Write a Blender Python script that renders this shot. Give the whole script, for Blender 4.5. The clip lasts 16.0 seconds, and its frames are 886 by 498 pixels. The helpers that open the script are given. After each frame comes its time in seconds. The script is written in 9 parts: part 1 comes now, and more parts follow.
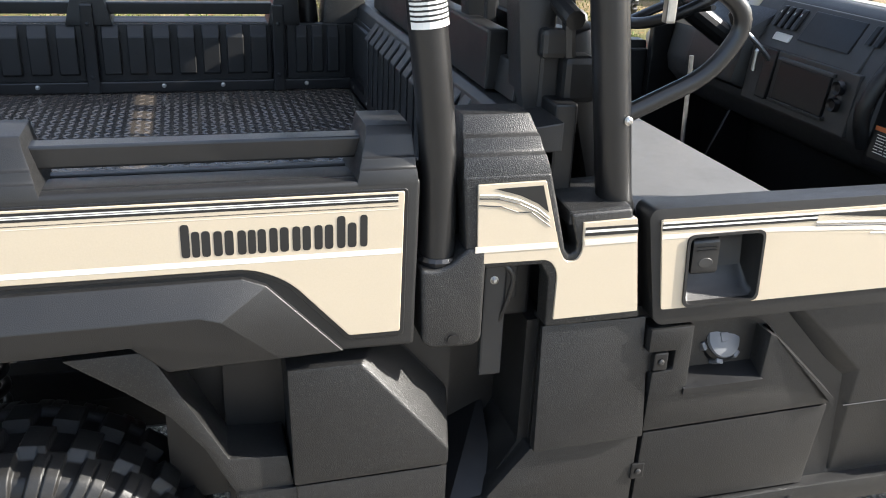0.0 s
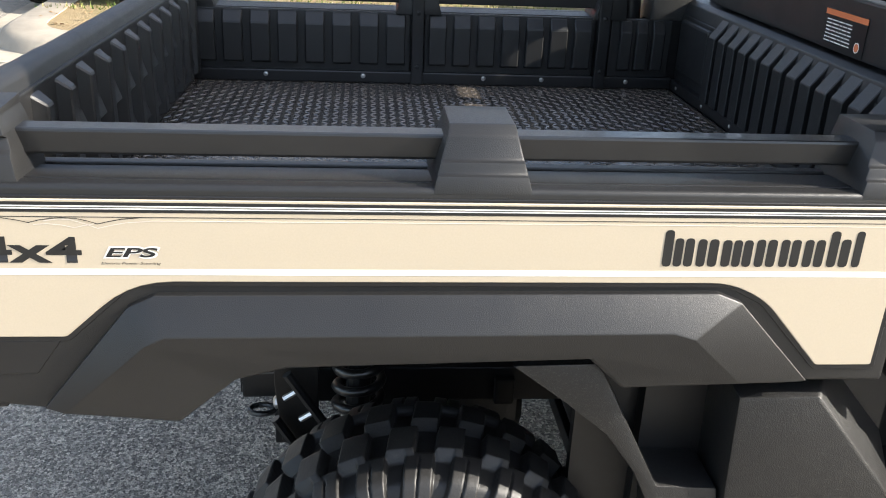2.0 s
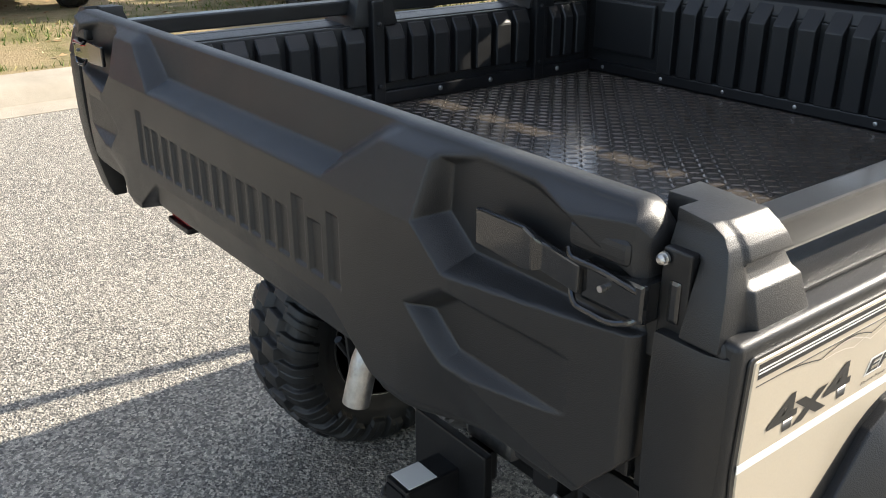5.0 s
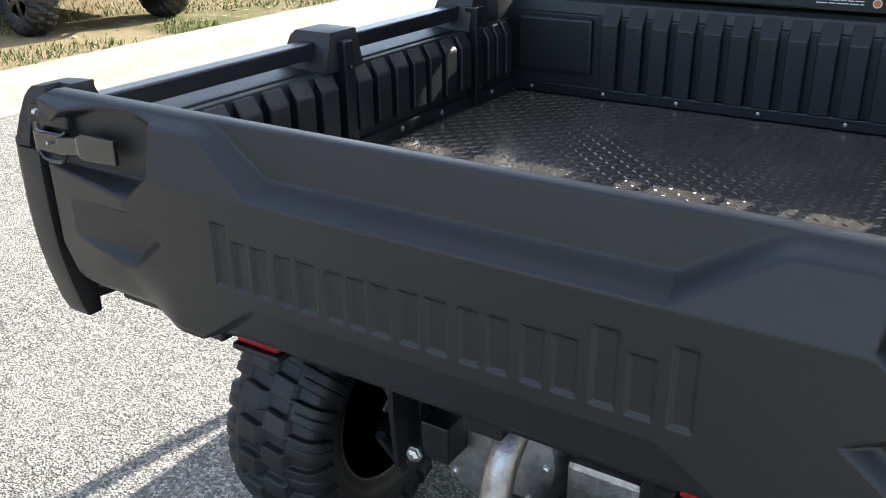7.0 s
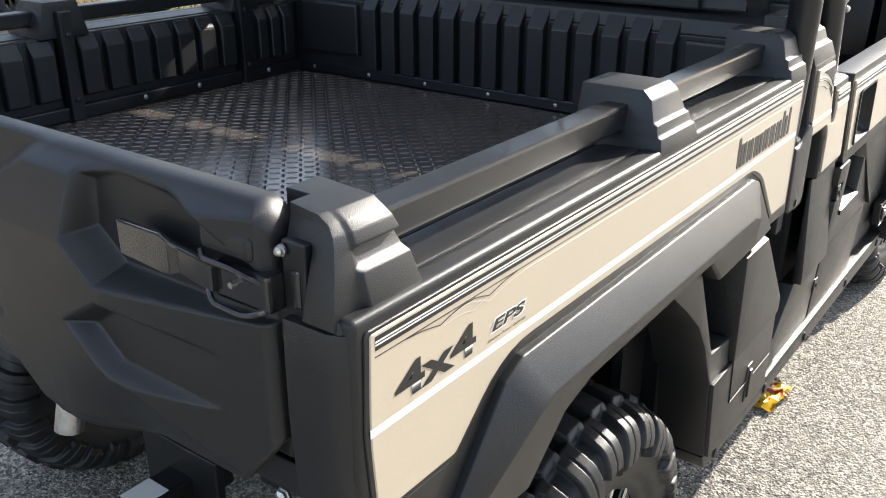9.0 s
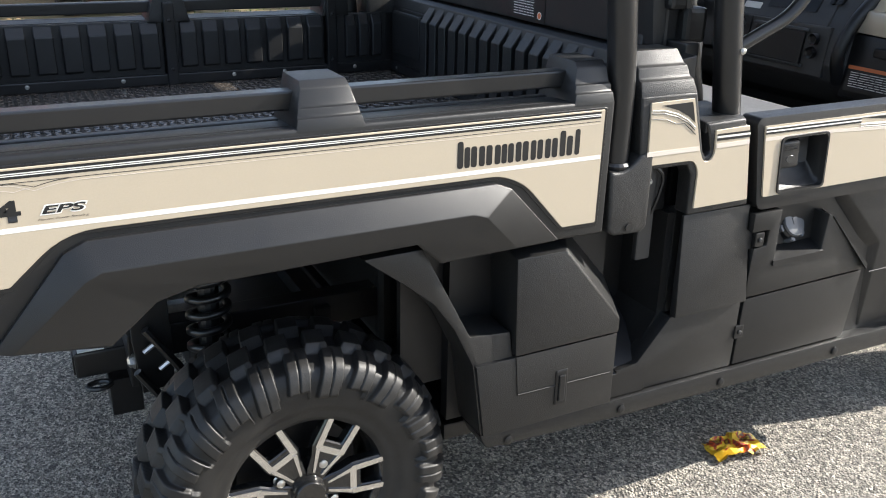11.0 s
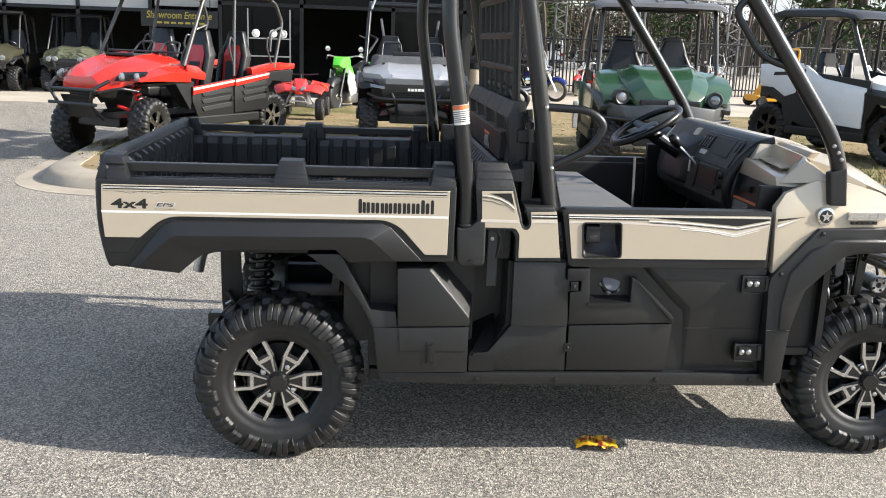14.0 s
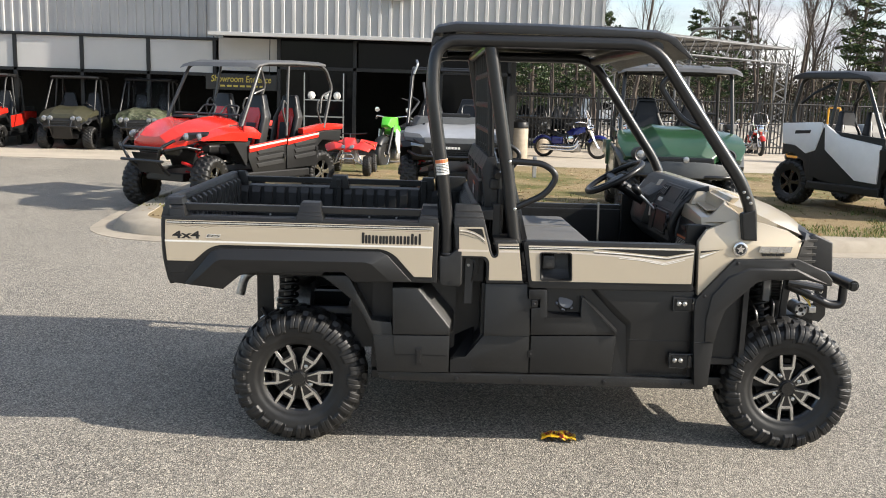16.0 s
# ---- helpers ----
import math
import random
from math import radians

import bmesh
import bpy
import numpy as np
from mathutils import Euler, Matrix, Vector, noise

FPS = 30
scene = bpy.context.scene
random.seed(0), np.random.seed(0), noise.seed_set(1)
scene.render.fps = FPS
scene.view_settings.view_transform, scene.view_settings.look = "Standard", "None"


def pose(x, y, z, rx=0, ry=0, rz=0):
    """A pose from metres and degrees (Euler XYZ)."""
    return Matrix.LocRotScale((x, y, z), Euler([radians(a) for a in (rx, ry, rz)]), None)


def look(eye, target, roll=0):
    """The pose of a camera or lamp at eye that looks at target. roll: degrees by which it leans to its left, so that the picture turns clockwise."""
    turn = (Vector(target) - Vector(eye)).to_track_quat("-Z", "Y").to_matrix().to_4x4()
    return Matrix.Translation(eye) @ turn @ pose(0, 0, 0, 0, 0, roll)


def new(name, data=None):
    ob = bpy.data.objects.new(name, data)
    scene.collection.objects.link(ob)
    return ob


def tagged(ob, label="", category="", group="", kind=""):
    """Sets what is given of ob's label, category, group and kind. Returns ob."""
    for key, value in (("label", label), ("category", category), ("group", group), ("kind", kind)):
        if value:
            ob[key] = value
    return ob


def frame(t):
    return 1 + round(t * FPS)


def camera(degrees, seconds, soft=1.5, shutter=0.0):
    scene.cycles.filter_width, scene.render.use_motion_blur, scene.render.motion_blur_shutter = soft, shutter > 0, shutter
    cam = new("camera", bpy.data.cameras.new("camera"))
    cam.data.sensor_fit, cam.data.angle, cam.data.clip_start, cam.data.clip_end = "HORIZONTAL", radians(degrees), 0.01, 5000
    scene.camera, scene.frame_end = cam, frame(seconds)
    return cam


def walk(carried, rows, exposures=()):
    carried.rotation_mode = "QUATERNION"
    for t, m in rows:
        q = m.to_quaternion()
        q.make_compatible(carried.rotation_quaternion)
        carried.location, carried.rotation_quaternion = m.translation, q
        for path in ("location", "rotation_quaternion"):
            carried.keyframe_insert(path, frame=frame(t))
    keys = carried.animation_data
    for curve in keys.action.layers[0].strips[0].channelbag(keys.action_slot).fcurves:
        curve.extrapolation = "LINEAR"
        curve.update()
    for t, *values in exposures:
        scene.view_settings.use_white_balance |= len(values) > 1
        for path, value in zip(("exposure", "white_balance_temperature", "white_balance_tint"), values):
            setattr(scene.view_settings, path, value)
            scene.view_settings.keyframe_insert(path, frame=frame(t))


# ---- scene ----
cam = camera(53.0, 16.0, soft=1.0)
PATH = [
    (0, (0.286, -1.239, 1.51), (0.801, 0.531, 0.736), 2.5),
    (0.5, (0.13, -1.284, 1.497), (0.588, 0.503, 0.725), 2.4),
    (1, (0.034, -1.26, 1.493), (0.432, 0.538, 0.714), 2.4),
    (1.5, (-0.035, -1.154, 1.478), (0.256, 0.663, 0.695), 2.6),
    (2, (-0.139, -1.049, 1.453), (0.037, 0.783, 0.67), 2.5),
    (2.5, (-0.326, -0.983, 1.415), (-0.19, 0.855, 0.638), 2.2),
    (3, (-0.497, -0.911, 1.397), (-0.342, 0.927, 0.624), 1.4),
    (3.5, (-0.673, -0.775, 1.396), (-0.338, 1.042, 0.631), 0.9),
    (4, (-0.866, -0.65, 1.387), (-0.204, 1.079, 0.63), 0.5),
    (4.2, (-0.949, -0.601, 1.389), (-0.148, 1.069, 0.635), 0.4),
    (6.3, (-1.396, 0.208, 1.456), (0.019, 1.37, 0.653), -0.5),
    (6.5, (-1.42, 0.269, 1.463), (0.055, 1.359, 0.665), -0.6),
    (7, (-1.441, 0.312, 1.472), (0.096, 1.313, 0.676), -0.8),
    (7.5, (-1.399, 0.197, 1.467), (0.14, 1.197, 0.673), -1.1),
    (8, (-1.284, -0.003, 1.448), (0.244, 1.016, 0.656), -0.9),
    (8.5, (-1.219, -0.197, 1.426), (0.296, 0.845, 0.639), -0.4),
    (9, (-1.137, -0.445, 1.426), (0.341, 0.655, 0.648), -0.0),
    (9.5, (-0.995, -0.675, 1.448), (0.367, 0.565, 0.668), 0.2),
    (10, (-0.756, -0.896, 1.44), (0.392, 0.542, 0.656), 0.1),
    (10.2, (-0.686, -0.989, 1.435), (0.392, 0.504, 0.656), 0.3),
    (12.3, (-0.225, -2.233, 1.539), (0.322, -0.422, 0.892), 2.1),
    (12.5, (-0.171, -2.358, 1.554), (0.346, -0.532, 0.924), 2.1),
    (13, (0.029, -2.63, 1.572), (0.411, -0.756, 0.989), 2.1),
    (13.5, (0.194, -2.884, 1.597), (0.431, -0.965, 1.083), 2.2),
    (14, (0.266, -3.171, 1.596), (0.448, -1.232, 1.142), 2.1),
    (14.5, (0.367, -3.421, 1.618), (0.509, -1.471, 1.199), 2.1),
    (15, (0.476, -3.648, 1.627), (0.571, -1.689, 1.235), 2.0),
    (15.5, (0.51, -3.852, 1.636), (0.578, -1.886, 1.275), 2.0),
    (16, (0.517, -4.059, 1.652), (0.571, -2.088, 1.319), 1.8),
]
walk(cam, [(t, look(eye, target, roll)) for t, eye, target, roll in PATH], [(0, 1.66, 6250, 10), (2, 1.66, 6450, 10), (4, 1.34, 7000, 10), (6.5, 1.66, 6100, 8), (8.2, 1.76, 6100, 9), (9, 1.47, 6400, 10), (9.5, 1.08, 6500, 10), (10, 1.36, 6400, 10), (12.5, 1.26, 6200, 10), (14.5, 1.02, 6350, 10), (16, 0.85, 6550, 10)])

# ---- world, sun ----
SUN = Vector((1.68, -0.36, 1.0)).normalized()
world = bpy.data.worlds.new("sky")
scene.world = world
world.use_nodes = True
wn = world.node_tree.nodes
sky = wn.new("ShaderNodeTexSky")
sky.sky_type, sky.sun_disc = "NISHITA", False
sky.sun_elevation = math.asin(SUN.z)
sky.sun_rotation = math.atan2(SUN.x, SUN.y)
sky.air_density, sky.dust_density, sky.ozone_density = 1.0, 1.3, 1.2
SKY_STRENGTH = 0.138
# broken cloud over the blue
tc = wn.new("ShaderNodeTexCoord")
cl = wn.new("ShaderNodeTexNoise")
cl.inputs["Scale"].default_value, cl.inputs["Detail"].default_value, cl.inputs["Roughness"].default_value = 3.2, 9.0, 0.58
cm = wn.new("ShaderNodeMapping")
cm.inputs["Scale"].default_value = (1.0, 1.0, 2.6)
world.node_tree.links.new(tc.outputs["Generated"], cm.inputs["Vector"])
world.node_tree.links.new(cm.outputs["Vector"], cl.inputs["Vector"])
cr = wn.new("ShaderNodeValToRGB")
cr.color_ramp.elements[0].position, cr.color_ramp.elements[1].position = 0.45, 0.64
world.node_tree.links.new(cl.outputs["Fac"], cr.inputs["Fac"])
cmix = wn.new("ShaderNodeMix")
cmix.data_type = "RGBA"
world.node_tree.links.new(cr.outputs["Color"], cmix.inputs["Factor"])
world.node_tree.links.new(sky.outputs["Color"], cmix.inputs["A"])
shade = wn.new("ShaderNodeValToRGB")
shade.color_ramp.elements[0].position, shade.color_ramp.elements[1].position = 0.46, 0.72
shade.color_ramp.elements[0].color, shade.color_ramp.elements[1].color = (2.9, 3.0, 3.25, 1), (6.2, 6.05, 5.9, 1)
puff = wn.new("ShaderNodeTexNoise")
puff.inputs["Scale"].default_value, puff.inputs["Detail"].default_value = 7.5, 8.0
world.node_tree.links.new(cm.outputs["Vector"], puff.inputs["Vector"])
world.node_tree.links.new(puff.outputs["Fac"], shade.inputs["Fac"])
world.node_tree.links.new(shade.outputs["Color"], cmix.inputs["B"])
bg = wn["Background"]
bg.inputs["Strength"].default_value = SKY_STRENGTH
world.node_tree.links.new(cmix.outputs["Result"], bg.inputs["Color"])

sun = new("sun", bpy.data.lights.new("sun", "SUN"))
sun.data.energy, sun.data.angle, sun.data.color = 4.8, radians(0.55), (1.0, 0.93, 0.82)
sun.rotation_euler = (-SUN).to_track_quat("-Z", "Y").to_euler()


# ---- mesh helpers ----
def link_inverse(ob, parent):
    ob.parent = parent
    if parent.parent is None:
        ob.matrix_parent_inverse = parent.matrix_basis.inverted()


def part(name, bm, material, parent, label="", smooth=None):
    """One mesh object made from a bmesh, under a thing or a part. smooth: the angle below which edges are shaded round."""
    me = bpy.data.meshes.new(name)
    if isinstance(bm, bmesh.types.BMesh):
        bmesh.ops.recalc_face_normals(bm, faces=bm.faces)
        if smooth is not None:
            for f in bm.faces:
                f.smooth = True
            for e in bm.edges:
                if len(e.link_faces) == 2 and e.calc_face_angle(0) > radians(smooth):
                    e.smooth = False
        bm.to_mesh(me)
        bm.free()
    else:
        me.from_pydata(bm[0], [], bm[1])
        me.update()
    me.materials.append(material)
    ob = new(name, me)
    if parent is not None:
        link_inverse(ob, parent)
    if label:
        tagged(ob, label)
    return ob


def thing(name, place, label, category, group="", kind=""):
    ob = new(name)
    ob.empty_display_size = 0.1
    ob.matrix_basis = place if isinstance(place, Matrix) else Matrix.Translation(place)
    return tagged(ob, label, category, group, kind)


def bevel(bm, offset, segments=2, angle=25):
    edges = [e for e in bm.edges if len(e.link_faces) == 2 and e.calc_face_angle(0) > radians(angle)]
    if offset > 0 and edges:
        bmesh.ops.bevel(bm, geom=edges, offset=offset, segments=segments, profile=0.6, affect="EDGES", clamp_overlap=True)
    return bm


def box(x0, x1, y0, y1, z0, z1, b=0.0, seg=2, bm=None):
    own = bmesh.new()
    r = bmesh.ops.create_cube(own, size=1.0)
    for v in r["verts"]:
        v.co = Vector((x0 if v.co.x < 0 else x1, y0 if v.co.y < 0 else y1, z0 if v.co.z < 0 else z1))
    bevel(own, b, seg)
    return join(bm, own)


def join(bm, other):
    """Adds a bmesh to another."""
    if bm is None:
        return other
    me = bpy.data.meshes.new("tmp")
    other.to_mesh(me)
    other.free()
    bm.from_mesh(me)
    bpy.data.meshes.remove(me)
    return bm


def moved(bm, m):
    bmesh.ops.transform(bm, matrix=m, verts=bm.verts)
    return bm


def loft(loops, bm=None, close=True, b=0.0, seg=2, angle=25):
    """A skin over closed loops of points, all of the same length."""
    own = bmesh.new()
    rows = [[own.verts.new(p) for p in lp] for lp in loops]
    n = len(rows[0])
    for a, c in zip(rows, rows[1:]):
        for i in range(n):
            own.faces.new((a[i], a[(i + 1) % n], c[(i + 1) % n], c[i]))
    if close:
        own.faces.new(rows[0][::-1])
        own.faces.new(rows[-1])
    bmesh.ops.recalc_face_normals(own, faces=own.faces)
    bevel(own, b, seg, angle)
    return join(bm, own)


def prism(poly, y0, y1, b=0.0, seg=2, bm=None, axis="y"):
    """A plate: an outline in x and z, from y0 to y1 (axis y), or in y and z from x0 to x1 (axis x), or in x and y (axis z)."""
    if axis == "y":
        loops = [[(p[0], y, p[1]) for p in poly] for y in (y0, y1)]
    elif axis == "x":
        loops = [[(y, p[0], p[1]) for p in poly] for y in (y0, y1)]
    else:
        loops = [[(p[0], p[1], y) for p in poly] for y in (y0, y1)]
    return loft(loops, bm, True, b, seg)


def holed(outer, hole, y0, y1, b=0.0, seg=2):
    """A plate with an opening: outlines in x and z, from y0 to y1."""
    own = bmesh.new()
    for loop in (outer, hole):
        rings = [[own.verts.new((x, y, z)) for x, z in loop] for y in (y0, y1)]
        k = len(loop)
        for i in range(k):
            own.faces.new((rings[0][i], rings[0][(i + 1) % k], rings[1][(i + 1) % k], rings[1][i]))
    for y in (y0, y1):
        bmesh.ops.triangle_fill(own, use_beauty=True, edges=[e for e in own.edges if abs(e.verts[0].co.y - y) < 1e-6 and abs(e.verts[1].co.y - y) < 1e-6])
    bmesh.ops.recalc_face_normals(own, faces=own.faces)
    return bevel(own, b, seg)


def rounded(points, r, n=5):
    """A closed outline with its corners rounded by r (a number, or one for each corner)."""
    out, k = [], len(points)
    for i in range(k):
        p, q, s = (Vector(points[j % k]) for j in (i - 1, i, i + 1))
        rr = r[i] if isinstance(r, (list, tuple)) else r
        a, c = (p - q), (s - q)
        d = min(rr, a.length * 0.45, c.length * 0.45)
        if d < 1e-5:
            out.append(tuple(q))
            continue
        a, c = q + a.normalized() * d, q + c.normalized() * d
        for j in range(n + 1):
            t = j / n
            out.append(tuple(a * (1 - t) ** 2 + q * 2 * t * (1 - t) + c * t * t))
    return out


def fillet(points, r, n=6):
    """An open line in space with its bends rounded."""
    pts = [Vector(p) for p in points]
    out = [pts[0]]
    for p, q, s in zip(pts, pts[1:], pts[2:]):
        a, c = p - q, s - q
        d = min(r, a.length * 0.48, c.length * 0.48)
        a, c = q + a.normalized() * d, q + c.normalized() * d
        for j in range(n + 1):
            t = j / n
            out.append(a * (1 - t) ** 2 + q * 2 * t * (1 - t) + c * t * t)
    return out + [pts[-1]]


def tube(points, r, seg=14, bend=0.0, bm=None, flat=1.0, closed=False):
    """A round bar along a line. flat: its width across, as a share of its height."""
    pts = fillet(points, bend) if bend else [Vector(p) for p in points]
    loops, side = [], None
    k = len(pts)
    for i, p in enumerate(pts):
        if closed:
            d = (pts[(i + 1) % k] - pts[i - 1]).normalized()
        else:
            d = (pts[min(i + 1, k - 1)] - pts[max(i - 1, 0)]).normalized()
        if side is None:
            side = d.cross(Vector((0, 0, 1)) if abs(d.z) < 0.9 else Vector((0, 1, 0))).normalized()
        side = (side - d * side.dot(d)).normalized()
        up = side.cross(d)
        rr = r[i] if isinstance(r, (list, tuple)) else r
        loops.append([p + side * math.cos(a) * rr * flat + up * math.sin(a) * rr for a in (2 * math.pi * j / seg for j in range(seg))])
    if closed:
        loops.append(loops[0])
        own = loft(loops, None, False)
        bmesh.ops.remove_doubles(own, verts=own.verts, dist=1e-6)
        return join(bm, own)
    return loft(loops, bm)


def lathe(profile, seg=32, bm=None, axis="y"):
    """A turned body from (radius, place along the axis) pairs, round the y axis (or z)."""
    loops = []
    for r, h in profile:
        ring = []
        for j in range(seg):
            a = 2 * math.pi * j / seg
            c, s = max(r, 1e-4) * math.cos(a), max(r, 1e-4) * math.sin(a)
            ring.append((c, h, s) if axis == "y" else (c, s, h))
        loops.append(ring)
    return loft(loops, bm)


def bolt_head(r=0.008, h=0.005, seg=10):
    return lathe([(r * 0.5, -h), (r, -h * 0.6), (r, 0.0), (r * 1.25, 0.0), (r * 1.25, h * 0.4)], seg)


def glyphs(text, size, depth, extend=0.0):
    """Writing as a mesh, in x and y from its left foot, its face up z."""
    cu = bpy.data.curves.new("writing", "FONT")
    cu.body, cu.size, cu.extrude = text, size, depth
    cu.offset = extend
    ob = bpy.data.objects.new("writing", cu)
    scene.collection.objects.link(ob)
    dg = bpy.context.evaluated_depsgraph_get()
    me = bpy.data.meshes.new_from_object(ob.evaluated_get(dg))
    bpy.data.objects.remove(ob)
    bpy.data.curves.remove(cu)
    bm = bmesh.new()
    bm.from_mesh(me)
    bpy.data.meshes.remove(me)
    return bm

# ---- materials ----
class Nodes:
    """Short hand for building one node material."""

    def __init__(self, name, rough=0.5, metal=0.0, spec=0.5):
        self.m = bpy.data.materials.new(name)
        self.m.use_nodes = True
        self.t = self.m.node_tree
        self.b = self.t.nodes["Principled BSDF"]
        self.b.inputs["Roughness"].default_value = rough
        self.b.inputs["Metallic"].default_value = metal
        self.b.inputs["Specular IOR Level"].default_value = spec
        self.co = self.t.nodes.new("ShaderNodeTexCoord").outputs["Object"]

    def link(self, a, c):
        self.t.links.new(a, c)

    def noise(self, scale, detail=4.0, rough=0.55, stretch=None):
        n = self.t.nodes.new("ShaderNodeTexNoise")
        n.inputs["Scale"].default_value, n.inputs["Detail"].default_value, n.inputs["Roughness"].default_value = scale, detail, rough
        src = self.co
        if stretch:
            mp = self.t.nodes.new("ShaderNodeMapping")
            mp.inputs["Scale"].default_value = stretch
            self.link(self.co, mp.inputs["Vector"])
            src = mp.outputs["Vector"]
        self.link(src, n.inputs["Vector"])
        return n.outputs["Fac"]

    def voronoi(self, scale, feature="F1", out="Distance"):
        n = self.t.nodes.new("ShaderNodeTexVoronoi")
        n.feature = feature
        n.inputs["Scale"].default_value = scale
        self.link(self.co, n.inputs["Vector"])
        return n.outputs[out]

    def ramp(self, fac, stops):
        n = self.t.nodes.new("ShaderNodeValToRGB")
        el = n.color_ramp.elements
        while len(el) < len(stops):
            el.new(0.5)
        for e, (p, c) in zip(el, stops):
            e.position = p
            e.color = (*c, 1) if len(c) == 3 else c
        self.link(fac, n.inputs["Fac"])
        return n.outputs["Color"]

    def mix(self, fac, a, c, mode="MIX"):
        n = self.t.nodes.new("ShaderNodeMix")
        n.data_type, n.blend_type = "RGBA", mode
        for sock, val in (("Factor", fac), ("A", a), ("B", c)):
            if isinstance(val, (int, float)):
                n.inputs[sock].default_value = val
            elif isinstance(val, tuple):
                n.inputs[sock].default_value = (*val, 1)
            else:
                self.link(val, n.inputs[sock])
        return n.outputs["Result"]

    def colour(self, c):
        if isinstance(c, tuple):
            self.b.inputs["Base Color"].default_value = (*c, 1)
        else:
            self.link(c, self.b.inputs["Base Color"])
        return self

    def rough(self, fac, lo, hi):
        n = self.t.nodes.new("ShaderNodeMapRange")
        n.inputs["To Min"].default_value, n.inputs["To Max"].default_value = lo, hi
        self.link(fac, n.inputs["Value"])
        self.link(n.outputs["Result"], self.b.inputs["Roughness"])
        return self

    def bump(self, fac, depth, strength=1.0):
        n = self.t.nodes.new("ShaderNodeBump")
        n.inputs["Distance"].default_value, n.inputs["Strength"].default_value = depth, strength
        if self.b.inputs["Normal"].is_linked:
            self.link(self.b.inputs["Normal"].links[0].from_socket, n.inputs["Normal"])
        self.link(fac, n.inputs["Height"])
        self.link(n.outputs["Normal"], self.b.inputs["Normal"])
        return self

    def random(self):
        return self.t.nodes.new("ShaderNodeObjectInfo").outputs["Random"]


def plain(name, c, rough=0.5, metal=0.0, spec=0.5, vary=0.12, scale=9.0, bump=0.0, bump_scale=400.0, coat=0.0):
    n = Nodes(name, rough, metal, spec)
    lo, hi = tuple(v * (1 - vary) for v in c), tuple(min(v * (1 + vary), 1) for v in c)
    f = n.noise(scale, 5)
    n.colour(n.ramp(f, [(0.3, lo), (0.7, hi)]))
    n.rough(n.noise(scale * 5, 3), max(rough - 0.07, 0.02), min(rough + 0.07, 1))
    if bump:
        n.bump(n.noise(bump_scale, 3), bump)
    if coat:
        n.b.inputs["Coat Weight"].default_value, n.b.inputs["Coat Roughness"].default_value = coat, 0.08
    return n.m


def moulded(name, c, rough, grain, depth, sparkle=0.0):
    """Grained moulded plastic: fine pebble grain, slight dust, and in some pale flecks."""
    n = Nodes(name, rough, 0.0, 0.5)
    dust = n.noise(2.2, 7, 0.65)
    col = n.mix(n.ramp(dust, [(0.48, (0, 0, 0)), (0.85, (0.22, 0.22, 0.22))]), c, tuple(min(v * 2.0 + 0.010, 1) for v in c))
    if sparkle:
        fleck = n.ramp(n.voronoi(720.0, out="Color"), [(0.68, (0, 0, 0)), (0.93, (sparkle, sparkle, sparkle))])
        col = n.mix(fleck, col, (0.20, 0.195, 0.18))
    n.colour(col)
    n.rough(n.noise(14.0, 4), rough - 0.07, rough + 0.09)
    n.bump(n.voronoi(grain), depth, 0.8)
    n.bump(n.noise(grain * 0.5, 2), depth * 0.5, 0.5)
    return n.m


M_BLACK = moulded("black_grained_plastic", (0.0108, 0.0107, 0.0108), 0.42, 820.0, 0.00024)
M_SPECKLE = moulded("speckled_black_plastic", (0.0105, 0.0104, 0.0104), 0.45, 480.0, 0.00060, 0.30)
M_LOWER = moulded("smooth_grained_black_plastic", (0.0088, 0.0088, 0.0090), 0.38, 520.0, 0.00042, 0.17)
M_SMOOTH = plain("smooth_black_plastic", (0.009, 0.009, 0.0095), 0.34, vary=0.2, bump=0.0002, bump_scale=700)
M_DARKGREY = plain("dark_grey_trim", (0.026, 0.0255, 0.025), 0.45, bump=0.0002, bump_scale=600)
M_TUBE = plain("satin_black_powder_coat", (0.009, 0.009, 0.0095), 0.33, vary=0.25, bump=0.00015, bump_scale=900, coat=0.2)
M_CREAM = plain("champagne_paint", (0.50, 0.425, 0.318), 0.34, metal=0.12, vary=0.03, scale=500, coat=0.7)
M_RUBBER = plain("tyre_rubber", (0.0135, 0.0130, 0.0125), 0.50, spec=0.45, vary=0.4, scale=16, bump=0.0004, bump_scale=240)
M_RIMBLACK = plain("gloss_black_rim", (0.009, 0.009, 0.009), 0.22, vary=0.2, coat=0.5)
M_ALU = plain("machined_aluminium", (0.72, 0.71, 0.69), 0.22, metal=1.0, vary=0.05, scale=120, bump=0.00006, bump_scale=1500)
M_STEEL = plain("zinc_steel", (0.55, 0.54, 0.52), 0.32, metal=1.0, vary=0.15, scale=60)
M_CHASSIS = plain("chassis_black", (0.0055, 0.0055, 0.006), 0.42, vary=0.3, scale=30)
M_LATCH = plain("glossy_black_steel", (0.012, 0.012, 0.012), 0.16, vary=0.2, coat=0.6)
M_SEAT = plain("grey_vinyl", (0.125, 0.122, 0.118), 0.5, vary=0.08, bump=0.0004, bump_scale=500)
M_WHITE = plain("white_decal", (0.78, 0.76, 0.71), 0.4, vary=0.03)
M_PALE = plain("pale_cream_decal", (0.62, 0.55, 0.47), 0.4, vary=0.03)
M_INK = plain("black_decal", (0.012, 0.012, 0.012), 0.35, vary=0.1)
M_ORANGE = plain("orange_decal", (0.62, 0.17, 0.06), 0.45, vary=0.05)
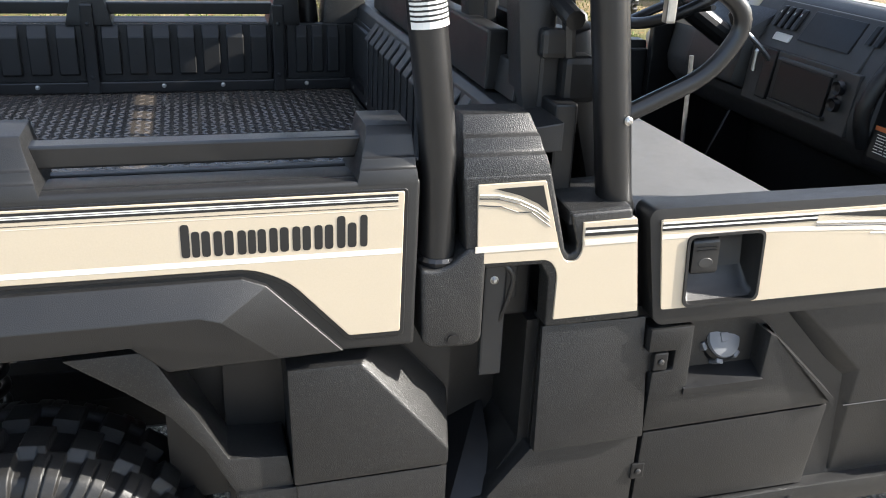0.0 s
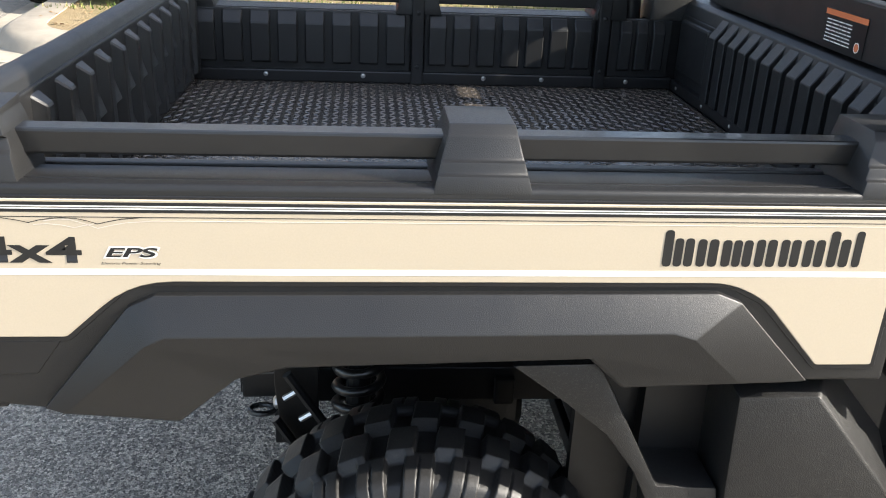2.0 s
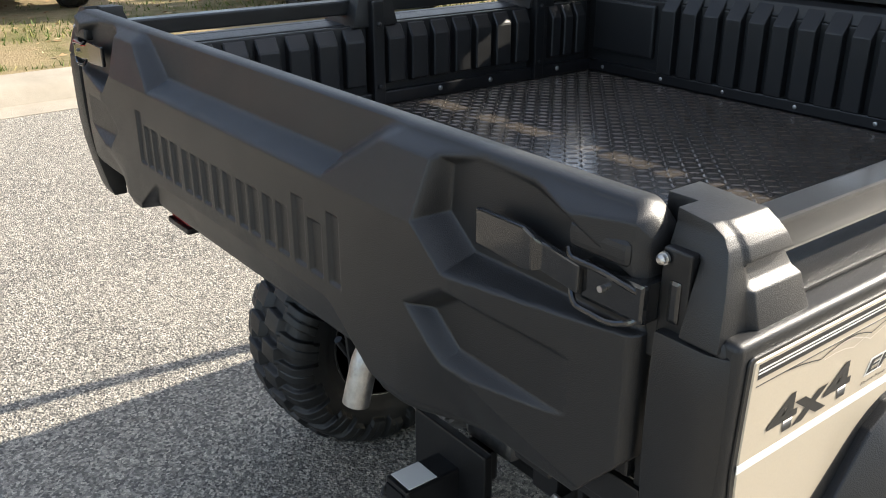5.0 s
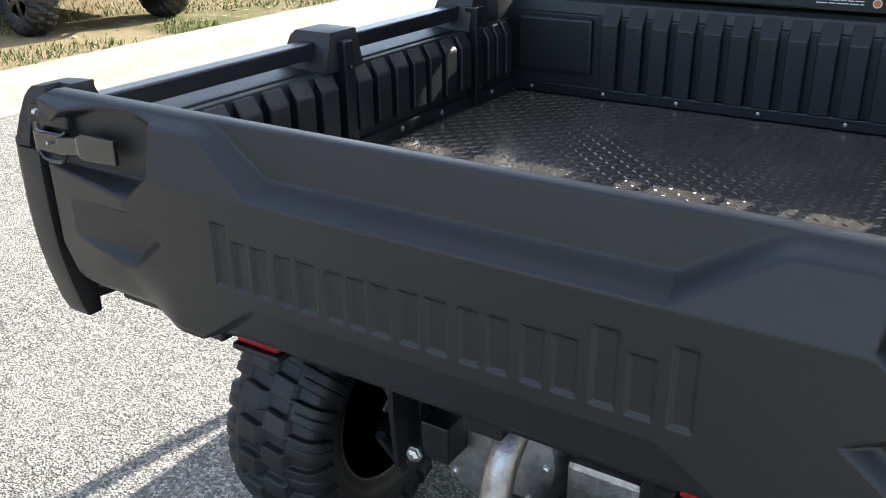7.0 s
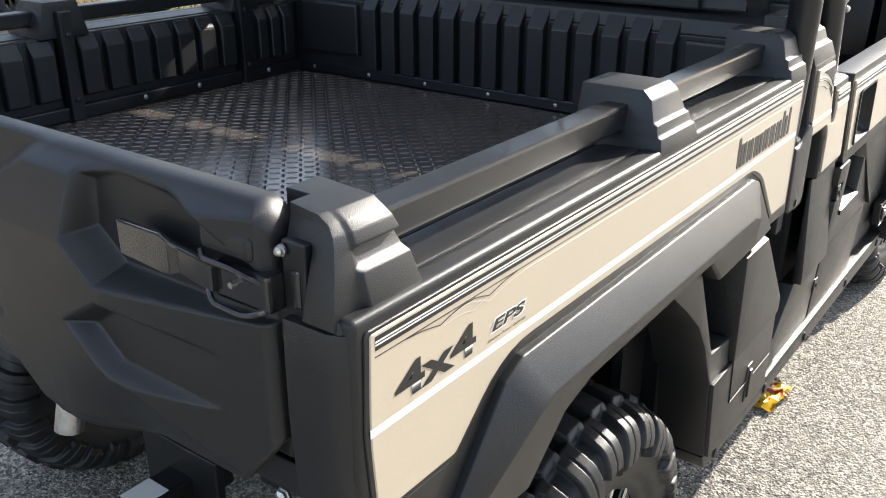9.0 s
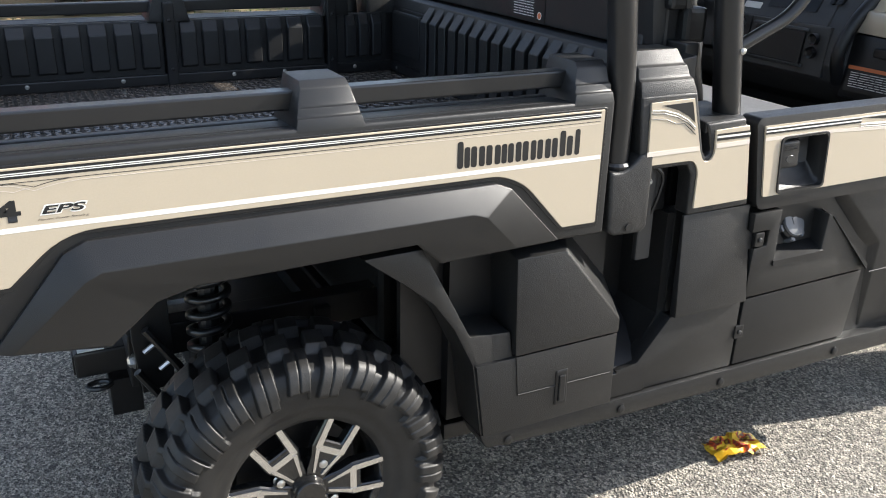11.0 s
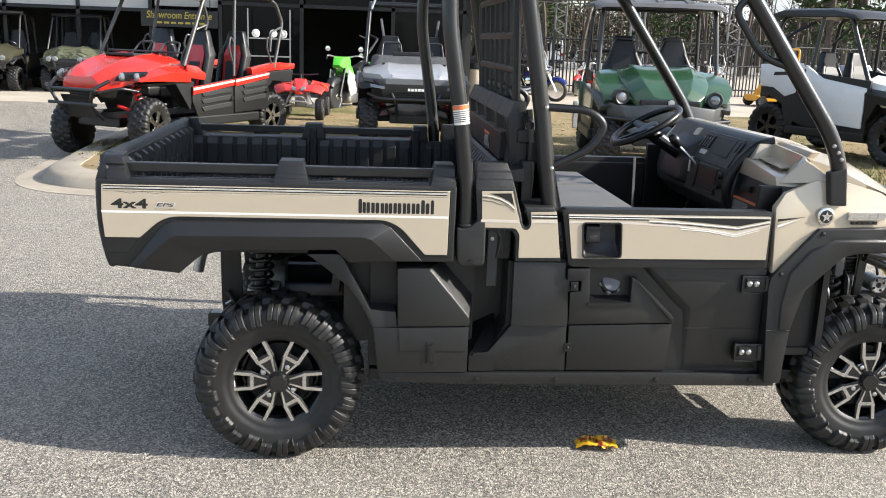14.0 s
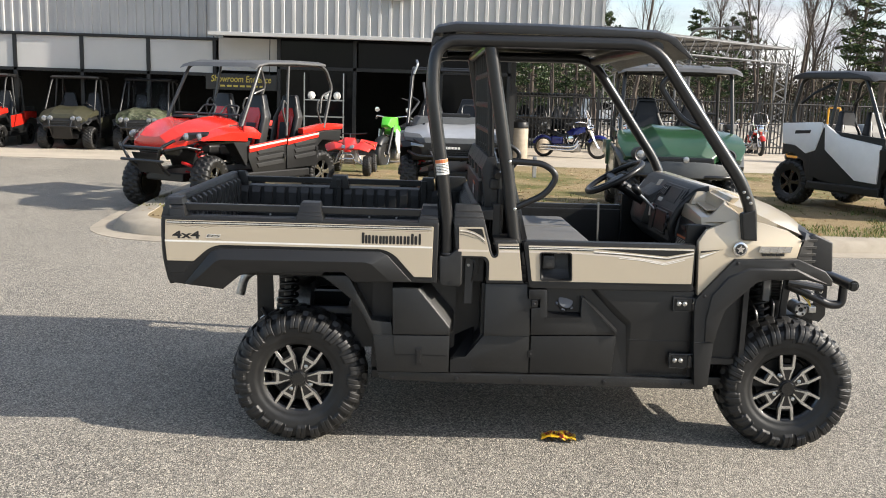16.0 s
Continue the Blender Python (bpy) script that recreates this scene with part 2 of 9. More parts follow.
M_DASH = plain("mid_grey_dash_plastic", (0.050, 0.049, 0.048), 0.5, bump=0.0002, bump_scale=600)

# ---- ground ----
n = Nodes("asphalt", 0.85, 0, 0.35)
grit = n.voronoi(135.0, out="Color")
g1 = n.ramp(grit, [(0.15, (0.052, 0.049, 0.044)), (0.45, (0.205, 0.190, 0.164)), (0.66, (0.37, 0.34, 0.285)), (0.90, (0.66, 0.595, 0.49))])
patch = n.noise(0.7, 6, 0.6)
base = n.mix(n.ramp(n.noise(260, 2), [(0.35, (0, 0, 0)), (0.6, (1, 1, 1))]), n.mix(0.6, g1, (0.045, 0.045, 0.046)), g1)
n.colour(n.mix(n.ramp(patch, [(0.35, (0, 0, 0)), (0.7, (0.3, 0.3, 0.3))]), base, (0.40, 0.36, 0.30)))
n.bump(n.voronoi(150.0), 0.005, 1.0)
n.bump(n.noise(3.0, 5), 0.01, 0.4)
M_ASPHALT = n.m

n = Nodes("kerb_concrete", 0.88, 0, 0.3)
n.colour(n.mix(n.ramp(n.noise(2.2, 7, 0.65), [(0.35, (0, 0, 0)), (0.75, (0.8, 0.8, 0.8))]), (0.37, 0.325, 0.26), (0.22, 0.19, 0.15)))
n.bump(n.noise(120, 4), 0.003)
M_KERB = n.m

n = Nodes("dry_lawn_soil", 0.95, 0, 0.2)
n.colour(n.ramp(n.noise(0.55, 9, 0.72), [(0.32, (0.085, 0.095, 0.028)), (0.42, (0.15, 0.135, 0.055)), (0.52, (0.28, 0.215, 0.12)), (0.70, (0.22, 0.16, 0.092))]))
n.bump(n.noise(60, 5), 0.02)
M_LAWN = n.m

bm = bmesh.new()
bmesh.ops.create_grid(bm, x_segments=60, y_segments=60, size=1500)
ground = tagged(part("ground", bm, M_ASPHALT, None), "worn grey asphalt car park with light stone chips", "ground", kind="structure")


def offset_line(points, d):
    """A line in the plane shifted to its left by d."""
    out = []
    for i, p in enumerate(points):
        a, c = Vector(points[max(i - 1, 0)]), Vector(points[min(i + 1, len(points) - 1)])
        t = (c - a).normalized()
        out.append((p[0] - t.y * d, p[1] + t.x * d))
    return out


EDGE = [(p.x, p.y) for p in fillet([(-3.60, 30, 0), (-3.42, 9.0, 0), (-3.15, 5.95, 0), (-1.0, 5.93, 0), (6.0, 6.12, 0), (60, 7.4, 0)], 2.6, 14)]


def strip(a, c, z0, z1, z2):
    """A kerb section swept along the edge line."""
    offs = [(-a, z0), (0.0, z0 + 0.012), (0.05, z1 * 0.75), (0.12, z1), (c, z2), (c, -0.05), (-a, -0.05)]
    lines = [[(x, y, z) for x, y in offset_line(EDGE, d)] for d, z in offs]
    own = bmesh.new()
    rows = [[own.verts.new(p) for p in ln] for ln in lines]
    for r, s in zip(rows, rows[1:] + rows[:1]):
        for i in range(len(EDGE) - 1):
            own.faces.new((r[i], r[i + 1], s[i + 1], s[i]))
    return own


kerb = tagged(part("kerb", strip(0.26, 0.40, 0.004, 0.14, 0.15), M_KERB, None, smooth=50), "pale weathered concrete kerb with gutter pan", "kerb", kind="structure")
inner = offset_line(EDGE, 0.38)
own = bmesh.new()
outline = [(x, y) for x, y in inner if y < 17.0] + [(60, 17.0), (-3.1, 17.0)]
own.faces.new([own.verts.new((x, y, 0.138)) for x, y in outline])
bmesh.ops.triangulate(own, faces=own.faces)
lawn = tagged(part("lawn", own, M_LAWN, None), "patchy dry lawn with fallen leaves", "lawn", kind="structure")
n = Nodes("pale_concrete", 0.9, 0, 0.3)
n.colour(n.ramp(n.noise(0.8, 7, 0.65), [(0.3, (0.34, 0.30, 0.245)), (0.7, (0.48, 0.42, 0.34))]))
n.bump(n.noise(90, 4), 0.003)
M_CONCRETE = n.m
tagged(part("apron", box(-40, 60, 17.0, 60, -0.1, 0.012), M_CONCRETE, None), "pale concrete apron before the showroom", "pavement", kind="structure")

# grass blades, thickest along the kerb
rnd = random.Random(11)
gv, gf = [], []
for i in range(16000):
    x = rnd.uniform(-3.2, 9.5)
    y = 6.46 + abs(rnd.gauss(0, 1.0)) * 1.5
    if noise.noise(Vector((x * 0.9, y * 0.9, 0))) < -0.05 or y > 12 or (x < -2.4 and y < 7.6):
        continue
    h, w, a = rnd.uniform(0.02, 0.065), rnd.uniform(0.004, 0.009), rnd.uniform(0, 6.28)
    lx, ly = rnd.uniform(-0.03, 0.03), rnd.uniform(-0.03, 0.03)
    k = len(gv)
    gv += [(x - w * math.cos(a), y - w * math.sin(a), 0.136), (x + w * math.cos(a), y + w * math.sin(a), 0.136), (x + lx, y + ly, 0.136 + h)]
    gf.append((k, k + 1, k + 2))
n = Nodes("grass_blades", 0.7, 0, 0.3)
isl = n.t.nodes.new("ShaderNodeNewGeometry").outputs["Random Per Island"]
n.colour(n.ramp(isl, [(0.0, (0.05, 0.09, 0.014)), (0.6, (0.11, 0.15, 0.025)), (0.85, (0.22, 0.20, 0.06)), (1.0, (0.36, 0.29, 0.13))]))
M_GRASS = n.m
tagged(part("grass", (gv, gf), M_GRASS, None), "short patchy green and straw-coloured grass", "grass", kind="stuff")
lv, lf = [], []
for i in range(2600):
    x, y = rnd.uniform(-3, 14), rnd.uniform(6.6, 16.5)
    a, s = rnd.uniform(0, 6.28), rnd.uniform(0.02, 0.045)
    k = len(lv)
    for j in range(4):
        b = a + j * 1.5708
        r = s * (1.0 if j % 2 == 0 else 0.5)
        lv.append((x + r * math.cos(b), y + r * math.sin(b), 0.142 + rnd.uniform(0, 0.02)))
    lf.append((k, k + 1, k + 2, k + 3))
n = Nodes("dead_leaves", 0.8, 0, 0.2)
isl = n.t.nodes.new("ShaderNodeNewGeometry").outputs["Random Per Island"]
n.colour(n.ramp(isl, [(0.0, (0.16, 0.09, 0.04)), (0.6, (0.34, 0.22, 0.11)), (1.0, (0.45, 0.34, 0.2))]))
tagged(part("leaf_litter", (lv, lf), n.m, None), "dead brown leaves lying on the lawn", "leaves", kind="stuff")

# ---- the utility vehicle: cargo bed ----
MID = 0.815  # the vehicle's middle line


def far(bm):
    """The same thing on the vehicle's other side."""
    moved(bm, Matrix.Translation((0, MID, 0)) @ Matrix.Diagonal((1, -1, 1, 1)) @ Matrix.Translation((0, -MID, 0)))
    bmesh.ops.reverse_faces(bm, faces=bm.faces)
    return bm


utv = thing("utility_vehicle", (1.15, MID, 0), "champagne and black utility vehicle with open cargo bed, parked on asphalt", "utility vehicle")

SIDE = [(-0.664, 1.086), (0.607, 1.086), (0.604, 0.802), (0.485, 0.803), (0.219, 0.800), (0.169, 0.846), (-0.240, 0.835), (-0.309, 0.818), (-0.386, 0.755), (-0.561, 0.768), (-0.634, 0.777), (-0.664, 0.93)]
CREAM = rounded([(-0.646, 1.069), (0.582, 1.069), (0.579, 0.831), (0.497, 0.831), (0.405, 0.933), (0.351, 0.958), (-0.434, 0.958), (-0.522, 0.879), (-0.642, 0.879), (-0.650, 0.97)], [0.004, 0.004, 0.004, 0.004, 0.03, 0.05, 0.06, 0.004, 0.004, 0.03])
FLARE_A = [(-0.561, 0.775), (-0.44, 0.925), (-0.405, 0.942), (0.335, 0.946), (0.37, 0.932), (0.487, 0.808), (0.219, 0.80), (0.169, 0.846), (-0.24, 0.835), (-0.309, 0.818), (-0.386, 0.752)]
FLARE_B = [(-0.535, 0.768), (-0.415, 0.885), (-0.39, 0.898), (0.27, 0.902), (0.30, 0.892), (0.385, 0.808), (0.222, 0.804), (0.172, 0.850), (-0.24, 0.839), (-0.306, 0.822), (-0.388, 0.757)]


def cap(x0, x1, foot):
    """One of the shouldered caps that carry the bed rail."""
    rows = []
    for z, y0, grow in ((1.078, -0.001, 1.0), (1.101, 0.004, 0.72), (1.103, 0.010, 0.70), (1.117, 0.013, 0.52), (1.119, 0.019, 0.5), (1.148, 0.028, 0.12), (1.160, 0.042, 0.0)):
        a, c = x0 - foot[0] * grow, x1 + foot[1] * grow
        rows.append([(a, y0, z), (c, y0, z), (c, 0.135, z), (a, 0.135, z)])
    return loft(rows, b=0.004, seg=2, angle=12)


def rib_wall(length, height, ribs, pitch):
    """A ribbed liner panel along x, its foot at z 0, its face towards -y, and its ribs with sloping heads."""
    out = [box(0, length, 0, 0.02, -0.04, height + 0.004, 0.003)]
    start = (length - (ribs - 1) * pitch) / 2
    for i in range(ribs):
        c = start + i * pitch
        w = pitch * 0.31
        prof = [(-0.002, 0.0), (-0.022, 0.006), (-0.022, height - 0.03), (-0.003, height)]
        rows = [[(c - w * k, y, z) for y, z in prof] + [(c - w * k, 0.004, height), (c - w * k, 0.004, 0.0)] for k in (1.15, -1.15)]
        rows = [[(x, y, z) for x, y, z in r] for r in rows]
        own = loft(rows, b=0.003, seg=1)
        out.append(own)
    return out


def side_wall(near):
    flip = (lambda b: b) if near else far
    wall = part("bed_side", flip(prism(SIDE, 0.0, 0.03, 0.007, 3)), M_BLACK, utv, smooth=40)
    part("top_plate", flip(loft([[(-0.66, 0.03, 1.04), (0.60, 0.03, 1.04), (0.60, 0.03, 1.086), (-0.66, 0.03, 1.086)],
                                  [(-0.66, 0.093, 1.04), (0.60, 0.093, 1.04), (0.60, 0.093, 1.082), (-0.66, 0.093, 1.082)]], b=0.003)), M_BLACK, wall)
    part("wheel_arch_flare", flip(loft([[(x, 0.02, z) for x, z in FLARE_A], [(x, -0.010, z) for x, z in FLARE_A], [(x, -0.042 if z > 0.87 else -0.014, z) for x, z in FLARE_B]], b=0.006, seg=3, angle=18)), M_BLACK, wall, smooth=35)
    part("side_panel", flip(prism(CREAM, -0.0035, 0.01, 0.0012, 1)), M_CREAM, wall, "champagne painted side panel with decal stripes")
    # raised bead round the painted panel
    lip = [(-0.652, 1.073), (0.588, 1.073), (0.586, 0.824), (0.494, 0.824), (0.40, 0.926), (0.35, 0.9515), (-0.432, 0.9515), (-0.519, 0.872), (-0.647, 0.872), (-0.656, 0.97)]
    part("panel_bead", flip(prism(rounded(lip, 0.006, 2), -0.0022, 0.006, 0.001, 1)), M_SMOOTH, wall)
    part("lower_corner", flip(prism([(-0.645, 0.873), (-0.53, 0.873), (-0.565, 0.824), (-0.634, 0.822)], -0.002, 0.01, 0.001, 1)), M_SMOOTH, wall)
    # decal stripes along the top and the broad white line
    for z0, z1, m in ((1.0612, 1.0655, M_INK), (1.0594, 1.0610, M_WHITE), (1.0580, 1.0588, M_INK), (1.0563, 1.0578, M_WHITE), (1.0521, 1.0560, M_INK)):
        part("stripe", flip(box(-0.640, 0.572, -0.0039, -0.0030, z0, z1)), m, wall)
    part("stripe", flip(box(-0.641, 0.572, -0.0039, -0.0030, 1.0456, 1.0464)), M_INK, wall)
    part("stripe", flip(box(-0.400, 0.572, -0.0039, -0.0030, 1.0408, 1.0416)), M_PALE, wall)
    part("stripe", flip(box(-0.650, 0.578, -0.0039, -0.0030, 0.9680, 0.9762)), M_WHITE, wall)
    dark = [(-0.60, 1.0459), (-0.578, 1.0440), (-0.560, 1.0410), (-0.548, 1.0382), (-0.536, 1.0415), (-0.520, 1.0441), (-0.506, 1.0448), (-0.492, 1.0440), (-0.478, 1.0410), (-0.466, 1.0370), (-0.452, 1.0405), (-0.437, 1.0435), (-0.415, 1.0456)]
    pale_a = [(-0.542, 1.0358), (-0.525, 1.0368), (-0.508, 1.0352), (-0.494, 1.0318), (-0.484, 1.0345), (-0.470, 1.0370)]
    pale_b = [(-0.530, 1.0405), (-0.512, 1.0432), (-0.498, 1.0425), (-0.482, 1.0375), (-0.466, 1.0312), (-0.450, 1.0352), (-0.432, 1.0388), (-0.400, 1.0412)]
    for line, w, m in ((dark, 0.0005, M_INK), (pale_a, 0.0005, M_PALE), (pale_b, 0.0005, M_PALE)):
        bm = bmesh.new()
        run = [(bm.verts.new((x, -0.0040, z - w)), bm.verts.new((x, -0.0040, z + w))) for x, z in line]
        for (a0, a1), (b0, b1) in zip(run, run[1:]):
            bm.faces.new((a0, b0, b1, a1))
        part("pinstripe", flip(bm), m, wall)
    # rail with its three caps
    part("rail", flip(box(-0.60, 0.54, 0.060, 0.098, 1.105, 1.139, 0.004)), M_TUBE, wall, "square black bed rail")
    rows = []
    for z, xr, xf, yr, yf, sunk, yi in ((1.076, -0.6715, -0.5565, 0.014, 0.006, 0.0, 0.051), (1.116, -0.6605, -0.5655, 0.0205, 0.0165, 0.0, 0.051), (1.121, -0.659, -0.567, 0.0215, 0.018, 0.0075, 0.051), (1.134, -0.655, -0.571, 0.025, 0.022, 0.0095, 0.051),
                                        (1.138, -0.654, -0.572, 0.026, 0.023, 0.0, 0.051), (1.1405, -0.653, -0.5725, 0.0265, 0.0235, 0.0, 0.082), (1.150, -0.650, -0.576, 0.030, 0.027, 0.0, 0.082), (1.159, -0.647, -0.580, 0.037, 0.034, 0.0, 0.082)):
        rows.append([(xr, yr, z), (-0.6345 if sunk == 0 else -0.633, yr, z), (-0.629 if sunk == 0 else -0.6255, yf + sunk, z), (xf, yf + sunk, z), (xf, 0.112, z), (-0.622, 0.112, z), (-0.622, yi, z), (xr, yi, z)])
    rows.append([(x, y + (0.012 if y < 0.05 else 0.0), 1.1665 if y < 0.05 else 1.171) for x, y, z in rows[-1]])
    part("rail_cap", flip(loft(rows, b=0.0022, seg=2, angle=12)), M_BLACK, wall, smooth=30)
    part("rail_cap", flip(cap(-0.033, 0.052, (0.022, 0.022))), M_BLACK, wall, smooth=30)
    part("rail_cap", flip(cap(0.530, 0.598, (0.022, 0.006))), M_BLACK, wall, smooth=30)
    # corner post towards the tailgate
    rows = []
    for z, xr in ((0.770, -0.639), (0.792, -0.648), (0.848, -0.661), (0.894, -0.669), (0.938, -0.6725), (0.981, -0.674), (1.035, -0.674), (1.0735, -0.6725)):
        rows.append([(xr, 0.074, z), (xr, 0.023, z), (xr + 0.006, 0.008, z), (xr + 0.016, 0.0015, z), (-0.612, 0.0025, z), (-0.612, 0.074, z)])
    part("corner_post", flip(loft(rows, b=0.003, seg=2, angle=40)), M_BLACK, wall, smooth=50)
    part("latch_pocket", flip(box(-0.662, -0.622, 0.052, 0.080, 1.060, 1.142, 0.002)), M_CHASSIS, wall)
    part("shelf_lip", flip(loft([[(-0.668, 0.012, 1.070), (-0.668, 0.05, 1.070), (-0.60, 0.05, 1.070), (-0.60, 0.001, 1.070), (-0.655, 0.001, 1.070)], [(-0.667, 0.016, 1.0835), (-0.667, 0.05, 1.0835), (-0.60, 0.05, 1.0835), (-0.60, 0.006, 1.0835), (-0.652, 0.006, 1.0835)]], b=0.003)), M_BLACK, wall, smooth=40)
    # ribbed inner liner
    for x0, length, count, pitch in ((-0.625, 0.612, 8, 0.0755), (0.027, 0.490, 7, 0.0695), (0.565, 0.18, 3, 0.048)):
        for i, bm in enumerate(rib_wall(length, 0.143, count, pitch)):
            moved(bm, Matrix.Translation((x0, 1.505, 0.935)))
            part("liner_rib" if i else "liner_panel", bm if not near else far(bm), M_BLACK, wall)
    for x in (-0.010, 0.521):
        bm = box(x, x + 0.034, 1.478, 1.515, 0.885, 1.14 if not near else 1.085, 0.004)
        for z in (0.935, 1.085):
            join(bm, moved(bolt_head(0.006, 0.004), Matrix.Translation((x + 0.017, 1.476, z))))
        part("channel_post", bm if not near else far(bm), M_TUBE, wall)
    for x in (-0.42, -0.146, 0.20, 0.37, 0.62):
        b = moved(bolt_head(0.0055, 0.003), Matrix.Translation((x, 1.488, 0.905)))
        part("bolt", b if not near else far(b), M_STEEL, wall)
    b = box(-0.625, 0.757, 1.49, 1.51, 0.885, 0.918, 0.004)
    part("kick_strip", b if not near else far(b), M_SMOOTH, wall)
    b = box(-0.63, 0.60, 1.519, 1.53, 0.83, 1.078)
    part("liner_back", b if not near else far(b), M_BLACK, wall)
    return wall


near_wall = side_wall(True)
far_wall = side_wall(False)


NAME_W = [0.062, 0.044, 0.062, 0.044, 0.042, 0.044, 0.046, 0.017]
NAME_H = [1.0, 0.76, 0.74, 0.76, 0.76, 0.76, 1.0, 1.0]


def name_cells(length, cap_h):
    """Plain upright blocks with the mass of a name that is not spelt out, as convex outlines in x (to the right) and z."""
    k = length / (sum(NAME_W) + 0.007 * 7)
    x, out = 0.0, []
    for i, (w, h) in enumerate(zip(NAME_W, NAME_H)):
        w, h = w * k, h * cap_h
        bars = {62: ((0.0, 0.30), (0.36, 0.64), (0.70, 1.0)), 17: ((0.0, 1.0),)}.get(round(NAME_W[i] * 1000), ((0.0, 0.42), (0.53, 0.97)))
        for j, (a, c) in enumerate(bars):
            top = h * (0.78 if NAME_H[i] == 1.0 and j else 1.0)
            out.append([(x + w * a, 0.0), (x + w * c, 0.0), (x + w * c, top), (x + w * a, top)])
        x += w + 0.007 * k
    return out


def name_row(length, cap_h, depth, put, material, parent):
    for poly in name_cells(length, cap_h):
        part("block", moved(prism(rounded(poly, 0.12 * cap_h, 3), -depth, 0.0, 0.0), put), material, parent)


name_row(0.273, 0.052, 0.0006, Matrix.Translation((0.252, -0.0034, 0.983)), M_INK, near_wall)


def writing(text, x0, x1, y, z0, z1, material, parent, name, bold=0.0, slant=0.0):
    """Writing on a side that faces -y, fitted between x0 and x1, z0 and z1."""
    bm = glyphs(text, 1.0, 0.0, bold)
    if slant:
        for v in bm.verts:
            v.co.x += slant * v.co.y
    lo = [min(v.co[i] for v in bm.verts) for i in (0, 1)]
    hi = [max(v.co[i] for v in bm.verts) for i in (0, 1)]
    for v in bm.verts:
        v.co = Vector((x0 + (v.co.x - lo[0]) / (hi[0] - lo[0]) * (x1 - x0), y, z0 + (v.co.y - lo[1]) / (hi[1] - lo[1]) * (z1 - z0)))
    return part(name, bm, material, parent)


writing("4x4", -0.616, -0.489, -0.0040, 0.9845, 1.0195, M_INK, near_wall, "four_by_four_decal", 0.03)
writing("EPS", -0.464, -0.393, -0.0039, 0.9905, 1.0075, M_WHITE, near_wall, "badge_outline", 0.055, 0.25)
writing("EPS", -0.461, -0.396, -0.0042, 0.9925, 1.0055, M_INK, near_wall, "power_steering_badge", 0.025, 0.25)
writing("Electric Power Steering", -0.467, -0.394, -0.0039, 0.9815, 0.9858, M_INK, near_wall, "badge_line", 0.0, 0.2)

# bed floor with its tread-plate mat
part("bed_floor", box(-0.635, 0.765, 0.10, 1.53, 0.845, 0.881, 0.002), M_SMOOTH, utv)
n = Nodes("wet_black_tread_mat", 0.18, 0, 1.0)
n.colour(n.ramp(n.noise(6, 6, 0.6), [(0.35, (0.046, 0.039, 0.032)), (0.7, (0.078, 0.066, 0.054))]))
n.rough(n.noise(5, 5), 0.08, 0.26)
n.bump(n.noise(300, 2), 0.00015)
M_MAT = n.m
mat_v, mat_f = [], []


def lug(cx, cy, along):
    a, w, h = 0.0135, 0.0042, 0.0024
    base = len(mat_v)
    ring = ((-a, 0), (-a * 0.5, -w), (a * 0.5, -w), (a, 0), (a * 0.5, w), (-a * 0.5, w))
    c, s = (0.7071, 0.7071) if along else (0.7071, -0.7071)
    for u, v in ring:
        mat_v.append((cx + u * c - v * s, cy + u * s + v * c, 0.8845))
    for u, v in ((-a * 0.45, 0), (a * 0.45, 0)):
        mat_v.append((cx + u * c - v * s, cy + u * s + v * c, 0.8845 + h))
    for f in ((0, 1, 6), (1, 2, 7, 6), (2, 3, 7), (3, 4, 7), (4, 5, 6, 7), (5, 0, 6)):
        mat_f.append(tuple(base + i for i in f))


PITCH = 0.0235
for i in range(58):
    for j in range(58):
        lug(-0.612 + i * PITCH, 0.13 + j * PITCH, (i + j) % 2 == 0)
mat = thing("tread_plate_mat", (0.06, MID, 0.8815), "shiny black rubber tread-plate mat lying in the cargo bed", "bed mat")
part("sheet", box(-0.628, 0.752, 0.112, 1.515, 0.8815, 0.885, 0.001), M_MAT, mat)
tagged(part("tread_pattern", (mat_v, mat_f), M_MAT, mat), kind="stuff")

# headboard: ribbed wall between the bed and the cab
head = part("headboard", box(0.775, 0.80, 0.06, 1.57, 0.84, 1.10, 0.004), M_BLACK, utv)
for i in range(14):
    c = 0.350 + i * 0.0668
    rows = [[(0.780, y, 0.905), (0.752, y, 0.915), (0.752, y, 1.082), (0.786, y, 1.128), (0.79, y, 1.128)] for y in (c - 0.0225, c + 0.0225)]
    part("rib", loft(rows, b=0.003, seg=1), M_BLACK, head)
part("ledge", loft([[(0.778, y, 1.10), (0.786, y, 1.132), (0.800, y, 1.142), (0.86, y, 1.150), (0.86, y, 1.10)] for y in (0.06, 1.57)], b=0.003), M_BLACK, head)
part("kick_strip", box(0.757, 0.78, 0.13, 1.50, 0.885, 0.915, 0.004), M_SMOOTH, head)
for y in (0.40, 0.62, 0.82, 1.026, 1.227, 1.44):
    part("bolt", moved(bolt_head(0.005, 0.003), Matrix.Translation((0.757, y, 0.90)) @ Matrix.Rotation(-math.pi / 2, 4, "Z")), M_STEEL, head)
part("corner_panel", box(0.762, 0.78, 1.27, 1.49, 0.945, 1.09, 0.008), M_BLACK, head)
part("corner_panel", box(0.762, 0.78, 0.14, 0.31, 0.945, 1.09, 0.008), M_BLACK, head)


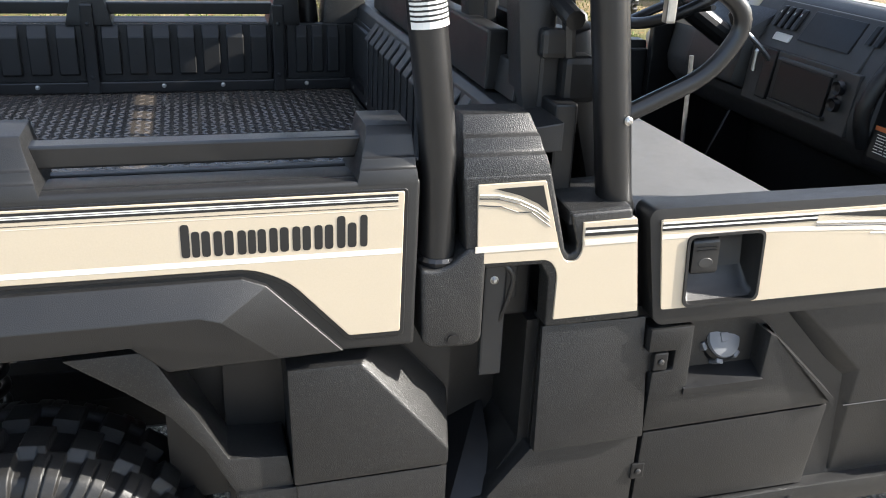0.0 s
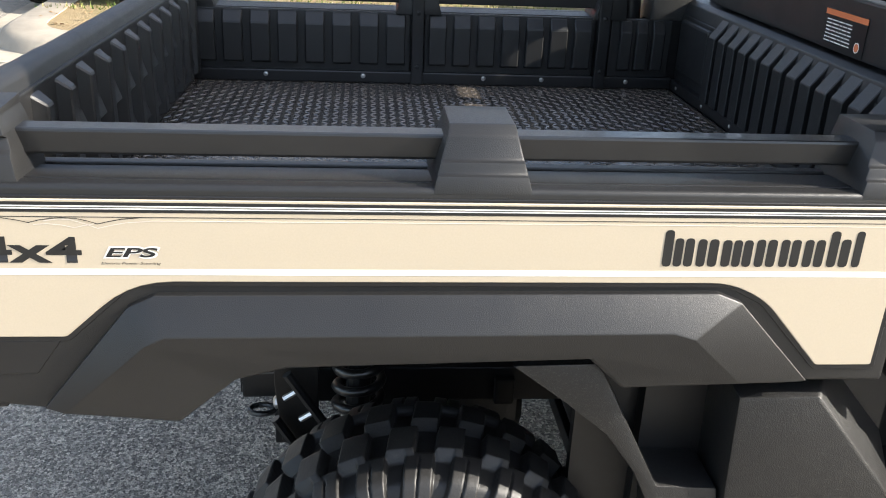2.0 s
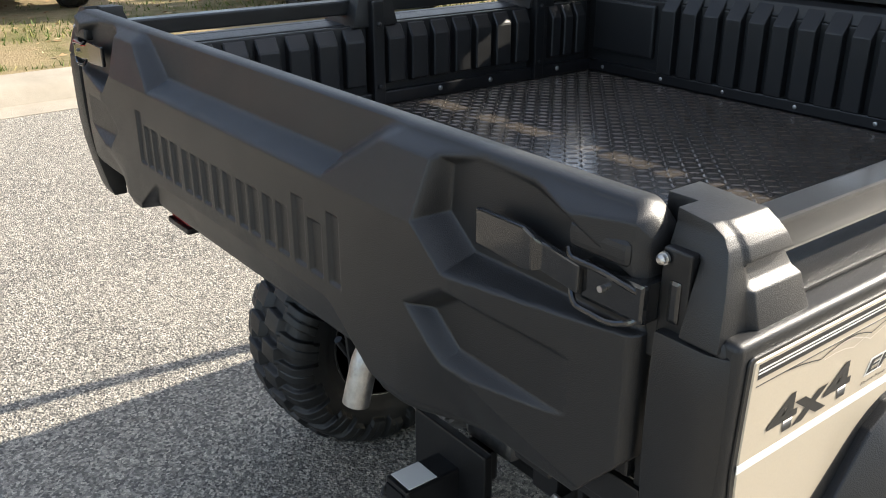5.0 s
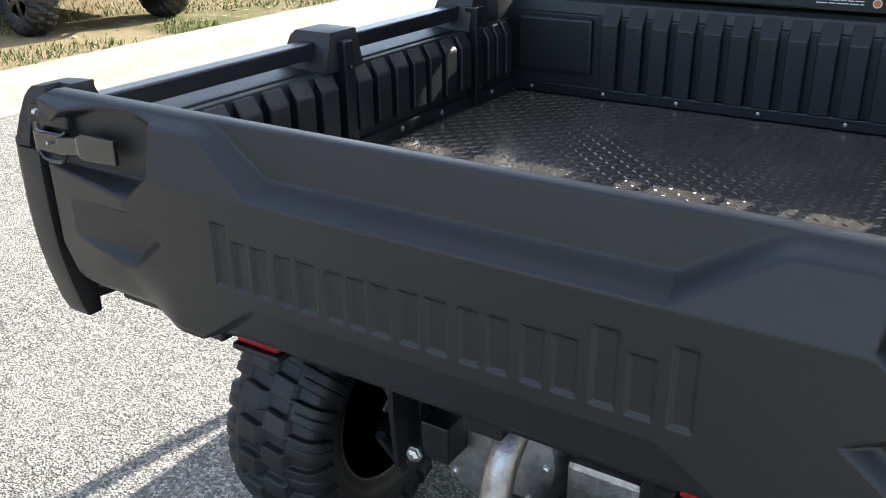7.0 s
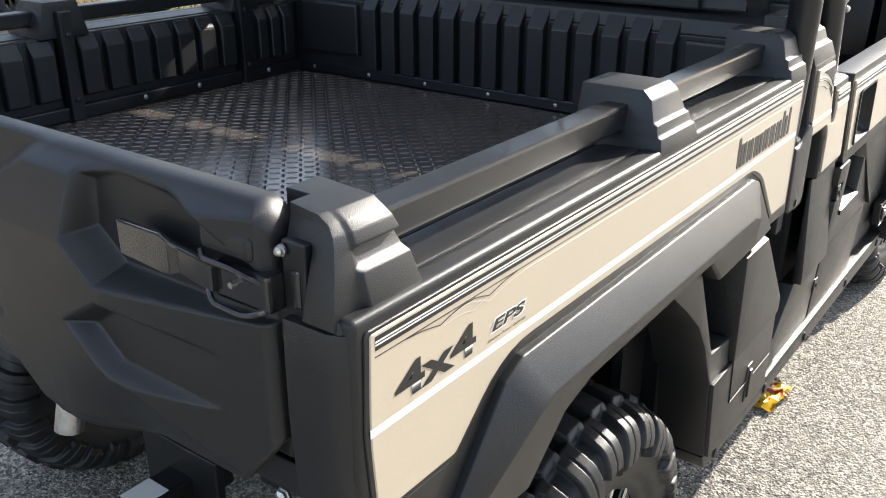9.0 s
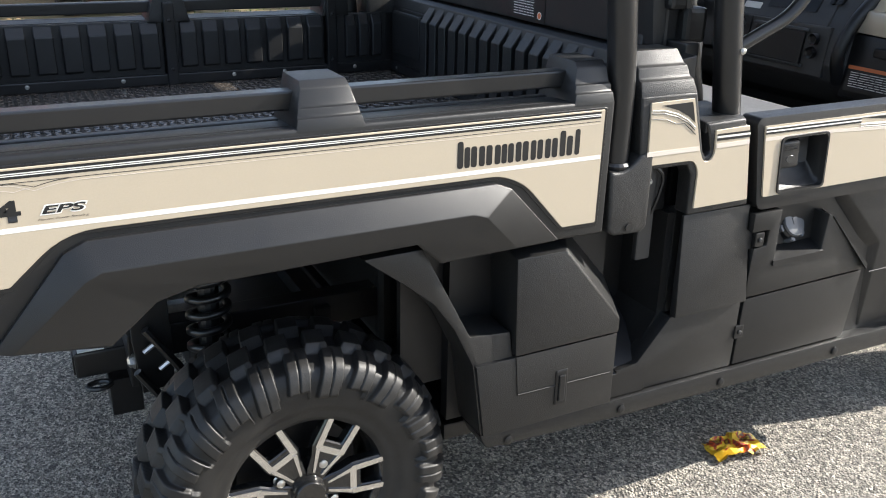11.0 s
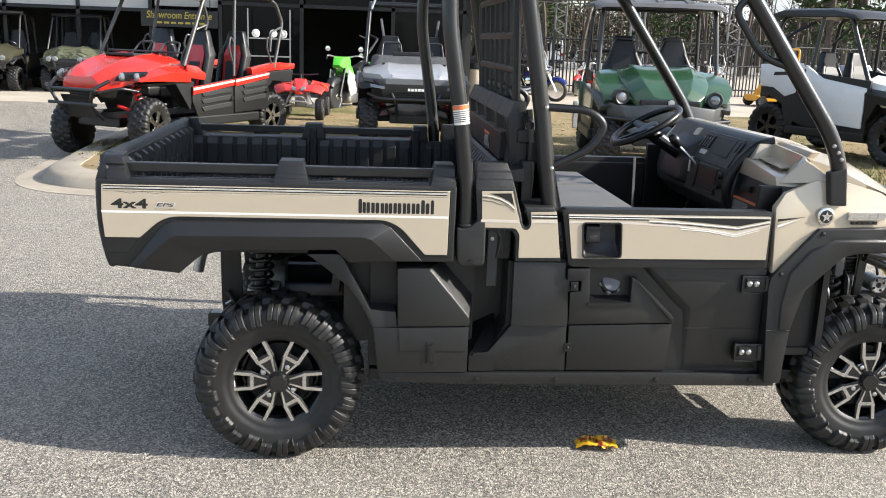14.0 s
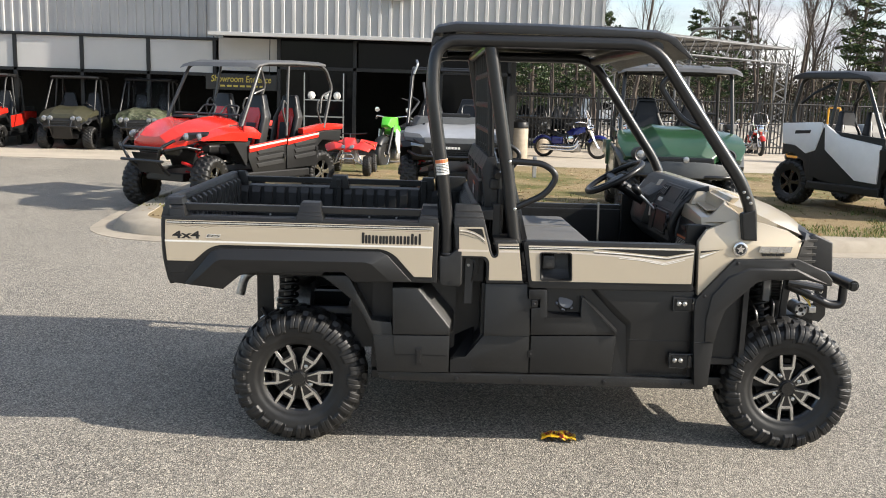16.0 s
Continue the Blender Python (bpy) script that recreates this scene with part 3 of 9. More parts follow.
def warning_label(put, w, h, parent, dense=7):
    """A sticker: white ground, orange head, and bars for the small print. Width along x, face towards -y."""
    lab = part("warning_label", moved(box(0, w, -0.0012, 0, 0, h, 0.0), put), M_INK, parent, "black and white safety sticker with orange head")
    part("label_border", moved(box(0.0, w, -0.0014, 0, h * 0.84, h * 0.98), put), M_ORANGE, lab)
    rnd = random.Random(5)
    bm = None
    for i in range(dense):
        z = h * (0.74 - i * 0.62 / dense)
        x = w * 0.06
        while x < w * 0.66:
            step = w * rnd.uniform(0.05, 0.16)
            bm = box(x, min(x + step, w * 0.68), -0.0016, 0, z - h * 0.028, z, bm=bm)
            x += step + w * 0.02
    part("label_print", moved(bm, put), M_WHITE, lab)
    part("label_sign", moved(lathe([(w * 0.060, -0.0018), (w * 0.060, 0)], 20), put @ Matrix.Translation((w * 0.85, 0, h * 0.25))), M_WHITE, lab)
    part("label_sign_field", moved(lathe([(w * 0.048, -0.0021), (w * 0.048, 0)], 20), put @ Matrix.Translation((w * 0.85, 0, h * 0.25))), M_ORANGE, lab)
    return lab


TURN_BACK = Matrix.Rotation(-math.pi / 2, 4, "Z")  # faces towards -x
label_panel = part("label_panel", box(0.80, 0.84, 0.30, 1.35, 1.15, 1.26, 0.006), M_BLACK, head)
warning_label(Matrix.Translation((0.7995, 0.742, 1.152)) @ TURN_BACK, 0.165, 0.078, label_panel)

# tailgate: one moulding with scalloped recesses
def inside(poly, y, z):
    """Signed distance to a convex outline: positive inside."""
    d = 1e9
    k = len(poly)
    for i in range(k):
        (ay, az), (by, bz) = poly[i], poly[(i + 1) % k]
        ey, ez = by - ay, bz - az
        ln = math.hypot(ey, ez)
        d = min(d, (ey * (z - az) - ez * (y - ay)) / ln)
    return d


def ease(t):
    t = min(max(t, 0.0), 1.0)
    return t * t * (3 - 2 * t)


def ccw(poly):
    area = sum(a[0] * b[1] - b[0] * a[1] for a, b in zip(poly, poly[1:] + poly[:1]))
    return poly if area > 0 else poly[::-1]


G_TOP = ccw([(1.262, 1.195), (1.088, 1.086), (0.542, 1.086), (0.368, 1.195)])
G_LATCH_N = ccw([(0.356, 1.158), (0.30, 1.176), (0.22, 1.170), (0.16, 1.150), (0.06, 1.108), (0.06, 1.046), (0.312, 1.046), (0.364, 1.087)])
G_LOW_N = ccw([(0.380, 0.992), (0.312, 1.032), (0.06, 1.034), (0.06, 0.935), (0.312, 0.940)])
G_NAME = [ccw([(1.153 - a, 0.956 + c) for a, c in poly]) for poly in name_cells(0.649, 0.094)]


def gate_depth(y, z):
    """How far the gate's outer face stands back from its foremost plane."""
    d = 0.022 * min(max((z - 1.085) / 0.07, 0.0), 1.0) + 0.022 * ease((z - 1.150) / 0.018)
    e = ease(inside(G_TOP, y, z) / 0.024)
    d = d * (1 - e) + (0.037 + 0.15 * max(z - 1.1, 0.0)) * e
    for yy in (y, 2 * MID - y):
        e = ease(inside(G_LATCH_N, yy, z) / 0.018)
        d = d * (1 - e) + 0.041 * e
        e = ease(inside(G_LOW_N, yy, z) / 0.020)
        d = d * (1 - e) + 0.022 * e
    off = abs(y - MID)
    if z < 0.935:
        d += 0.032 * min((0.935 - z) / 0.075, 1.0) * ease((0.293 + (0.925 - z) * 1.4 - off) / 0.014)
        d += 0.006 * ease((0.875 - z) / 0.017)
    d += 0.040 * max(0.0, (0.955 - z) / 0.10) ** 1.3 * ease((off - 0.42) / 0.12)
    d = max(d, 0.037 * min(max((0.25 - min(y - 0.089, 1.541 - y)) / 0.25, 0.0), 1.0) ** 1.2 - 0.004)
    if 0.94 < z < 1.06:
        for poly in G_NAME:
            if poly[0][0] - 0.1 < y < poly[0][0] + 0.1:
                d += 0.0042 * ease(inside(poly, y, z) / 0.0045)
    return d


gy, gz = 760, 160
gate_v, gate_f = [], []
Y0, Y1 = 0.089, 1.541
for i in range(gy + 1):
    y = Y0 + (Y1 - Y0) * i / gy
    end = min(y - Y0, Y1 - y)
    low = 0.858 + 1.15 * max(0.07 - end, 0.0)
    high = 1.168 - 0.024 * (1 - min(end / 0.028, 1.0)) ** 2
    for j in range(gz + 1):
        z = low + (high - low) * j / gz
        gate_v.append((-0.706 + gate_depth(y, z) + 0.010 * (1 - min(end / 0.012, 1.0)) ** 2, y, z))
    gate_v += [(-0.650, y, high + 0.0025), (-0.634, y, high + 0.001), (-0.624, y, high - 0.010), (-0.632, y, low + 0.02), (-0.655, y, low - 0.002)]
row = gz + 6
for i in range(gy):
    a = i * row
    for j in range(row):
        k = (j + 1) % row
        gate_f.append((a + j, a + row + j, a + row + k, a + k))
gate_f += [tuple(range(row)), tuple(gy * row + j for j in reversed(range(row)))]
gate = part("tailgate", (gate_v, gate_f), M_BLACK, utv, "black moulded tailgate with sunk plain blocks and two latches")
gate.data.polygons.foreach_set("use_smooth", [True] * len(gate_f))
# inner liner of the tailgate: upright ribs with low pads between
part("gate_liner", box(-0.634, -0.619, 0.116, 1.514, 0.885, 1.142, 0.004), M_BLACK, gate)
for i in range(13):
    y = 0.165 + i * 0.1083
    rows = [[(x, y - w, z0), (x, y + w, z0), (x, y + w * 0.8, z1), (x, y - w * 0.8, z1)] for x, w, z0, z1 in ((-0.624, 0.026, 0.90, 1.136), (-0.597, 0.016, 0.91, 1.116))]
    part("liner_rib", loft(rows, b=0.003, seg=1), M_BLACK, gate)
    if i < 12:
        for z in (0.955, 1.045):
            pad = [[(-0.624, y + 0.020, z - 0.024), (-0.624, y + 0.088, z - 0.024), (-0.624, y + 0.088, z + 0.020), (-0.624, y + 0.020, z + 0.020)], [(-0.604, y + 0.024, z - 0.020), (-0.604, y + 0.084, z - 0.020), (-0.615, y + 0.084, z + 0.014), (-0.615, y + 0.024, z + 0.014)]]
            part("liner_pad", loft(pad, b=0.002, seg=1), M_BLACK, gate)


def latch(near):
    """Over-centre draw latch lying in the gate's recess: flat handle, lever, bracket and wire bail."""
    flip = (lambda b: b) if near else far
    x, dz = -0.676, -0.0285

    def strip(rows, b=0.002):
        return loft([[(xx - 0.004, y, z0 + dz), (xx - 0.004, y, z1 + dz), (xx + 0.003, y, z1 + dz), (xx + 0.003, y, z0 + dz)] for xx, y, z0, z1 in rows], b=b, seg=2)

    body = part("latch", flip(strip([(x - 0.008, 0.280, 1.1145, 1.151), (x - 0.010, 0.212, 1.112, 1.1525), (x - 0.010, 0.200, 1.114, 1.1475), (x - 0.006, 0.192, 1.116, 1.143), (x - 0.006, 0.146, 1.110, 1.137)])), M_LATCH, gate, "glossy black steel over-centre latch handle")
    part("latch_bracket", flip(box(x - 0.004, x + 0.030, 0.080, 0.150, 1.104 + dz, 1.140 + dz, 0.004)), M_LATCH, body)
    wire = [[(x - 0.004, 0.165, 1.146), (x - 0.008, 0.158, 1.140), (x - 0.009, 0.120, 1.140), (x - 0.008, 0.096, 1.136), (x + 0.004, 0.084, 1.126)],
            [(x - 0.004, 0.160, 1.112), (x - 0.008, 0.152, 1.098), (x - 0.008, 0.110, 1.096), (x - 0.004, 0.090, 1.104), (x + 0.006, 0.082, 1.114)]]
    for w in wire:
        part("wire_bail", flip(moved(tube(w, 0.0028, 8, bend=0.012), Matrix.Translation((0, 0, dz)))), M_LATCH, body)
    part("pivot", flip(moved(lathe([(0.0030, -0.008), (0.0030, 0.012)], 12), Matrix.Translation((x - 0.002, 0.122, 1.124 + dz)) @ Matrix.Rotation(-math.pi / 2, 4, "Z"))), M_STEEL, body)
    part("hook", flip(box(x + 0.012, x + 0.034, 0.058, 0.071, 1.108 + dz, 1.146 + dz, 0.004)), M_LATCH, body)
    part("striker_bolt", flip(moved(bolt_head(0.0045, 0.006), Matrix.Translation((x + 0.010, 0.0765, 1.162 + dz)) @ Matrix.Rotation(-math.pi / 2, 4, "Z"))), M_STEEL, body)
    part("gate_pad", flip(box(-0.680, -0.650, 0.100, 0.168, 1.118, 1.142, 0.008, 3)), M_BLACK, gate)


latch(True)
latch(False)

# ---- the utility vehicle: cab, doors, nose ----
def skin(poly, y0, y1, b, mat, parent, name, label="", flip=None, smooth=40):
    bm = prism(poly, y0, y1, b, 3)
    return part(name, flip(bm) if flip else bm, mat, parent, label, smooth=smooth)


PILLAR = [(0.676, 1.085), (0.822, 1.085), (0.858, 0.950), (0.866, 0.940), (0.878, 0.945), (0.879, 0.958), (0.862, 1.012), (0.972, 1.016), (1.012, 0.81), (0.835, 0.808), (0.833, 0.900), (0.818, 0.926), (0.69, 0.926)]
PILLAR_CREAM = [(0.699, 1.071), (0.812, 1.073), (0.846, 0.952), (0.858, 0.930), (0.878, 0.930), (0.887, 0.945), (0.884, 0.997), (0.980, 1.000), (1.003, 0.826), (0.846, 0.824), (0.846, 0.912), (0.830, 0.936), (0.705, 0.937)]
DOOR = [(1.003, 1.000), (1.012, 1.013), (1.806, 1.016), (1.808, 0.795), (1.050, 0.793), (1.036, 0.806)]
HANDLE_HOLE = rounded([(1.082, 0.960), (1.224, 0.962), (1.231, 0.834), (1.090, 0.832)], 0.014, 4)
DOOR_CREAM = [(1.024, 0.994), (1.800, 0.998), (1.798, 0.831), (1.047, 0.826)]
GUARD = [(0.066, 0.824), (0.191, 0.827), (0.301, 0.614), (0.396, 0.608), (0.404, 0.552), (0.404, 0.368), (0.332, 0.368), (0.308, 0.545), (0.262, 0.640), (0.215, 0.705), (0.150, 0.760)]
BIN = [(0.397, 0.776), (0.517, 0.776), (0.672, 0.590), (0.672, 0.556), (0.404, 0.552)]
BIN_BACK = [(0.397, 0.790), (0.570, 0.790), (0.692, 0.650), (0.692, 0.556), (0.404, 0.552)]
REAR_LOWER = [(0.833, 0.806), (1.030, 0.806), (1.034, 0.742), (1.086, 0.742), (1.086, 0.690), (1.046, 0.690), (1.050, 0.560), (0.832, 0.556), (0.832, 0.58)]
REAR_BASE = [(0.832, 0.553), (1.050, 0.556), (1.056, 0.370), (0.694, 0.370), (0.694, 0.440), (0.752, 0.447)]
TANK = [(1.036, 0.785), (1.122, 0.787), (1.130, 0.650), (1.287, 0.652), (1.287, 0.752), (1.302, 0.745), (1.463, 0.592), (1.463, 0.572), (1.054, 0.562), (1.052, 0.695), (1.092, 0.697), (1.092, 0.737), (1.038, 0.737)]
TANK_BASE = [(1.058, 0.558), (1.463, 0.568), (1.452, 0.372), (1.060, 0.372)]


M_CAP = plain("grey_cap_plastic", (0.115, 0.118, 0.125), 0.36, vary=0.1)


def leaning(bm):
    """Lower bodywork leans in towards the sill."""
    for v in bm.verts:
        v.co.y += (0.80 - v.co.z) * 0.055
    return bm


def cab_side(near):
    flip = (lambda b: b) if near else far
    side = part("cab_side", flip(prism(PILLAR, 0.004, 0.05, 0.006, 3)), M_SPECKLE, utv, smooth=40)
    rows = []
    for z, y0, x0, x1 in ((1.080, 0.004, 0.676, 0.824), (1.112, 0.014, 0.678, 0.815), (1.116, 0.024, 0.679, 0.814), (1.138, 0.030, 0.680, 0.808), (1.142, 0.040, 0.681, 0.807), (1.170, 0.052, 0.684, 0.795)):
        rows.append([(x0, y0, z), (x1, y0, z), (x1, 0.118, z), (x0, 0.118, z)])
    part("shoulder", flip(loft(rows, b=0.004, seg=2, angle=12)), M_SPECKLE, side, smooth=30)
    part("ledge", flip(loft([[(0.862, 0.01, 0.99), (0.972, 0.01, 0.99), (0.972, 0.01, 1.018), (0.862, 0.01, 1.014)], [(0.862, 0.14, 0.99), (0.972, 0.14, 0.99), (0.972, 0.14, 1.030), (0.862, 0.14, 1.026)]], b=0.004)), M_SPECKLE, side)
    part("pillar_panel", flip(prism(rounded(PILLAR_CREAM, [0.002, 0.002, 0.01, 0.012, 0.012, 0.01, 0.002, 0.002, 0.002, 0.002, 0.015, 0.02, 0.002], 4), -0.0005, 0.012, 0.001, 1)), M_CREAM, side, "champagne painted corner panel with decal stripes")
    for z0, z1, m in ((0.985, 0.989, M_INK), (0.980, 0.984, M_WHITE), (0.974, 0.979, M_INK)):
        part("stripe", flip(box(0.888, 0.982 + (0.99 - z1) * 0.15, -0.0016, 0.0, z0, z1)), m, side)
    part("stripe", flip(prism([(0.70, 0.957), (0.842, 0.957), (0.839, 0.967), (0.70, 0.967)], -0.0016, 0.0)), M_PALE, side)
    part("stripe", flip(prism([(0.889, 0.957), (0.984, 0.958), (0.983, 0.968), (0.888, 0.967)], -0.0016, 0.0)), M_PALE, side)
    part("dark_wedge", flip(prism([(0.728, 1.0640), (0.807, 1.066), (0.820, 1.020), (0.800, 1.036), (0.77, 1.051)], -0.0016, 0.0)), M_INK, side)
    arc = [(0.702, 1.055), (0.735, 1.053), (0.770, 1.043), (0.800, 1.028), (0.822, 1.010)]
    part("pinstripe", flip(tube([(x, -0.001, z) for x, z in arc], 0.0011, 4)), M_WHITE, side)
    part("pinstripe", flip(tube([(x, -0.001, z - 0.006) for x, z in arc], 0.0011, 4)), M_INK, side)
    part("pinstripe", flip(tube([(x, -0.001, z) for x, z in [(0.702, 1.038), (0.74, 1.034), (0.768, 1.023), (0.79, 1.022), (0.825, 0.995)]], 0.0009, 4)), M_INK, side)
    # foot of the rear hoop with its bolt
    foot = part("hoop_foot", flip(prism([(0.612, 0.934), (0.640, 0.930), (0.664, 0.940), (0.690, 0.965), (0.72, 0.965), (0.720, 0.80), (0.706, 0.788), (0.632, 0.790), (0.618, 0.803)], -0.001, 0.075, 0.008, 3)), M_SPECKLE, side, smooth=40)
    # flat dark disc stands for the shade in the bolt's hole
    part("bolt_well", flip(moved(lathe([(0.013, -0.0015), (0.013, 0.01)], 18), Matrix.Translation((0.668, 0.0, 0.806)))), M_CHASSIS, foot)
    part("bolt", flip(moved(lathe([(0.003, -0.004), (0.008, -0.004), (0.008, 0.01)], 12), Matrix.Translation((0.668, 0.0, 0.806)))), M_TUBE, foot)
    part("inner_post", flip(box(0.655, 0.83, 0.075, 0.11, 0.80, 1.08, 0.006)), M_CHASSIS, side)
    part("lock_strap", flip(box(0.735, 0.775, 0.045, 0.06, 0.70, 0.93, 0.004)), M_DARKGREY, side)
    part("lock_cable", flip(tube([(0.752, 0.04, 0.925), (0.785, 0.035, 0.90), (0.775, 0.04, 0.84), (0.765, 0.05, 0.80)], 0.004, 8, bend=0.03)), M_TUBE, side)
    part("lock_bolt", flip(moved(bolt_head(0.006, 0.006), Matrix.Translation((0.752, 0.044, 0.885)))), M_STEEL, side)
    # wheel guard and side bin
    part("wheel_guard", flip(prism(GUARD, 0.010, 0.12, 0.005, 2)), M_LOWER, side, smooth=40)
    part("guard_web", flip(box(0.20, 0.42, 0.14, 0.16, 0.45, 0.83)), M_CHASSIS, side)
    part("inner_arch", flip(box(0.30, 0.70, 0.11, 0.14, 0.36, 0.80)), M_CHASSIS, side)
    part("side_bin", flip(loft([[(x, 0.15, z) for x, z in BIN_BACK], [(x, 0.095, z) for x, z in BIN_BACK], [(x, -0.002, z) for x, z in BIN]], b=0.005, seg=2)), M_LOWER, side, smooth=40)
    base = part("bin_base", flip(prism([(0.406, 0.548), (0.672, 0.552), (0.672, 0.372), (0.336, 0.368), (0.312, 0.545)], 0.002, 0.14, 0.004, 2)), M_LOWER, side, smooth=40)
    part("bin_line", flip(tube([(0.408, 0.001, 0.55), (0.416, 0.001, 0.455), (0.66, 0.001, 0.455)], 0.0016, 5)), M_CHASSIS, base)
    part("bin_grip", flip(box(0.512, 0.545, -0.001, 0.01, 0.405, 0.492, 0.004)), M_CHASSIS, base)
    part("bin_catch", flip(box(0.520, 0.537, -0.005, 0.004, 0.415, 0.480, 0.003)), M_SMOOTH, base)
    # step well between the bin and the rear lower panel
    part("step_well", flip(box(0.66, 0.86, 0.20, 0.23, 0.36, 0.84)), M_CHASSIS, side)
    part("step_floor", flip(loft([[(0.68, 0.02, 0.43), (0.78, 0.02, 0.44), (0.78, 0.02, 0.37), (0.68, 0.02, 0.37)], [(0.68, 0.22, 0.50), (0.80, 0.22, 0.56), (0.80, 0.22, 0.37), (0.68, 0.22, 0.37)]])), M_CHASSIS, side)
    part("step_wall", flip(loft([[(0.82, y, 0.80), (0.86, y, 0.80), (0.86, y, 0.37), (0.76, y, 0.37), (0.76, y, 0.45), (0.82, y, 0.55)] for y in (0.05, 0.22)])), M_LOWER, side)
    rear = part("rear_lower", flip(loft([[(x, 0.02, z) for x, z in REAR_LOWER], [(x, 0.012 if z > 0.68 else -0.002, z) for x, z in REAR_LOWER]], b=0.004)), M_LOWER, side, smooth=30)
    part("rear_base", flip(leaning(prism(REAR_BASE, 0.0, 0.05, 0.004, 2))), M_LOWER, side, smooth=40)
    part("lower_backing", flip(box(0.84, 1.84, 0.045, 0.07, 0.36, 0.81)), M_LOWER, side)
    # fuel filler block
    tank = part("filler_block", flip(leaning(prism(TANK, -0.004, 0.048, 0.005, 2))), M_LOWER, side, smooth=40)
    part("filler_slope", flip(loft([[(1.302, -0.003, 0.742), (1.462, -0.003, 0.590), (1.462, -0.003, 0.575)], [(1.309, 0.046, 0.749), (1.471, 0.046, 0.594), (1.471, 0.046, 0.575)]])), M_LOWER, tank)
    part("filler_base", flip(leaning(prism(TANK_BASE, -0.002, 0.048, 0.005, 2))), M_LOWER, side, smooth=40)
    part("filler_recess", flip(loft([[(1.122, 0.0, 0.652), (1.290, 0.0, 0.654), (1.290, 0.0, 0.64), (1.122, 0.0, 0.64)], [(1.13, 0.085, 0.69), (1.285, 0.085, 0.69), (1.285, 0.085, 0.64), (1.13, 0.085, 0.64)]])), M_SMOOTH, tank)
    part("filler_back", flip(box(1.12, 1.30, 0.084, 0.10, 0.63, 0.80)), M_CHASSIS, tank)
    capm = Matrix.Translation((1.216, 0.066, 0.712)) @ Matrix.Rotation(radians(8), 4, "Z") @ Matrix.Rotation(radians(-30), 4, "X")
    fcap = part("fuel_cap", flip(moved(lathe([(0.030, 0.02), (0.041, 0.018), (0.042, -0.016), (0.037, -0.022), (0.001, -0.022)], 36), capm)), M_CHASSIS, tank, "round fuel cap with a grey lid", smooth=40)
    part("cap_lid", flip(moved(lathe([(0.034, -0.020), (0.0365, -0.024), (0.0345, -0.029), (0.024, -0.031), (0.001, -0.0315)], 36), capm)), M_CAP, fcap, "grey plastic lid", smooth=50)
    part("cap_mark", flip(moved(box(-0.010, 0.008, -0.0328, -0.031, -0.006, 0.012, 0.001), capm)), M_CAP, fcap)
    for i in range(6):
        part("grip_rib", flip(moved(box(-0.008, 0.008, -0.022, 0.010, 0.038, 0.0475, 0.003), capm @ Matrix.Rotation(radians(60 * i + 20), 4, "Y"))), M_CAP, fcap)
    for x, z in ((1.066, 0.716), (1.060, 0.468)):
        part("clip", flip(box(x - 0.014, x + 0.014, (0.80 - z) * 0.055 - 0.004, 0.04, z - 0.018, z + 0.018, 0.003)), M_CHASSIS, tank)
        part("clip_screw", flip(moved(bolt_head(0.006, 0.004), Matrix.Translation((x, (0.80 - z) * 0.055 - 0.004, z)))), M_DARKGREY, tank)
    # sill
    sill = part("sill", flip(prism([(0.332, 0.366), (1.46, 0.368), (1.90, 0.362), (1.90, 0.312), (0.69, 0.318), (0.40, 0.326), (0.350, 0.330)], 0.012, 0.10, 0.006, 2)), M_LOWER, side, smooth=40)
    for x in (0.405, 0.712, 1.02, 1.42, 1.80):
        part("plug", flip(moved(bolt_head(0.011, 0.004, 14), Matrix.Translation((x, 0.011, 0.338)))), M_CHASSIS, sill)
    # door
    door = part("door", flip(holed(rounded(DOOR, 0.012, 3), HANDLE_HOLE, 0.0, 0.055, 0.005, 2)), M_BLACK, utv, "half-height door with champagne panel and recessed handle", smooth=40)
    part("door_panel", flip(holed(rounded(DOOR_CREAM, 0.004, 2), HANDLE_HOLE, -0.0045, 0.008)), M_CREAM, door)
    for z0, z1, m in ((0.9880, 0.9905, M_WHITE), (0.9840, 0.9868, M_INK), (0.9800, 0.9832, M_WHITE), (0.9755, 0.9795, M_INK)):
        part("stripe", flip(prism([(1.027, z0), (1.33, z0), (1.33, z1), (1.027, z1)], -0.0056, -0.004)), m, door)
    part("stripe", flip(prism([(1.33, 0.9885), (1.798, 0.9915), (1.798, 0.9945), (1.33, 0.9912)], -0.0056, -0.004)), M_WHITE, door)
    part("arrow", flip(prism([(1.33, 0.9868), (1.797, 0.9885), (1.797, 0.984), (1.675, 0.9595), (1.50, 0.973)], -0.0054, -0.004)), M_INK, door)
    for dz, r, m in ((-0.006, 0.0022, M_WHITE), (-0.012, 0.0014, M_INK)):
        part("pinstripe", flip(tube([(x, -0.0046, z + dz) for x, z in ((1.33, 0.9785), (1.50, 0.971), (1.675, 0.957), (1.797, 0.983))], r, 5)), m, door)
    part("swoosh", flip(prism([(1.028, 0.960), (1.25, 0.960), (1.45, 0.951), (1.665, 0.922), (1.797, 0.962), (1.797, 0.967), (1.665, 0.934), (1.45, 0.960), (1.25, 0.968), (1.028, 0.968)], -0.0052, -0.004)), M_PALE, door)
    for z in (0.948, 0.941):
        part("swoosh", flip(tube([(1.45, -0.0046, z + 0.004), (1.56, -0.0046, z - 0.004), (1.665, -0.0046, z - 0.022), (1.76, -0.0046, z + 0.004)], 0.0013, 5)), M_WHITE, door)
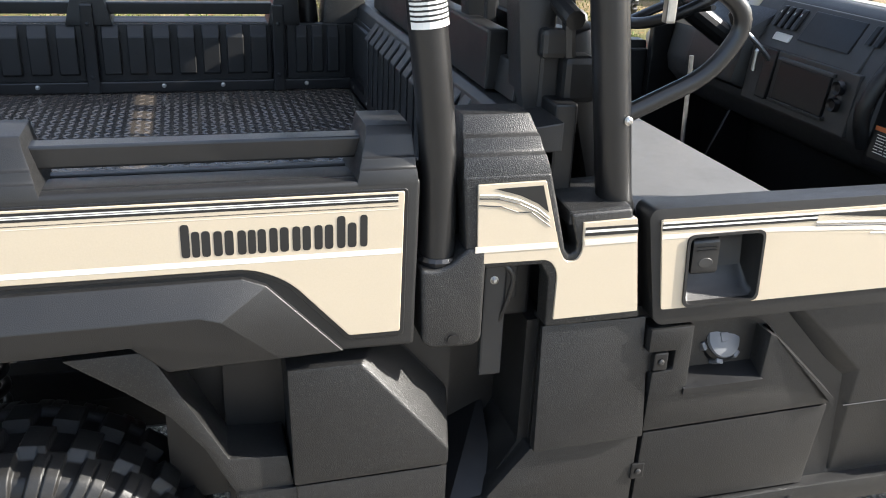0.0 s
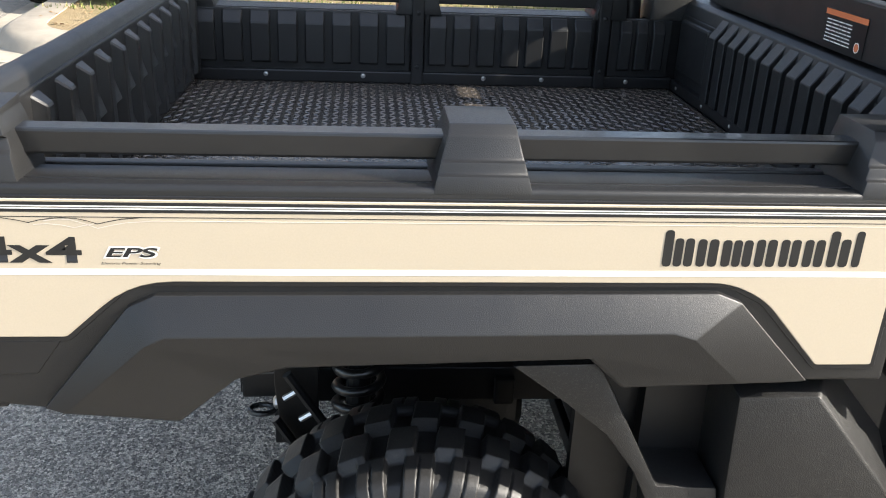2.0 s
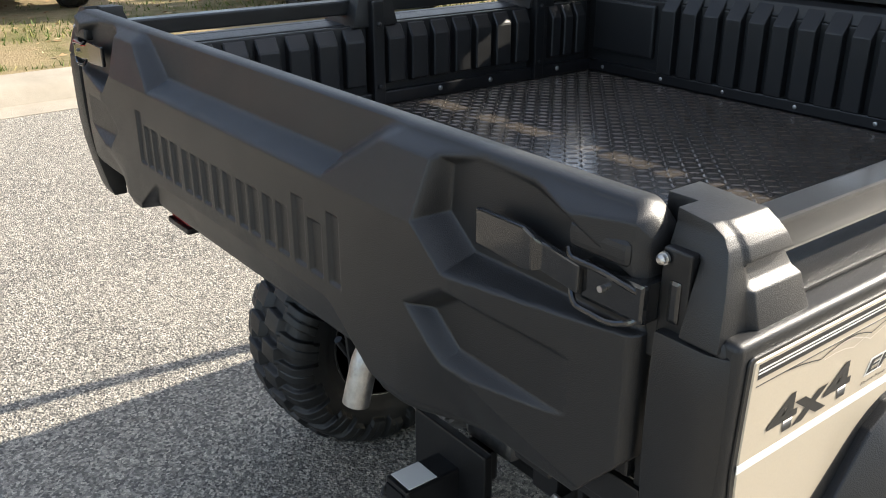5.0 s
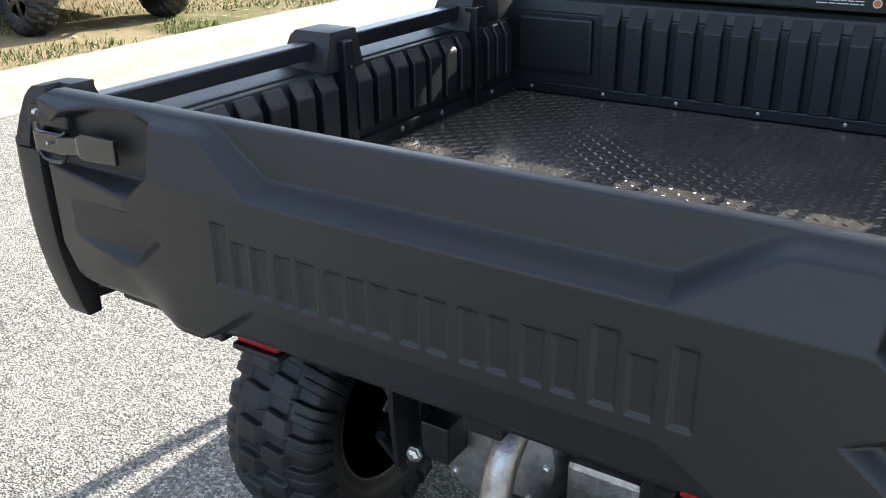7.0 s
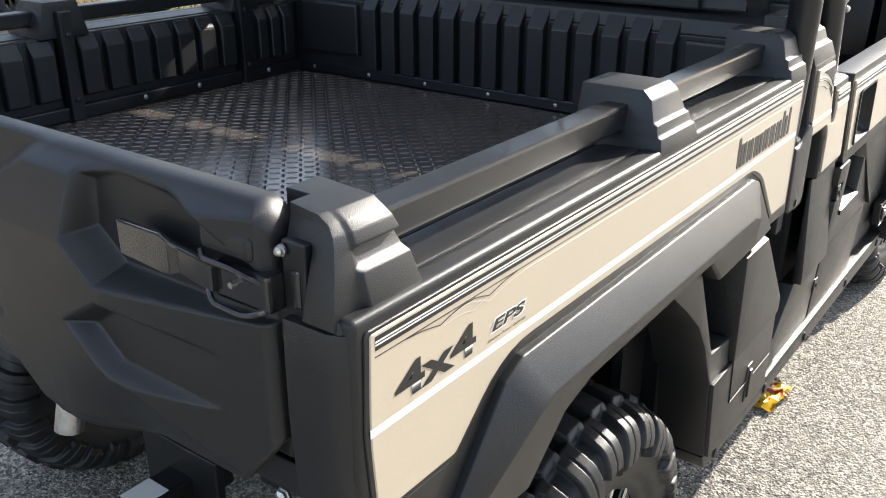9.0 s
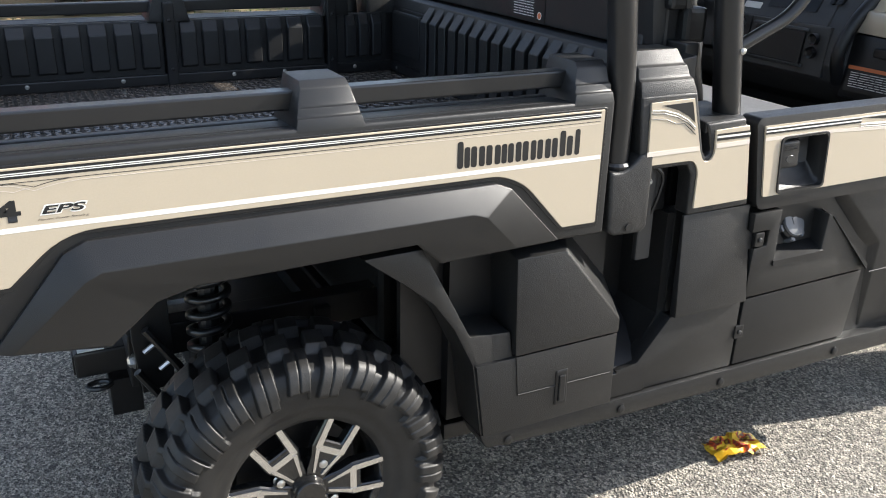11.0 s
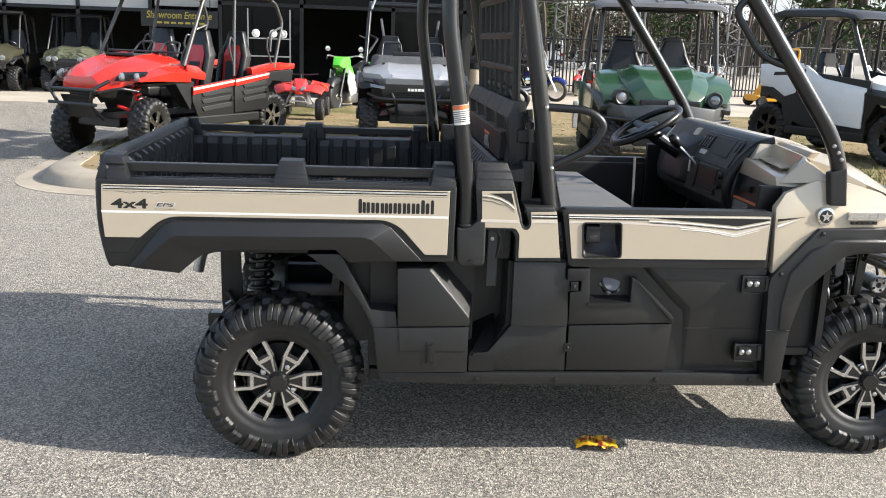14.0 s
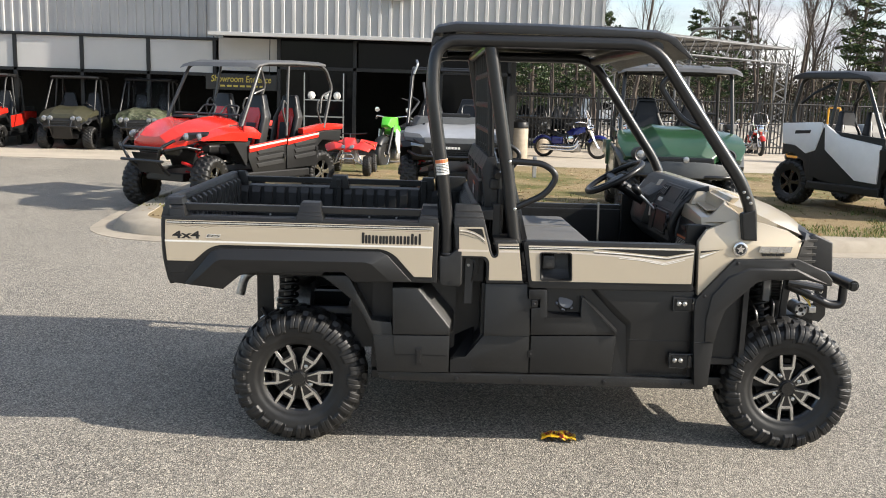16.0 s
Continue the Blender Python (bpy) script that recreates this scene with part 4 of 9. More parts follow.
    rec = HANDLE_HOLE
    ring = [(x + (x - 1.155) * 0.07, z + (z - 0.897) * 0.07) for x, z in rec]
    part("handle_rim", flip(loft([[(x, -0.004, z) for x, z in ring], [(x, -0.0085, z) for x, z in ring], [(x, -0.0085, z) for x, z in rec], [(1.155 + (x - 1.155) * 0.97, 0.004, 0.897 + (z - 0.897) * 0.97) for x, z in rec]], close=False)), M_BLACK, door, smooth=40)
    well = loft([[(x, 0.0, z) for x, z in rec], [(1.157 + (x - 1.157) * 0.93, 0.016, 0.907 + (z - 0.907) * (0.93 if z > 0.9 else 0.86)) for x, z in rec], [(1.157 + (x - 1.157) * 0.88, 0.042, 0.918 + (z - 0.918) * (0.86 if z > 0.9 else 0.46)) for x, z in rec]], close=False)
    well.faces.new([v for v in well.verts if abs(v.co.y - 0.042) < 1e-6])
    part("handle_well", flip(well), M_BLACK, door, smooth=50)
    hand = part("door_handle", flip(loft([[(1.098, 0.012, 0.952), (1.150, 0.012, 0.952), (1.150, 0.036, 0.952), (1.098, 0.036, 0.952)], [(1.098, 0.006, 0.944), (1.150, 0.006, 0.944), (1.150, 0.036, 0.944), (1.098, 0.036, 0.944)], [(1.098, 0.003, 0.890), (1.151, 0.003, 0.890), (1.151, 0.036, 0.900), (1.098, 0.036, 0.900)], [(1.100, 0.006, 0.884), (1.149, 0.006, 0.884), (1.149, 0.030, 0.890), (1.100, 0.030, 0.890)]], b=0.003)), M_SMOOTH, door, "black paddle handle with a round thumb mark", smooth=40)
    for z in (0.934, 0.928):
        part("handle_line", flip(box(1.106, 1.143, 0.0035, 0.006, z, z + 0.0022)), M_CHASSIS, hand)
    part("thumb_mark", flip(moved(lathe([(0.0135, -0.0015), (0.0150, 0.0), (0.0150, 0.003)], 24), Matrix.Translation((1.125, 0.0045, 0.906)) @ Matrix.Diagonal((1, 1, 0.62, 1)))), M_DARKGREY, hand)
    # lower door skin with its hinge pockets
    part("door_facet", flip(leaning(loft([[(1.33, 0.045, 0.79), (1.826, 0.045, 0.79), (1.826, 0.045, 0.375), (1.50, 0.045, 0.375), (1.50, 0.045, 0.60)], [(1.36, 0.018, 0.79), (1.822, 0.018, 0.79), (1.822, 0.018, 0.378), (1.535, 0.018, 0.378), (1.535, 0.018, 0.63)]], b=0.004))), M_LOWER, door, smooth=30)
    part("door_line", flip(leaning(tube([(1.52, 0.018, 0.545), (1.824, 0.018, 0.546)], 0.0018, 5))), M_CHASSIS, door)
    for z0, z1 in ((0.697, 0.765), (0.420, 0.490)):
        hin = part("hinge", flip(box(1.722, 1.84, 0.006, 0.03, z0, z1, 0.005)), M_CHASSIS, door)
        part("hinge_leaf", flip(box(1.735, 1.79, -0.001, 0.012, z0 + 0.018, z1 - 0.012, 0.003)), M_SMOOTH, hin)
        part("hinge_pin", flip(moved(lathe([(0.010, z0 + 0.01), (0.010, z1 - 0.005)], 14, axis="z"), Matrix.Translation((1.822, 0.006, 0)))), M_TUBE, hin)
        part("hinge_lip", flip(tube([(1.724, 0.008, z1), (1.724, 0.006, z0), (1.80, 0.006, z0)], 0.003, 6)), M_DARKGREY, hin)
        for x in (1.748, 1.776):
            part("bolt", flip(moved(bolt_head(0.009, 0.007, 12), Matrix.Translation((x, -0.002, (z0 + z1) / 2 + 0.004)))), M_STEEL, hin)
    # inner face of the door
    part("door_inner", flip(box(1.03, 1.80, 0.055, 0.085, 0.45, 0.99, 0.006)), M_BLACK, door)
    return side


near_cab = cab_side(True)
far_cab = cab_side(False)

# nose: fenders, hood, grille
ARCH = [(1.826, 0.766), (1.993, 0.956), (2.296, 0.962), (2.440, 0.906), (2.482, 0.862), (2.478, 0.834), (2.456, 0.838), (2.351, 0.866), (2.156, 0.865), (2.105, 0.850), (2.032, 0.781), (1.967, 0.716), (1.940, 0.625), (1.925, 0.552), (1.918, 0.451), (1.912, 0.338), (1.846, 0.338), (1.838, 0.455), (1.829, 0.549), (1.819, 0.730)]
ARCH_BAND = [(1.967, 0.874), (2.061, 0.916), (2.290, 0.918), (2.383, 0.876), (2.452, 0.846), (2.351, 0.872), (2.154, 0.871), (2.101, 0.855), (2.028, 0.787), (1.961, 0.721), (1.934, 0.627), (1.919, 0.560), (1.876, 0.560), (1.874, 0.660), (1.894, 0.780)]
FENDER = [(1.823, 1.030), (1.835, 0.772), (1.99, 0.950), (2.30, 0.962), (2.325, 1.045), (2.25, 1.09), (2.12, 1.125), (1.98, 1.135), (1.86, 1.085)]


def nose_side(near):
    flip = (lambda b: b) if near else far
    fen = part("front_fender", flip(loft([[(x, 0.05, z) for x, z in FENDER], [(x, 0.004 + max(0, z - 1.0) * 0.22 + max(0, x - 2.1) * 0.12, z) for x, z in FENDER]], b=0.006, seg=2, angle=40)), M_CREAM, utv, "champagne painted front fender", smooth=40)
    part("arch_flare", flip(loft([[(x, 0.06, z) for x, z in ARCH], [(x, -0.004 + max(0, x - 2.25) * 0.16, z) for x, z in ARCH], [(x, -0.012 + max(0, x - 2.25) * 0.16, z - 0.004) for x, z in ARCH]], b=0.004, seg=2, angle=30)), M_BLACK, fen, smooth=40)
    part("flare_band", flip(loft([[(x, 0.02, z) for x, z in ARCH_BAND], [(x, -0.012 + max(0, x - 2.25) * 0.16, z) for x, z in ARCH_BAND], [(2.15 + (x - 2.15) * 0.985, -0.020 + max(0, x - 2.25) * 0.16, z if z < 0.873 else z - 0.008) for x, z in ARCH_BAND]], b=0.003)), M_BLACK, fen, smooth=50)
    part("flare_seam", flip(tube([(1.831, -0.0125, 0.551), (1.923, -0.0125, 0.552)], 0.0022, 5)), M_CHASSIS, fen)
    for x, z in ((2.009, 0.937), (2.273, 0.936), (1.863, 0.777)):
        part("rivet", flip(moved(bolt_head(0.008, 0.004, 12), Matrix.Translation((x, -0.013 + max(0, x - 2.25) * 0.16, z)))), M_CHASSIS, fen)
    em = part("round_emblem", flip(moved(lathe([(0.030, -0.004), (0.034, -0.002), (0.034, 0.004)], 32), Matrix.Translation((2.018, 0.004, 1.002)))), M_ALU, fen, "round silver emblem with dark centre", smooth=40)
    part("emblem_field", flip(moved(lathe([(0.025, -0.0015), (0.025, 0)], 28), Matrix.Translation((2.018, 0.0, 1.002)))), M_DARKGREY, em)
    star = [(0.022 * (1.0 if i % 2 == 0 else 0.42) * math.sin(math.pi * i / 5), 0.022 * (1.0 if i % 2 == 0 else 0.42) * math.cos(math.pi * i / 5)) for i in range(10)]
    part("emblem_star", flip(prism([(2.018 + a, 1.002 + c) for a, c in star], -0.0045, -0.001)), M_ALU, em)
    bm = None
    for w, g in ((0.046, 0.0), (0.034, 0.050), (0.030, 0.088), (0.032, 0.122)):
        x = 2.106 + g
        bm = prism([(x, 0.990), (x + w, 0.990), (x + w + 0.009, 1.018), (x + 0.009, 1.018)], 0.001 + g * 0.10, 0.03, bm=bm)
    part("model_badge", flip(bm), M_ALU, fen, "row of plain silver blocks in place of a model name")
    bm = None
    for i in range(5):
        x = 2.127 + i * 0.0225
        bm = box(x, x + 0.016, 0.004 + i * 0.0024, 0.03, 0.972, 0.983, bm=bm)
    part("model_badge", flip(bm), M_INK, fen)
    part("arrow_tail", flip(prism([(1.832, 0.978), (1.94, 0.998), (1.832, 0.988)], 0.0025, 0.006)), M_INK, fen)
    part("arrow_tail", flip(prism([(1.832, 0.955), (1.92, 0.990), (1.832, 0.965)], 0.0025, 0.006)), M_WHITE, fen)
    # boot round the windscreen pillar's foot
    part("pillar_boot", flip(prism([(2.008, 1.170), (2.074, 1.190), (2.094, 1.043), (2.026, 1.045)], -0.002, 0.035, 0.008, 3)), M_CHASSIS, fen)
    # lamp and grille corner
    lamp = part("grille_corner", flip(loft([[(2.30, 0.030, 0.955), (2.335, 0.040, 1.052), (2.36, 0.09, 1.076), (2.36, 0.40, 1.09), (2.30, 0.40, 0.955)], [(2.43, 0.10, 0.90), (2.435, 0.11, 1.02), (2.43, 0.14, 1.05), (2.47, 0.42, 1.075), (2.50, 0.42, 0.90)]], b=0.006)), M_DARKGREY, fen, smooth=30)
    part("grille_block", flip(prism([(2.335, 0.900), (2.352, 1.050), (2.40, 1.072), (2.492, 1.035), (2.505, 0.890)], 0.085, 0.46, 0.010, 3)), M_BLACK, lamp, smooth=40)
    for i in range(4):
        z = 0.935 + i * 0.034
        part("grille_slat", flip(loft([[(2.312, 0.034, z), (2.316, 0.034, z + 0.014), (2.35, 0.06, z + 0.012), (2.35, 0.06, z)], [(2.445, 0.10, z - 0.004), (2.447, 0.10, z + 0.010), (2.46, 0.14, z + 0.008), (2.46, 0.14, z - 0.004)]], b=0.002)), M_BLACK, lamp)
    return fen


near_nose = nose_side(True)
nose_side(False)
ys = [0.10, 0.20, 0.34, 0.55, MID, 2 * MID - 0.55, 2 * MID - 0.34, 2 * MID - 0.20, 2 * MID - 0.10]
rows = []
for x, zc, drop in ((1.98, 1.235, 0.03), (2.10, 1.222, 0.055), (2.22, 1.198, 0.085), (2.34, 1.165, 0.10), (2.44, 1.118, 0.10), (2.50, 1.075, 0.09), (2.52, 1.04, 0.08)):
    inset = 0.0 if x < 2.35 else (x - 2.35) * 0.75
    top = [(x + (0.02 if abs(y - MID) < 0.3 else 0), MID + (y - MID) * (1 - inset), zc - drop * (abs(y - MID) / 0.715) ** 2.2) for y in ys]
    rows.append(top + [(x - 0.02, MID + 0.30 if x > 2.3 else ys[-1], 0.96), (x - 0.02, MID - 0.30 if x > 2.3 else ys[0], 0.96)])
hood = part("hood", loft(rows, b=0.0), M_CREAM, utv, "champagne painted sloping hood", smooth=50)
part("nose_panel", box(2.40, 2.51, 0.42, 2 * MID - 0.42, 0.84, 1.06, 0.02), M_DARKGREY, utv)
BUMP = [(2.40, 0.770), (2.47, 0.742), (2.625, 0.672), (2.690, 0.675), (2.690, 0.790)]
bump = part("front_bumper", tube([(x, 0.34, z) for x, z in BUMP], 0.022, 14, bend=0.045), M_TUBE, utv, "black tubular front bumper", smooth=60)
part("bumper_hoop", tube([(x, 2 * MID - 0.34, z) for x, z in BUMP], 0.022, 14, bend=0.045), M_TUBE, bump, smooth=60)
part("bumper_bar", tube([(2.690, 0.235, 0.794), (2.690, 2 * MID - 0.235, 0.794)], 0.027, 20), M_TUBE, bump, smooth=40)
for y in (0.225, 2 * MID - 0.235):
    part("bar_plug", box(2.690 - 0.017, 2.690 + 0.017, y + 0.001, y + 0.012, 0.794 - 0.017, 0.794 + 0.017, 0.012, 3), M_SMOOTH, bump)
for y in (0.385, 2 * MID - 0.397):
    part("bumper_plate", prism([(2.570, 0.774), (2.630, 0.762), (2.632, 0.604), (2.604, 0.569), (2.480, 0.597), (2.480, 0.66), (2.566, 0.667)], y, y + 0.012, 0.003), M_TUBE, bump)
    for z in (0.73, 0.70):
        part("plate_bolt", moved(bolt_head(0.008, 0.006), Matrix.Translation((2.598, y - 0.001, z))), M_STEEL, bump)
part("skid_plate", box(2.44, 2.58, 0.40, 2 * MID - 0.40, 0.52, 0.60, 0.01), M_CHASSIS, bump)
part("nose_bearer", tube([(2.38, 0.30, 0.795), (2.56, 0.30, 0.765)], 0.019, 12), M_TUBE, bump)

# roll cage
def cage(near):
    flip = (lambda b: b) if near else far
    hoop = part("cage_side", flip(tube([(0.648, 0.040, 0.930), (0.642, 0.032, 1.12), (0.612, 0.022, 1.345), (0.556, 0.030, 1.70), (0.572, 0.05, 1.915), (1.56, 0.05, 1.925), (2.005, 0.022, 1.310), (2.062, 0.03, 1.18), (2.07, 0.03, 1.06)], 0.0295, 18, bend=0.11)), M_TUBE, utv, "black powder-coated roll cage tube", smooth=60)
    part("hoop_collar", flip(moved(lathe([(0.033, 0.928), (0.036, 0.940), (0.032, 0.946)], 20, axis="z"), Matrix.Translation((0.648, 0.04, 0)))), M_TUBE, hoop)
    part("middle_post", flip(tube([(0.985, 0.06, 0.95), (0.962, 0.06, 1.02), (0.915, 0.06, 1.352), (0.818, 0.07, 1.905)], 0.031, 18)), M_TUBE, hoop, smooth=60)
    part("hip_rail", flip(tube([(0.925, 0.055, 1.378), (1.085, 0.035, 1.372), (1.150, 0.030, 1.320), (1.10, 0.035, 1.232), (0.955, 0.055, 1.158)], 0.0150, 14, bend=0.06)), M_TUBE, hoop, smooth=60)
    for z, x in ((1.378, 0.913), (1.158, 0.945)):
        part("rail_bolt", flip(moved(bolt_head(0.006, 0.005, 12), Matrix.Translation((x + 0.012, 0.028, z)))), M_STEEL, hoop)
    if near:
        part("pillar_handle", flip(tube([(1.835, 0.034, 1.546), (1.715, 0.05, 1.582), (1.60, 0.06, 1.745), (1.652, 0.044, 1.80)], 0.0135, 12, bend=0.06)), M_TUBE, hoop, smooth=60)
    for x, z in ((2.01, 1.27), (2.045, 1.22), (2.03, 1.245)):
        part("clamp_bolt", flip(moved(bolt_head(0.006, 0.008, 12), Matrix.Translation((x, -0.004, z)))), M_STEEL, hoop)
    return hoop


near_hoop = cage(True)
cage(False)
for x, z, r in ((0.575, 1.905, 0.026), (0.818, 1.91, 0.026), (1.575, 1.912, 0.028)):
    part("cage_crossbar", tube([(x, 0.05, z), (x, 2 * MID - 0.05, z)], r, 14), M_TUBE, utv)
lab = part("cage_sticker", moved(lathe([(0.0300, -0.035), (0.0300, 0.035)], 18, axis="z"), Matrix.Translation((0.6125, 0.0225, 1.345)) @ Matrix.Rotation(radians(-8), 4, "Y")), M_WHITE, near_hoop, "white safety sticker with orange head")
part("sticker_head", moved(lathe([(0.0303, 0.018), (0.0303, 0.034)], 18, axis="z"), Matrix.Translation((0.6125, 0.0225, 1.345)) @ Matrix.Rotation(radians(-8), 4, "Y")), M_ORANGE, lab)
bm = None
for i in range(6):
    bm = join(bm, moved(lathe([(0.0303, 0.013 - i * 0.007), (0.0303, 0.010 - i * 0.007)], 18, axis="z"), Matrix.Translation((0.6125, 0.0225, 1.345)) @ Matrix.Rotation(radians(-8), 4, "Y")))
part("sticker_print", bm, M_INK, lab)

# roof
roof_prof = [(0.555, 1.955), (0.575, 1.985), (0.66, 2.002), (1.10, 2.004), (1.58, 1.992), (1.66, 1.968), (1.752, 1.866), (1.732, 1.872), (1.62, 1.952), (1.56, 1.965), (0.66, 1.965)]
part("roof", loft([[(x, y, z + dz) for x, z in roof_prof] for y, dz in ((0.035, -0.015), (0.10, 0.0), (MID, 0.012), (2 * MID - 0.10, 0.0), (2 * MID - 0.035, -0.015))], b=0.006, seg=2, angle=30), M_BLACK, utv, "black moulded plastic roof", smooth=40)
for y in (0.35, MID, 2 * MID - 0.35):
    part("roof_swage", box(0.70, 1.54, y - 0.07, y + 0.07, 1.985, 2.018, 0.012), M_BLACK, utv)
for y in (0.10, 2 * MID - 0.16):
    part("roof_bracket", box(0.60, 0.66, y, y + 0.06, 1.90, 1.97, 0.005), M_TUBE, utv)

# rear guard between bed and cab: moulded back frame and barred screen
back = part("seat_guard", prism([(0.818, 1.150), (0.872, 1.150), (0.872, 1.215), (0.826, 1.215)], 0.20, 1.44, 0.005), M_BLACK, utv, "black moulded guard with openings behind the seats")
part("guard_top", prism([(0.806, 1.322), (0.832, 1.386), (0.872, 1.386), (0.872, 1.330)], 0.20, 1.44, 0.006), M_BLACK, back)
GUARD_END = [(0.806, 1.325), (0.832, 1.388), (0.874, 1.388), (0.880, 1.20), (0.872, 1.05), (0.852, 1.05), (0.822, 1.17)]
for y0, y1 in ((0.168, 0.235), (0.47, 0.52), (0.785, 0.855), (1.12, 1.17), (1.405, 1.472)):
    part("guard_post", prism(GUARD_END, y0, y1, 0.007), M_BLACK, back, smooth=40)
for i in range(8):
    y = 0.285 + i * 0.148
    part("guard_bar", prism([(0.836, 1.20), (0.856, 1.20), (0.856, 1.34), (0.836, 1.34)], y - 0.010, y + 0.010, 0.003), M_BLACK, back)
part("guard_apron", loft([[(0.836, y, 1.06), (0.852, y, 1.06), (0.852, y, 1.16), (0.836, y, 1.16)] for y in (0.235, 1.405)]), M_CHASSIS, back)
part("guard_strut", tube([(0.885, 0.155, 1.36), (0.905, 0.15, 1.15), (0.90, 0.15, 0.96)], 0.012, 8, bend=0.04), M_TUBE, back)
part("belt_reel", box(0.885, 0.945, 0.135, 0.195, 1.16, 1.24, 0.012), M_CHASSIS, back)
part("guard_knob", box(0.845, 0.90, 0.145, 0.205, 1.235, 1.285, 0.01), M_BLACK, back)
part("guard_leg", box(0.85, 0.89, 0.165, 0.21, 0.95, 1.24, 0.008), M_BLACK, back)
for i in range(7):
    y = 0.34 + i * 0.16
    part("screen_bar", tube([(0.862, y, 1.385), (0.838, y, 1.91)], 0.007, 8, flat=2.2), M_CHASSIS, back)
for z in (1.50, 1.63, 1.78):
    part("screen_bar", tube([(0.852 - (z - 1.4) * 0.045, 0.30, z), (0.852 - (z - 1.4) * 0.045, 1.34, z)], 0.015, 8, flat=0.5), M_CHASSIS, back)
for y in (0.30, 1.34):
    part("screen_frame", tube([(0.865, y, 1.2), (0.835, y, 1.92)], 0.016, 10), M_CHASSIS, back)
part("guard_brace", tube([(0.88, 0.10, 1.305), (0.87, 0.5, 1.42), (0.87, 1.15, 1.42), (0.88, 1.53, 1.305)], 0.017, 10, bend=0.1), M_TUBE, back)

# seats
def cushion(x0, x1, y0, y1, z0, z1, mat, parent, name, b=0.03):
    return part(name, box(x0, x1, y0, y1, z0, z1, b, 4), mat, parent, smooth=60)


bench = part("bench_seat", box(1.0, 1.40, 0.18, 1.45, 0.80, 0.86, 0.01), M_CHASSIS, utv, "split grey vinyl bench seat")
cushion(1.0, 1.405, 0.19, 0.98, 0.85, 0.952, M_SEAT, bench, "seat_cushion", 0.025)
cushion(1.0, 1.405, 0.99, 1.44, 0.85, 0.952, M_SEAT, bench, "seat_cushion", 0.025)
for y0, y1 in ((0.19, 0.98), (0.99, 1.44)):
    own = loft([[(1.03, y0, 0.93), (0.99, y0, 0.93), (0.90, y0, 1.26), (0.95, y0, 1.28)], [(1.06, y0 + 0.03, 0.93), (0.99, y0 + 0.03, 0.93), (0.895, y0 + 0.03, 1.265), (0.97, y0 + 0.03, 1.285)],
                [(1.06, y1 - 0.03, 0.93), (0.99, y1 - 0.03, 0.93), (0.895, y1 - 0.03, 1.265), (0.97, y1 - 0.03, 1.285)], [(1.03, y1, 0.93), (0.99, y1, 0.93), (0.90, y1, 1.26), (0.95, y1, 1.28)]], b=0.012)
    part("seat_back", own, M_CHASSIS, bench, smooth=50)
    own = box(0.905, 0.975, y0 + 0.06, y1 - 0.06, 1.25, 1.30, 0.02, 3)
    part("seat_top", own, M_SEAT, bench, smooth=50)
part("belt", tube([(0.94, 0.13, 1.42), (1.0, 0.115, 1.0), (1.01, 0.115, 0.88)], 0.022, 6, flat=0.12), M_CHASSIS, bench, "black seat belt webbing")
part("belt_buckle", box(1.04, 1.058, 0.10, 0.118, 1.30, 1.40, 0.004), M_STEEL, bench)

# cabin floor and walls
part("cabin_floor", box(0.88, 2.06, 0.08, 1.55, 0.42, 0.45), M_CHASSIS, utv)
part("seat_box", box(0.95, 1.38, 0.16, 1.47, 0.44, 0.82, 0.01), M_CHASSIS, utv)
part("firewall", box(2.075, 2.10, 0.06, 1.57, 0.40, 1.12), M_CHASSIS, utv)
part("cab_back", box(0.86, 0.90, 0.10, 1.53, 0.42, 1.17, 0.005), M_CHASSIS, utv)

for flip in (lambda b: b, far):
    part("kick_panel", flip(box(1.79, 2.08, 0.095, 0.125, 0.42, 1.10, 0.006)), M_CHASSIS, utv)
part("foot_wall", box(2.03, 2.06, 0.12, 1.51, 0.42, 0.90, 0.006), M_CHASSIS, utv)

# dash
prof = [(2.06, 0.80), (1.93, 0.86), (1.855, 0.935), (1.845, 0.985), (1.862, 1.085), (1.900, 1.160), (1.945, 1.226), (1.975, 1.245), (2.03, 1.242), (2.07, 1.20)]
dash = part("dash", loft([[(x, y, z) for x, z in prof] for y in (0.50, 0.56, 1.50)], b=0.010, seg=2, angle=15), M_DASH, utv, "dark grey plastic dash with black slabs for shaded pockets, and switches", smooth=40)


def on_dash(y0, y1, z0, z1, out, deep=0.02):
    """A slab on the dash's sloping face, proud by out."""
    def face(z):
        for (xa, za), (xb, zb) in zip(prof[2:], prof[3:8]):
            if za <= z <= zb:
                return xa + (xb - xa) * (z - za) / (zb - za)
        return 1.97
    return loft([[(face(z0) - out, y0, z0), (face(z0) - out, y1, z0), (face(z1) - out, y1, z1), (face(z1) - out, y0, z1)], [(face(z0) + deep, y0, z0), (face(z0) + deep, y1, z0), (face(z1) + deep, y1, z1), (face(z1) + deep, y0, z1)]], b=min(0.004, out * 0.4))


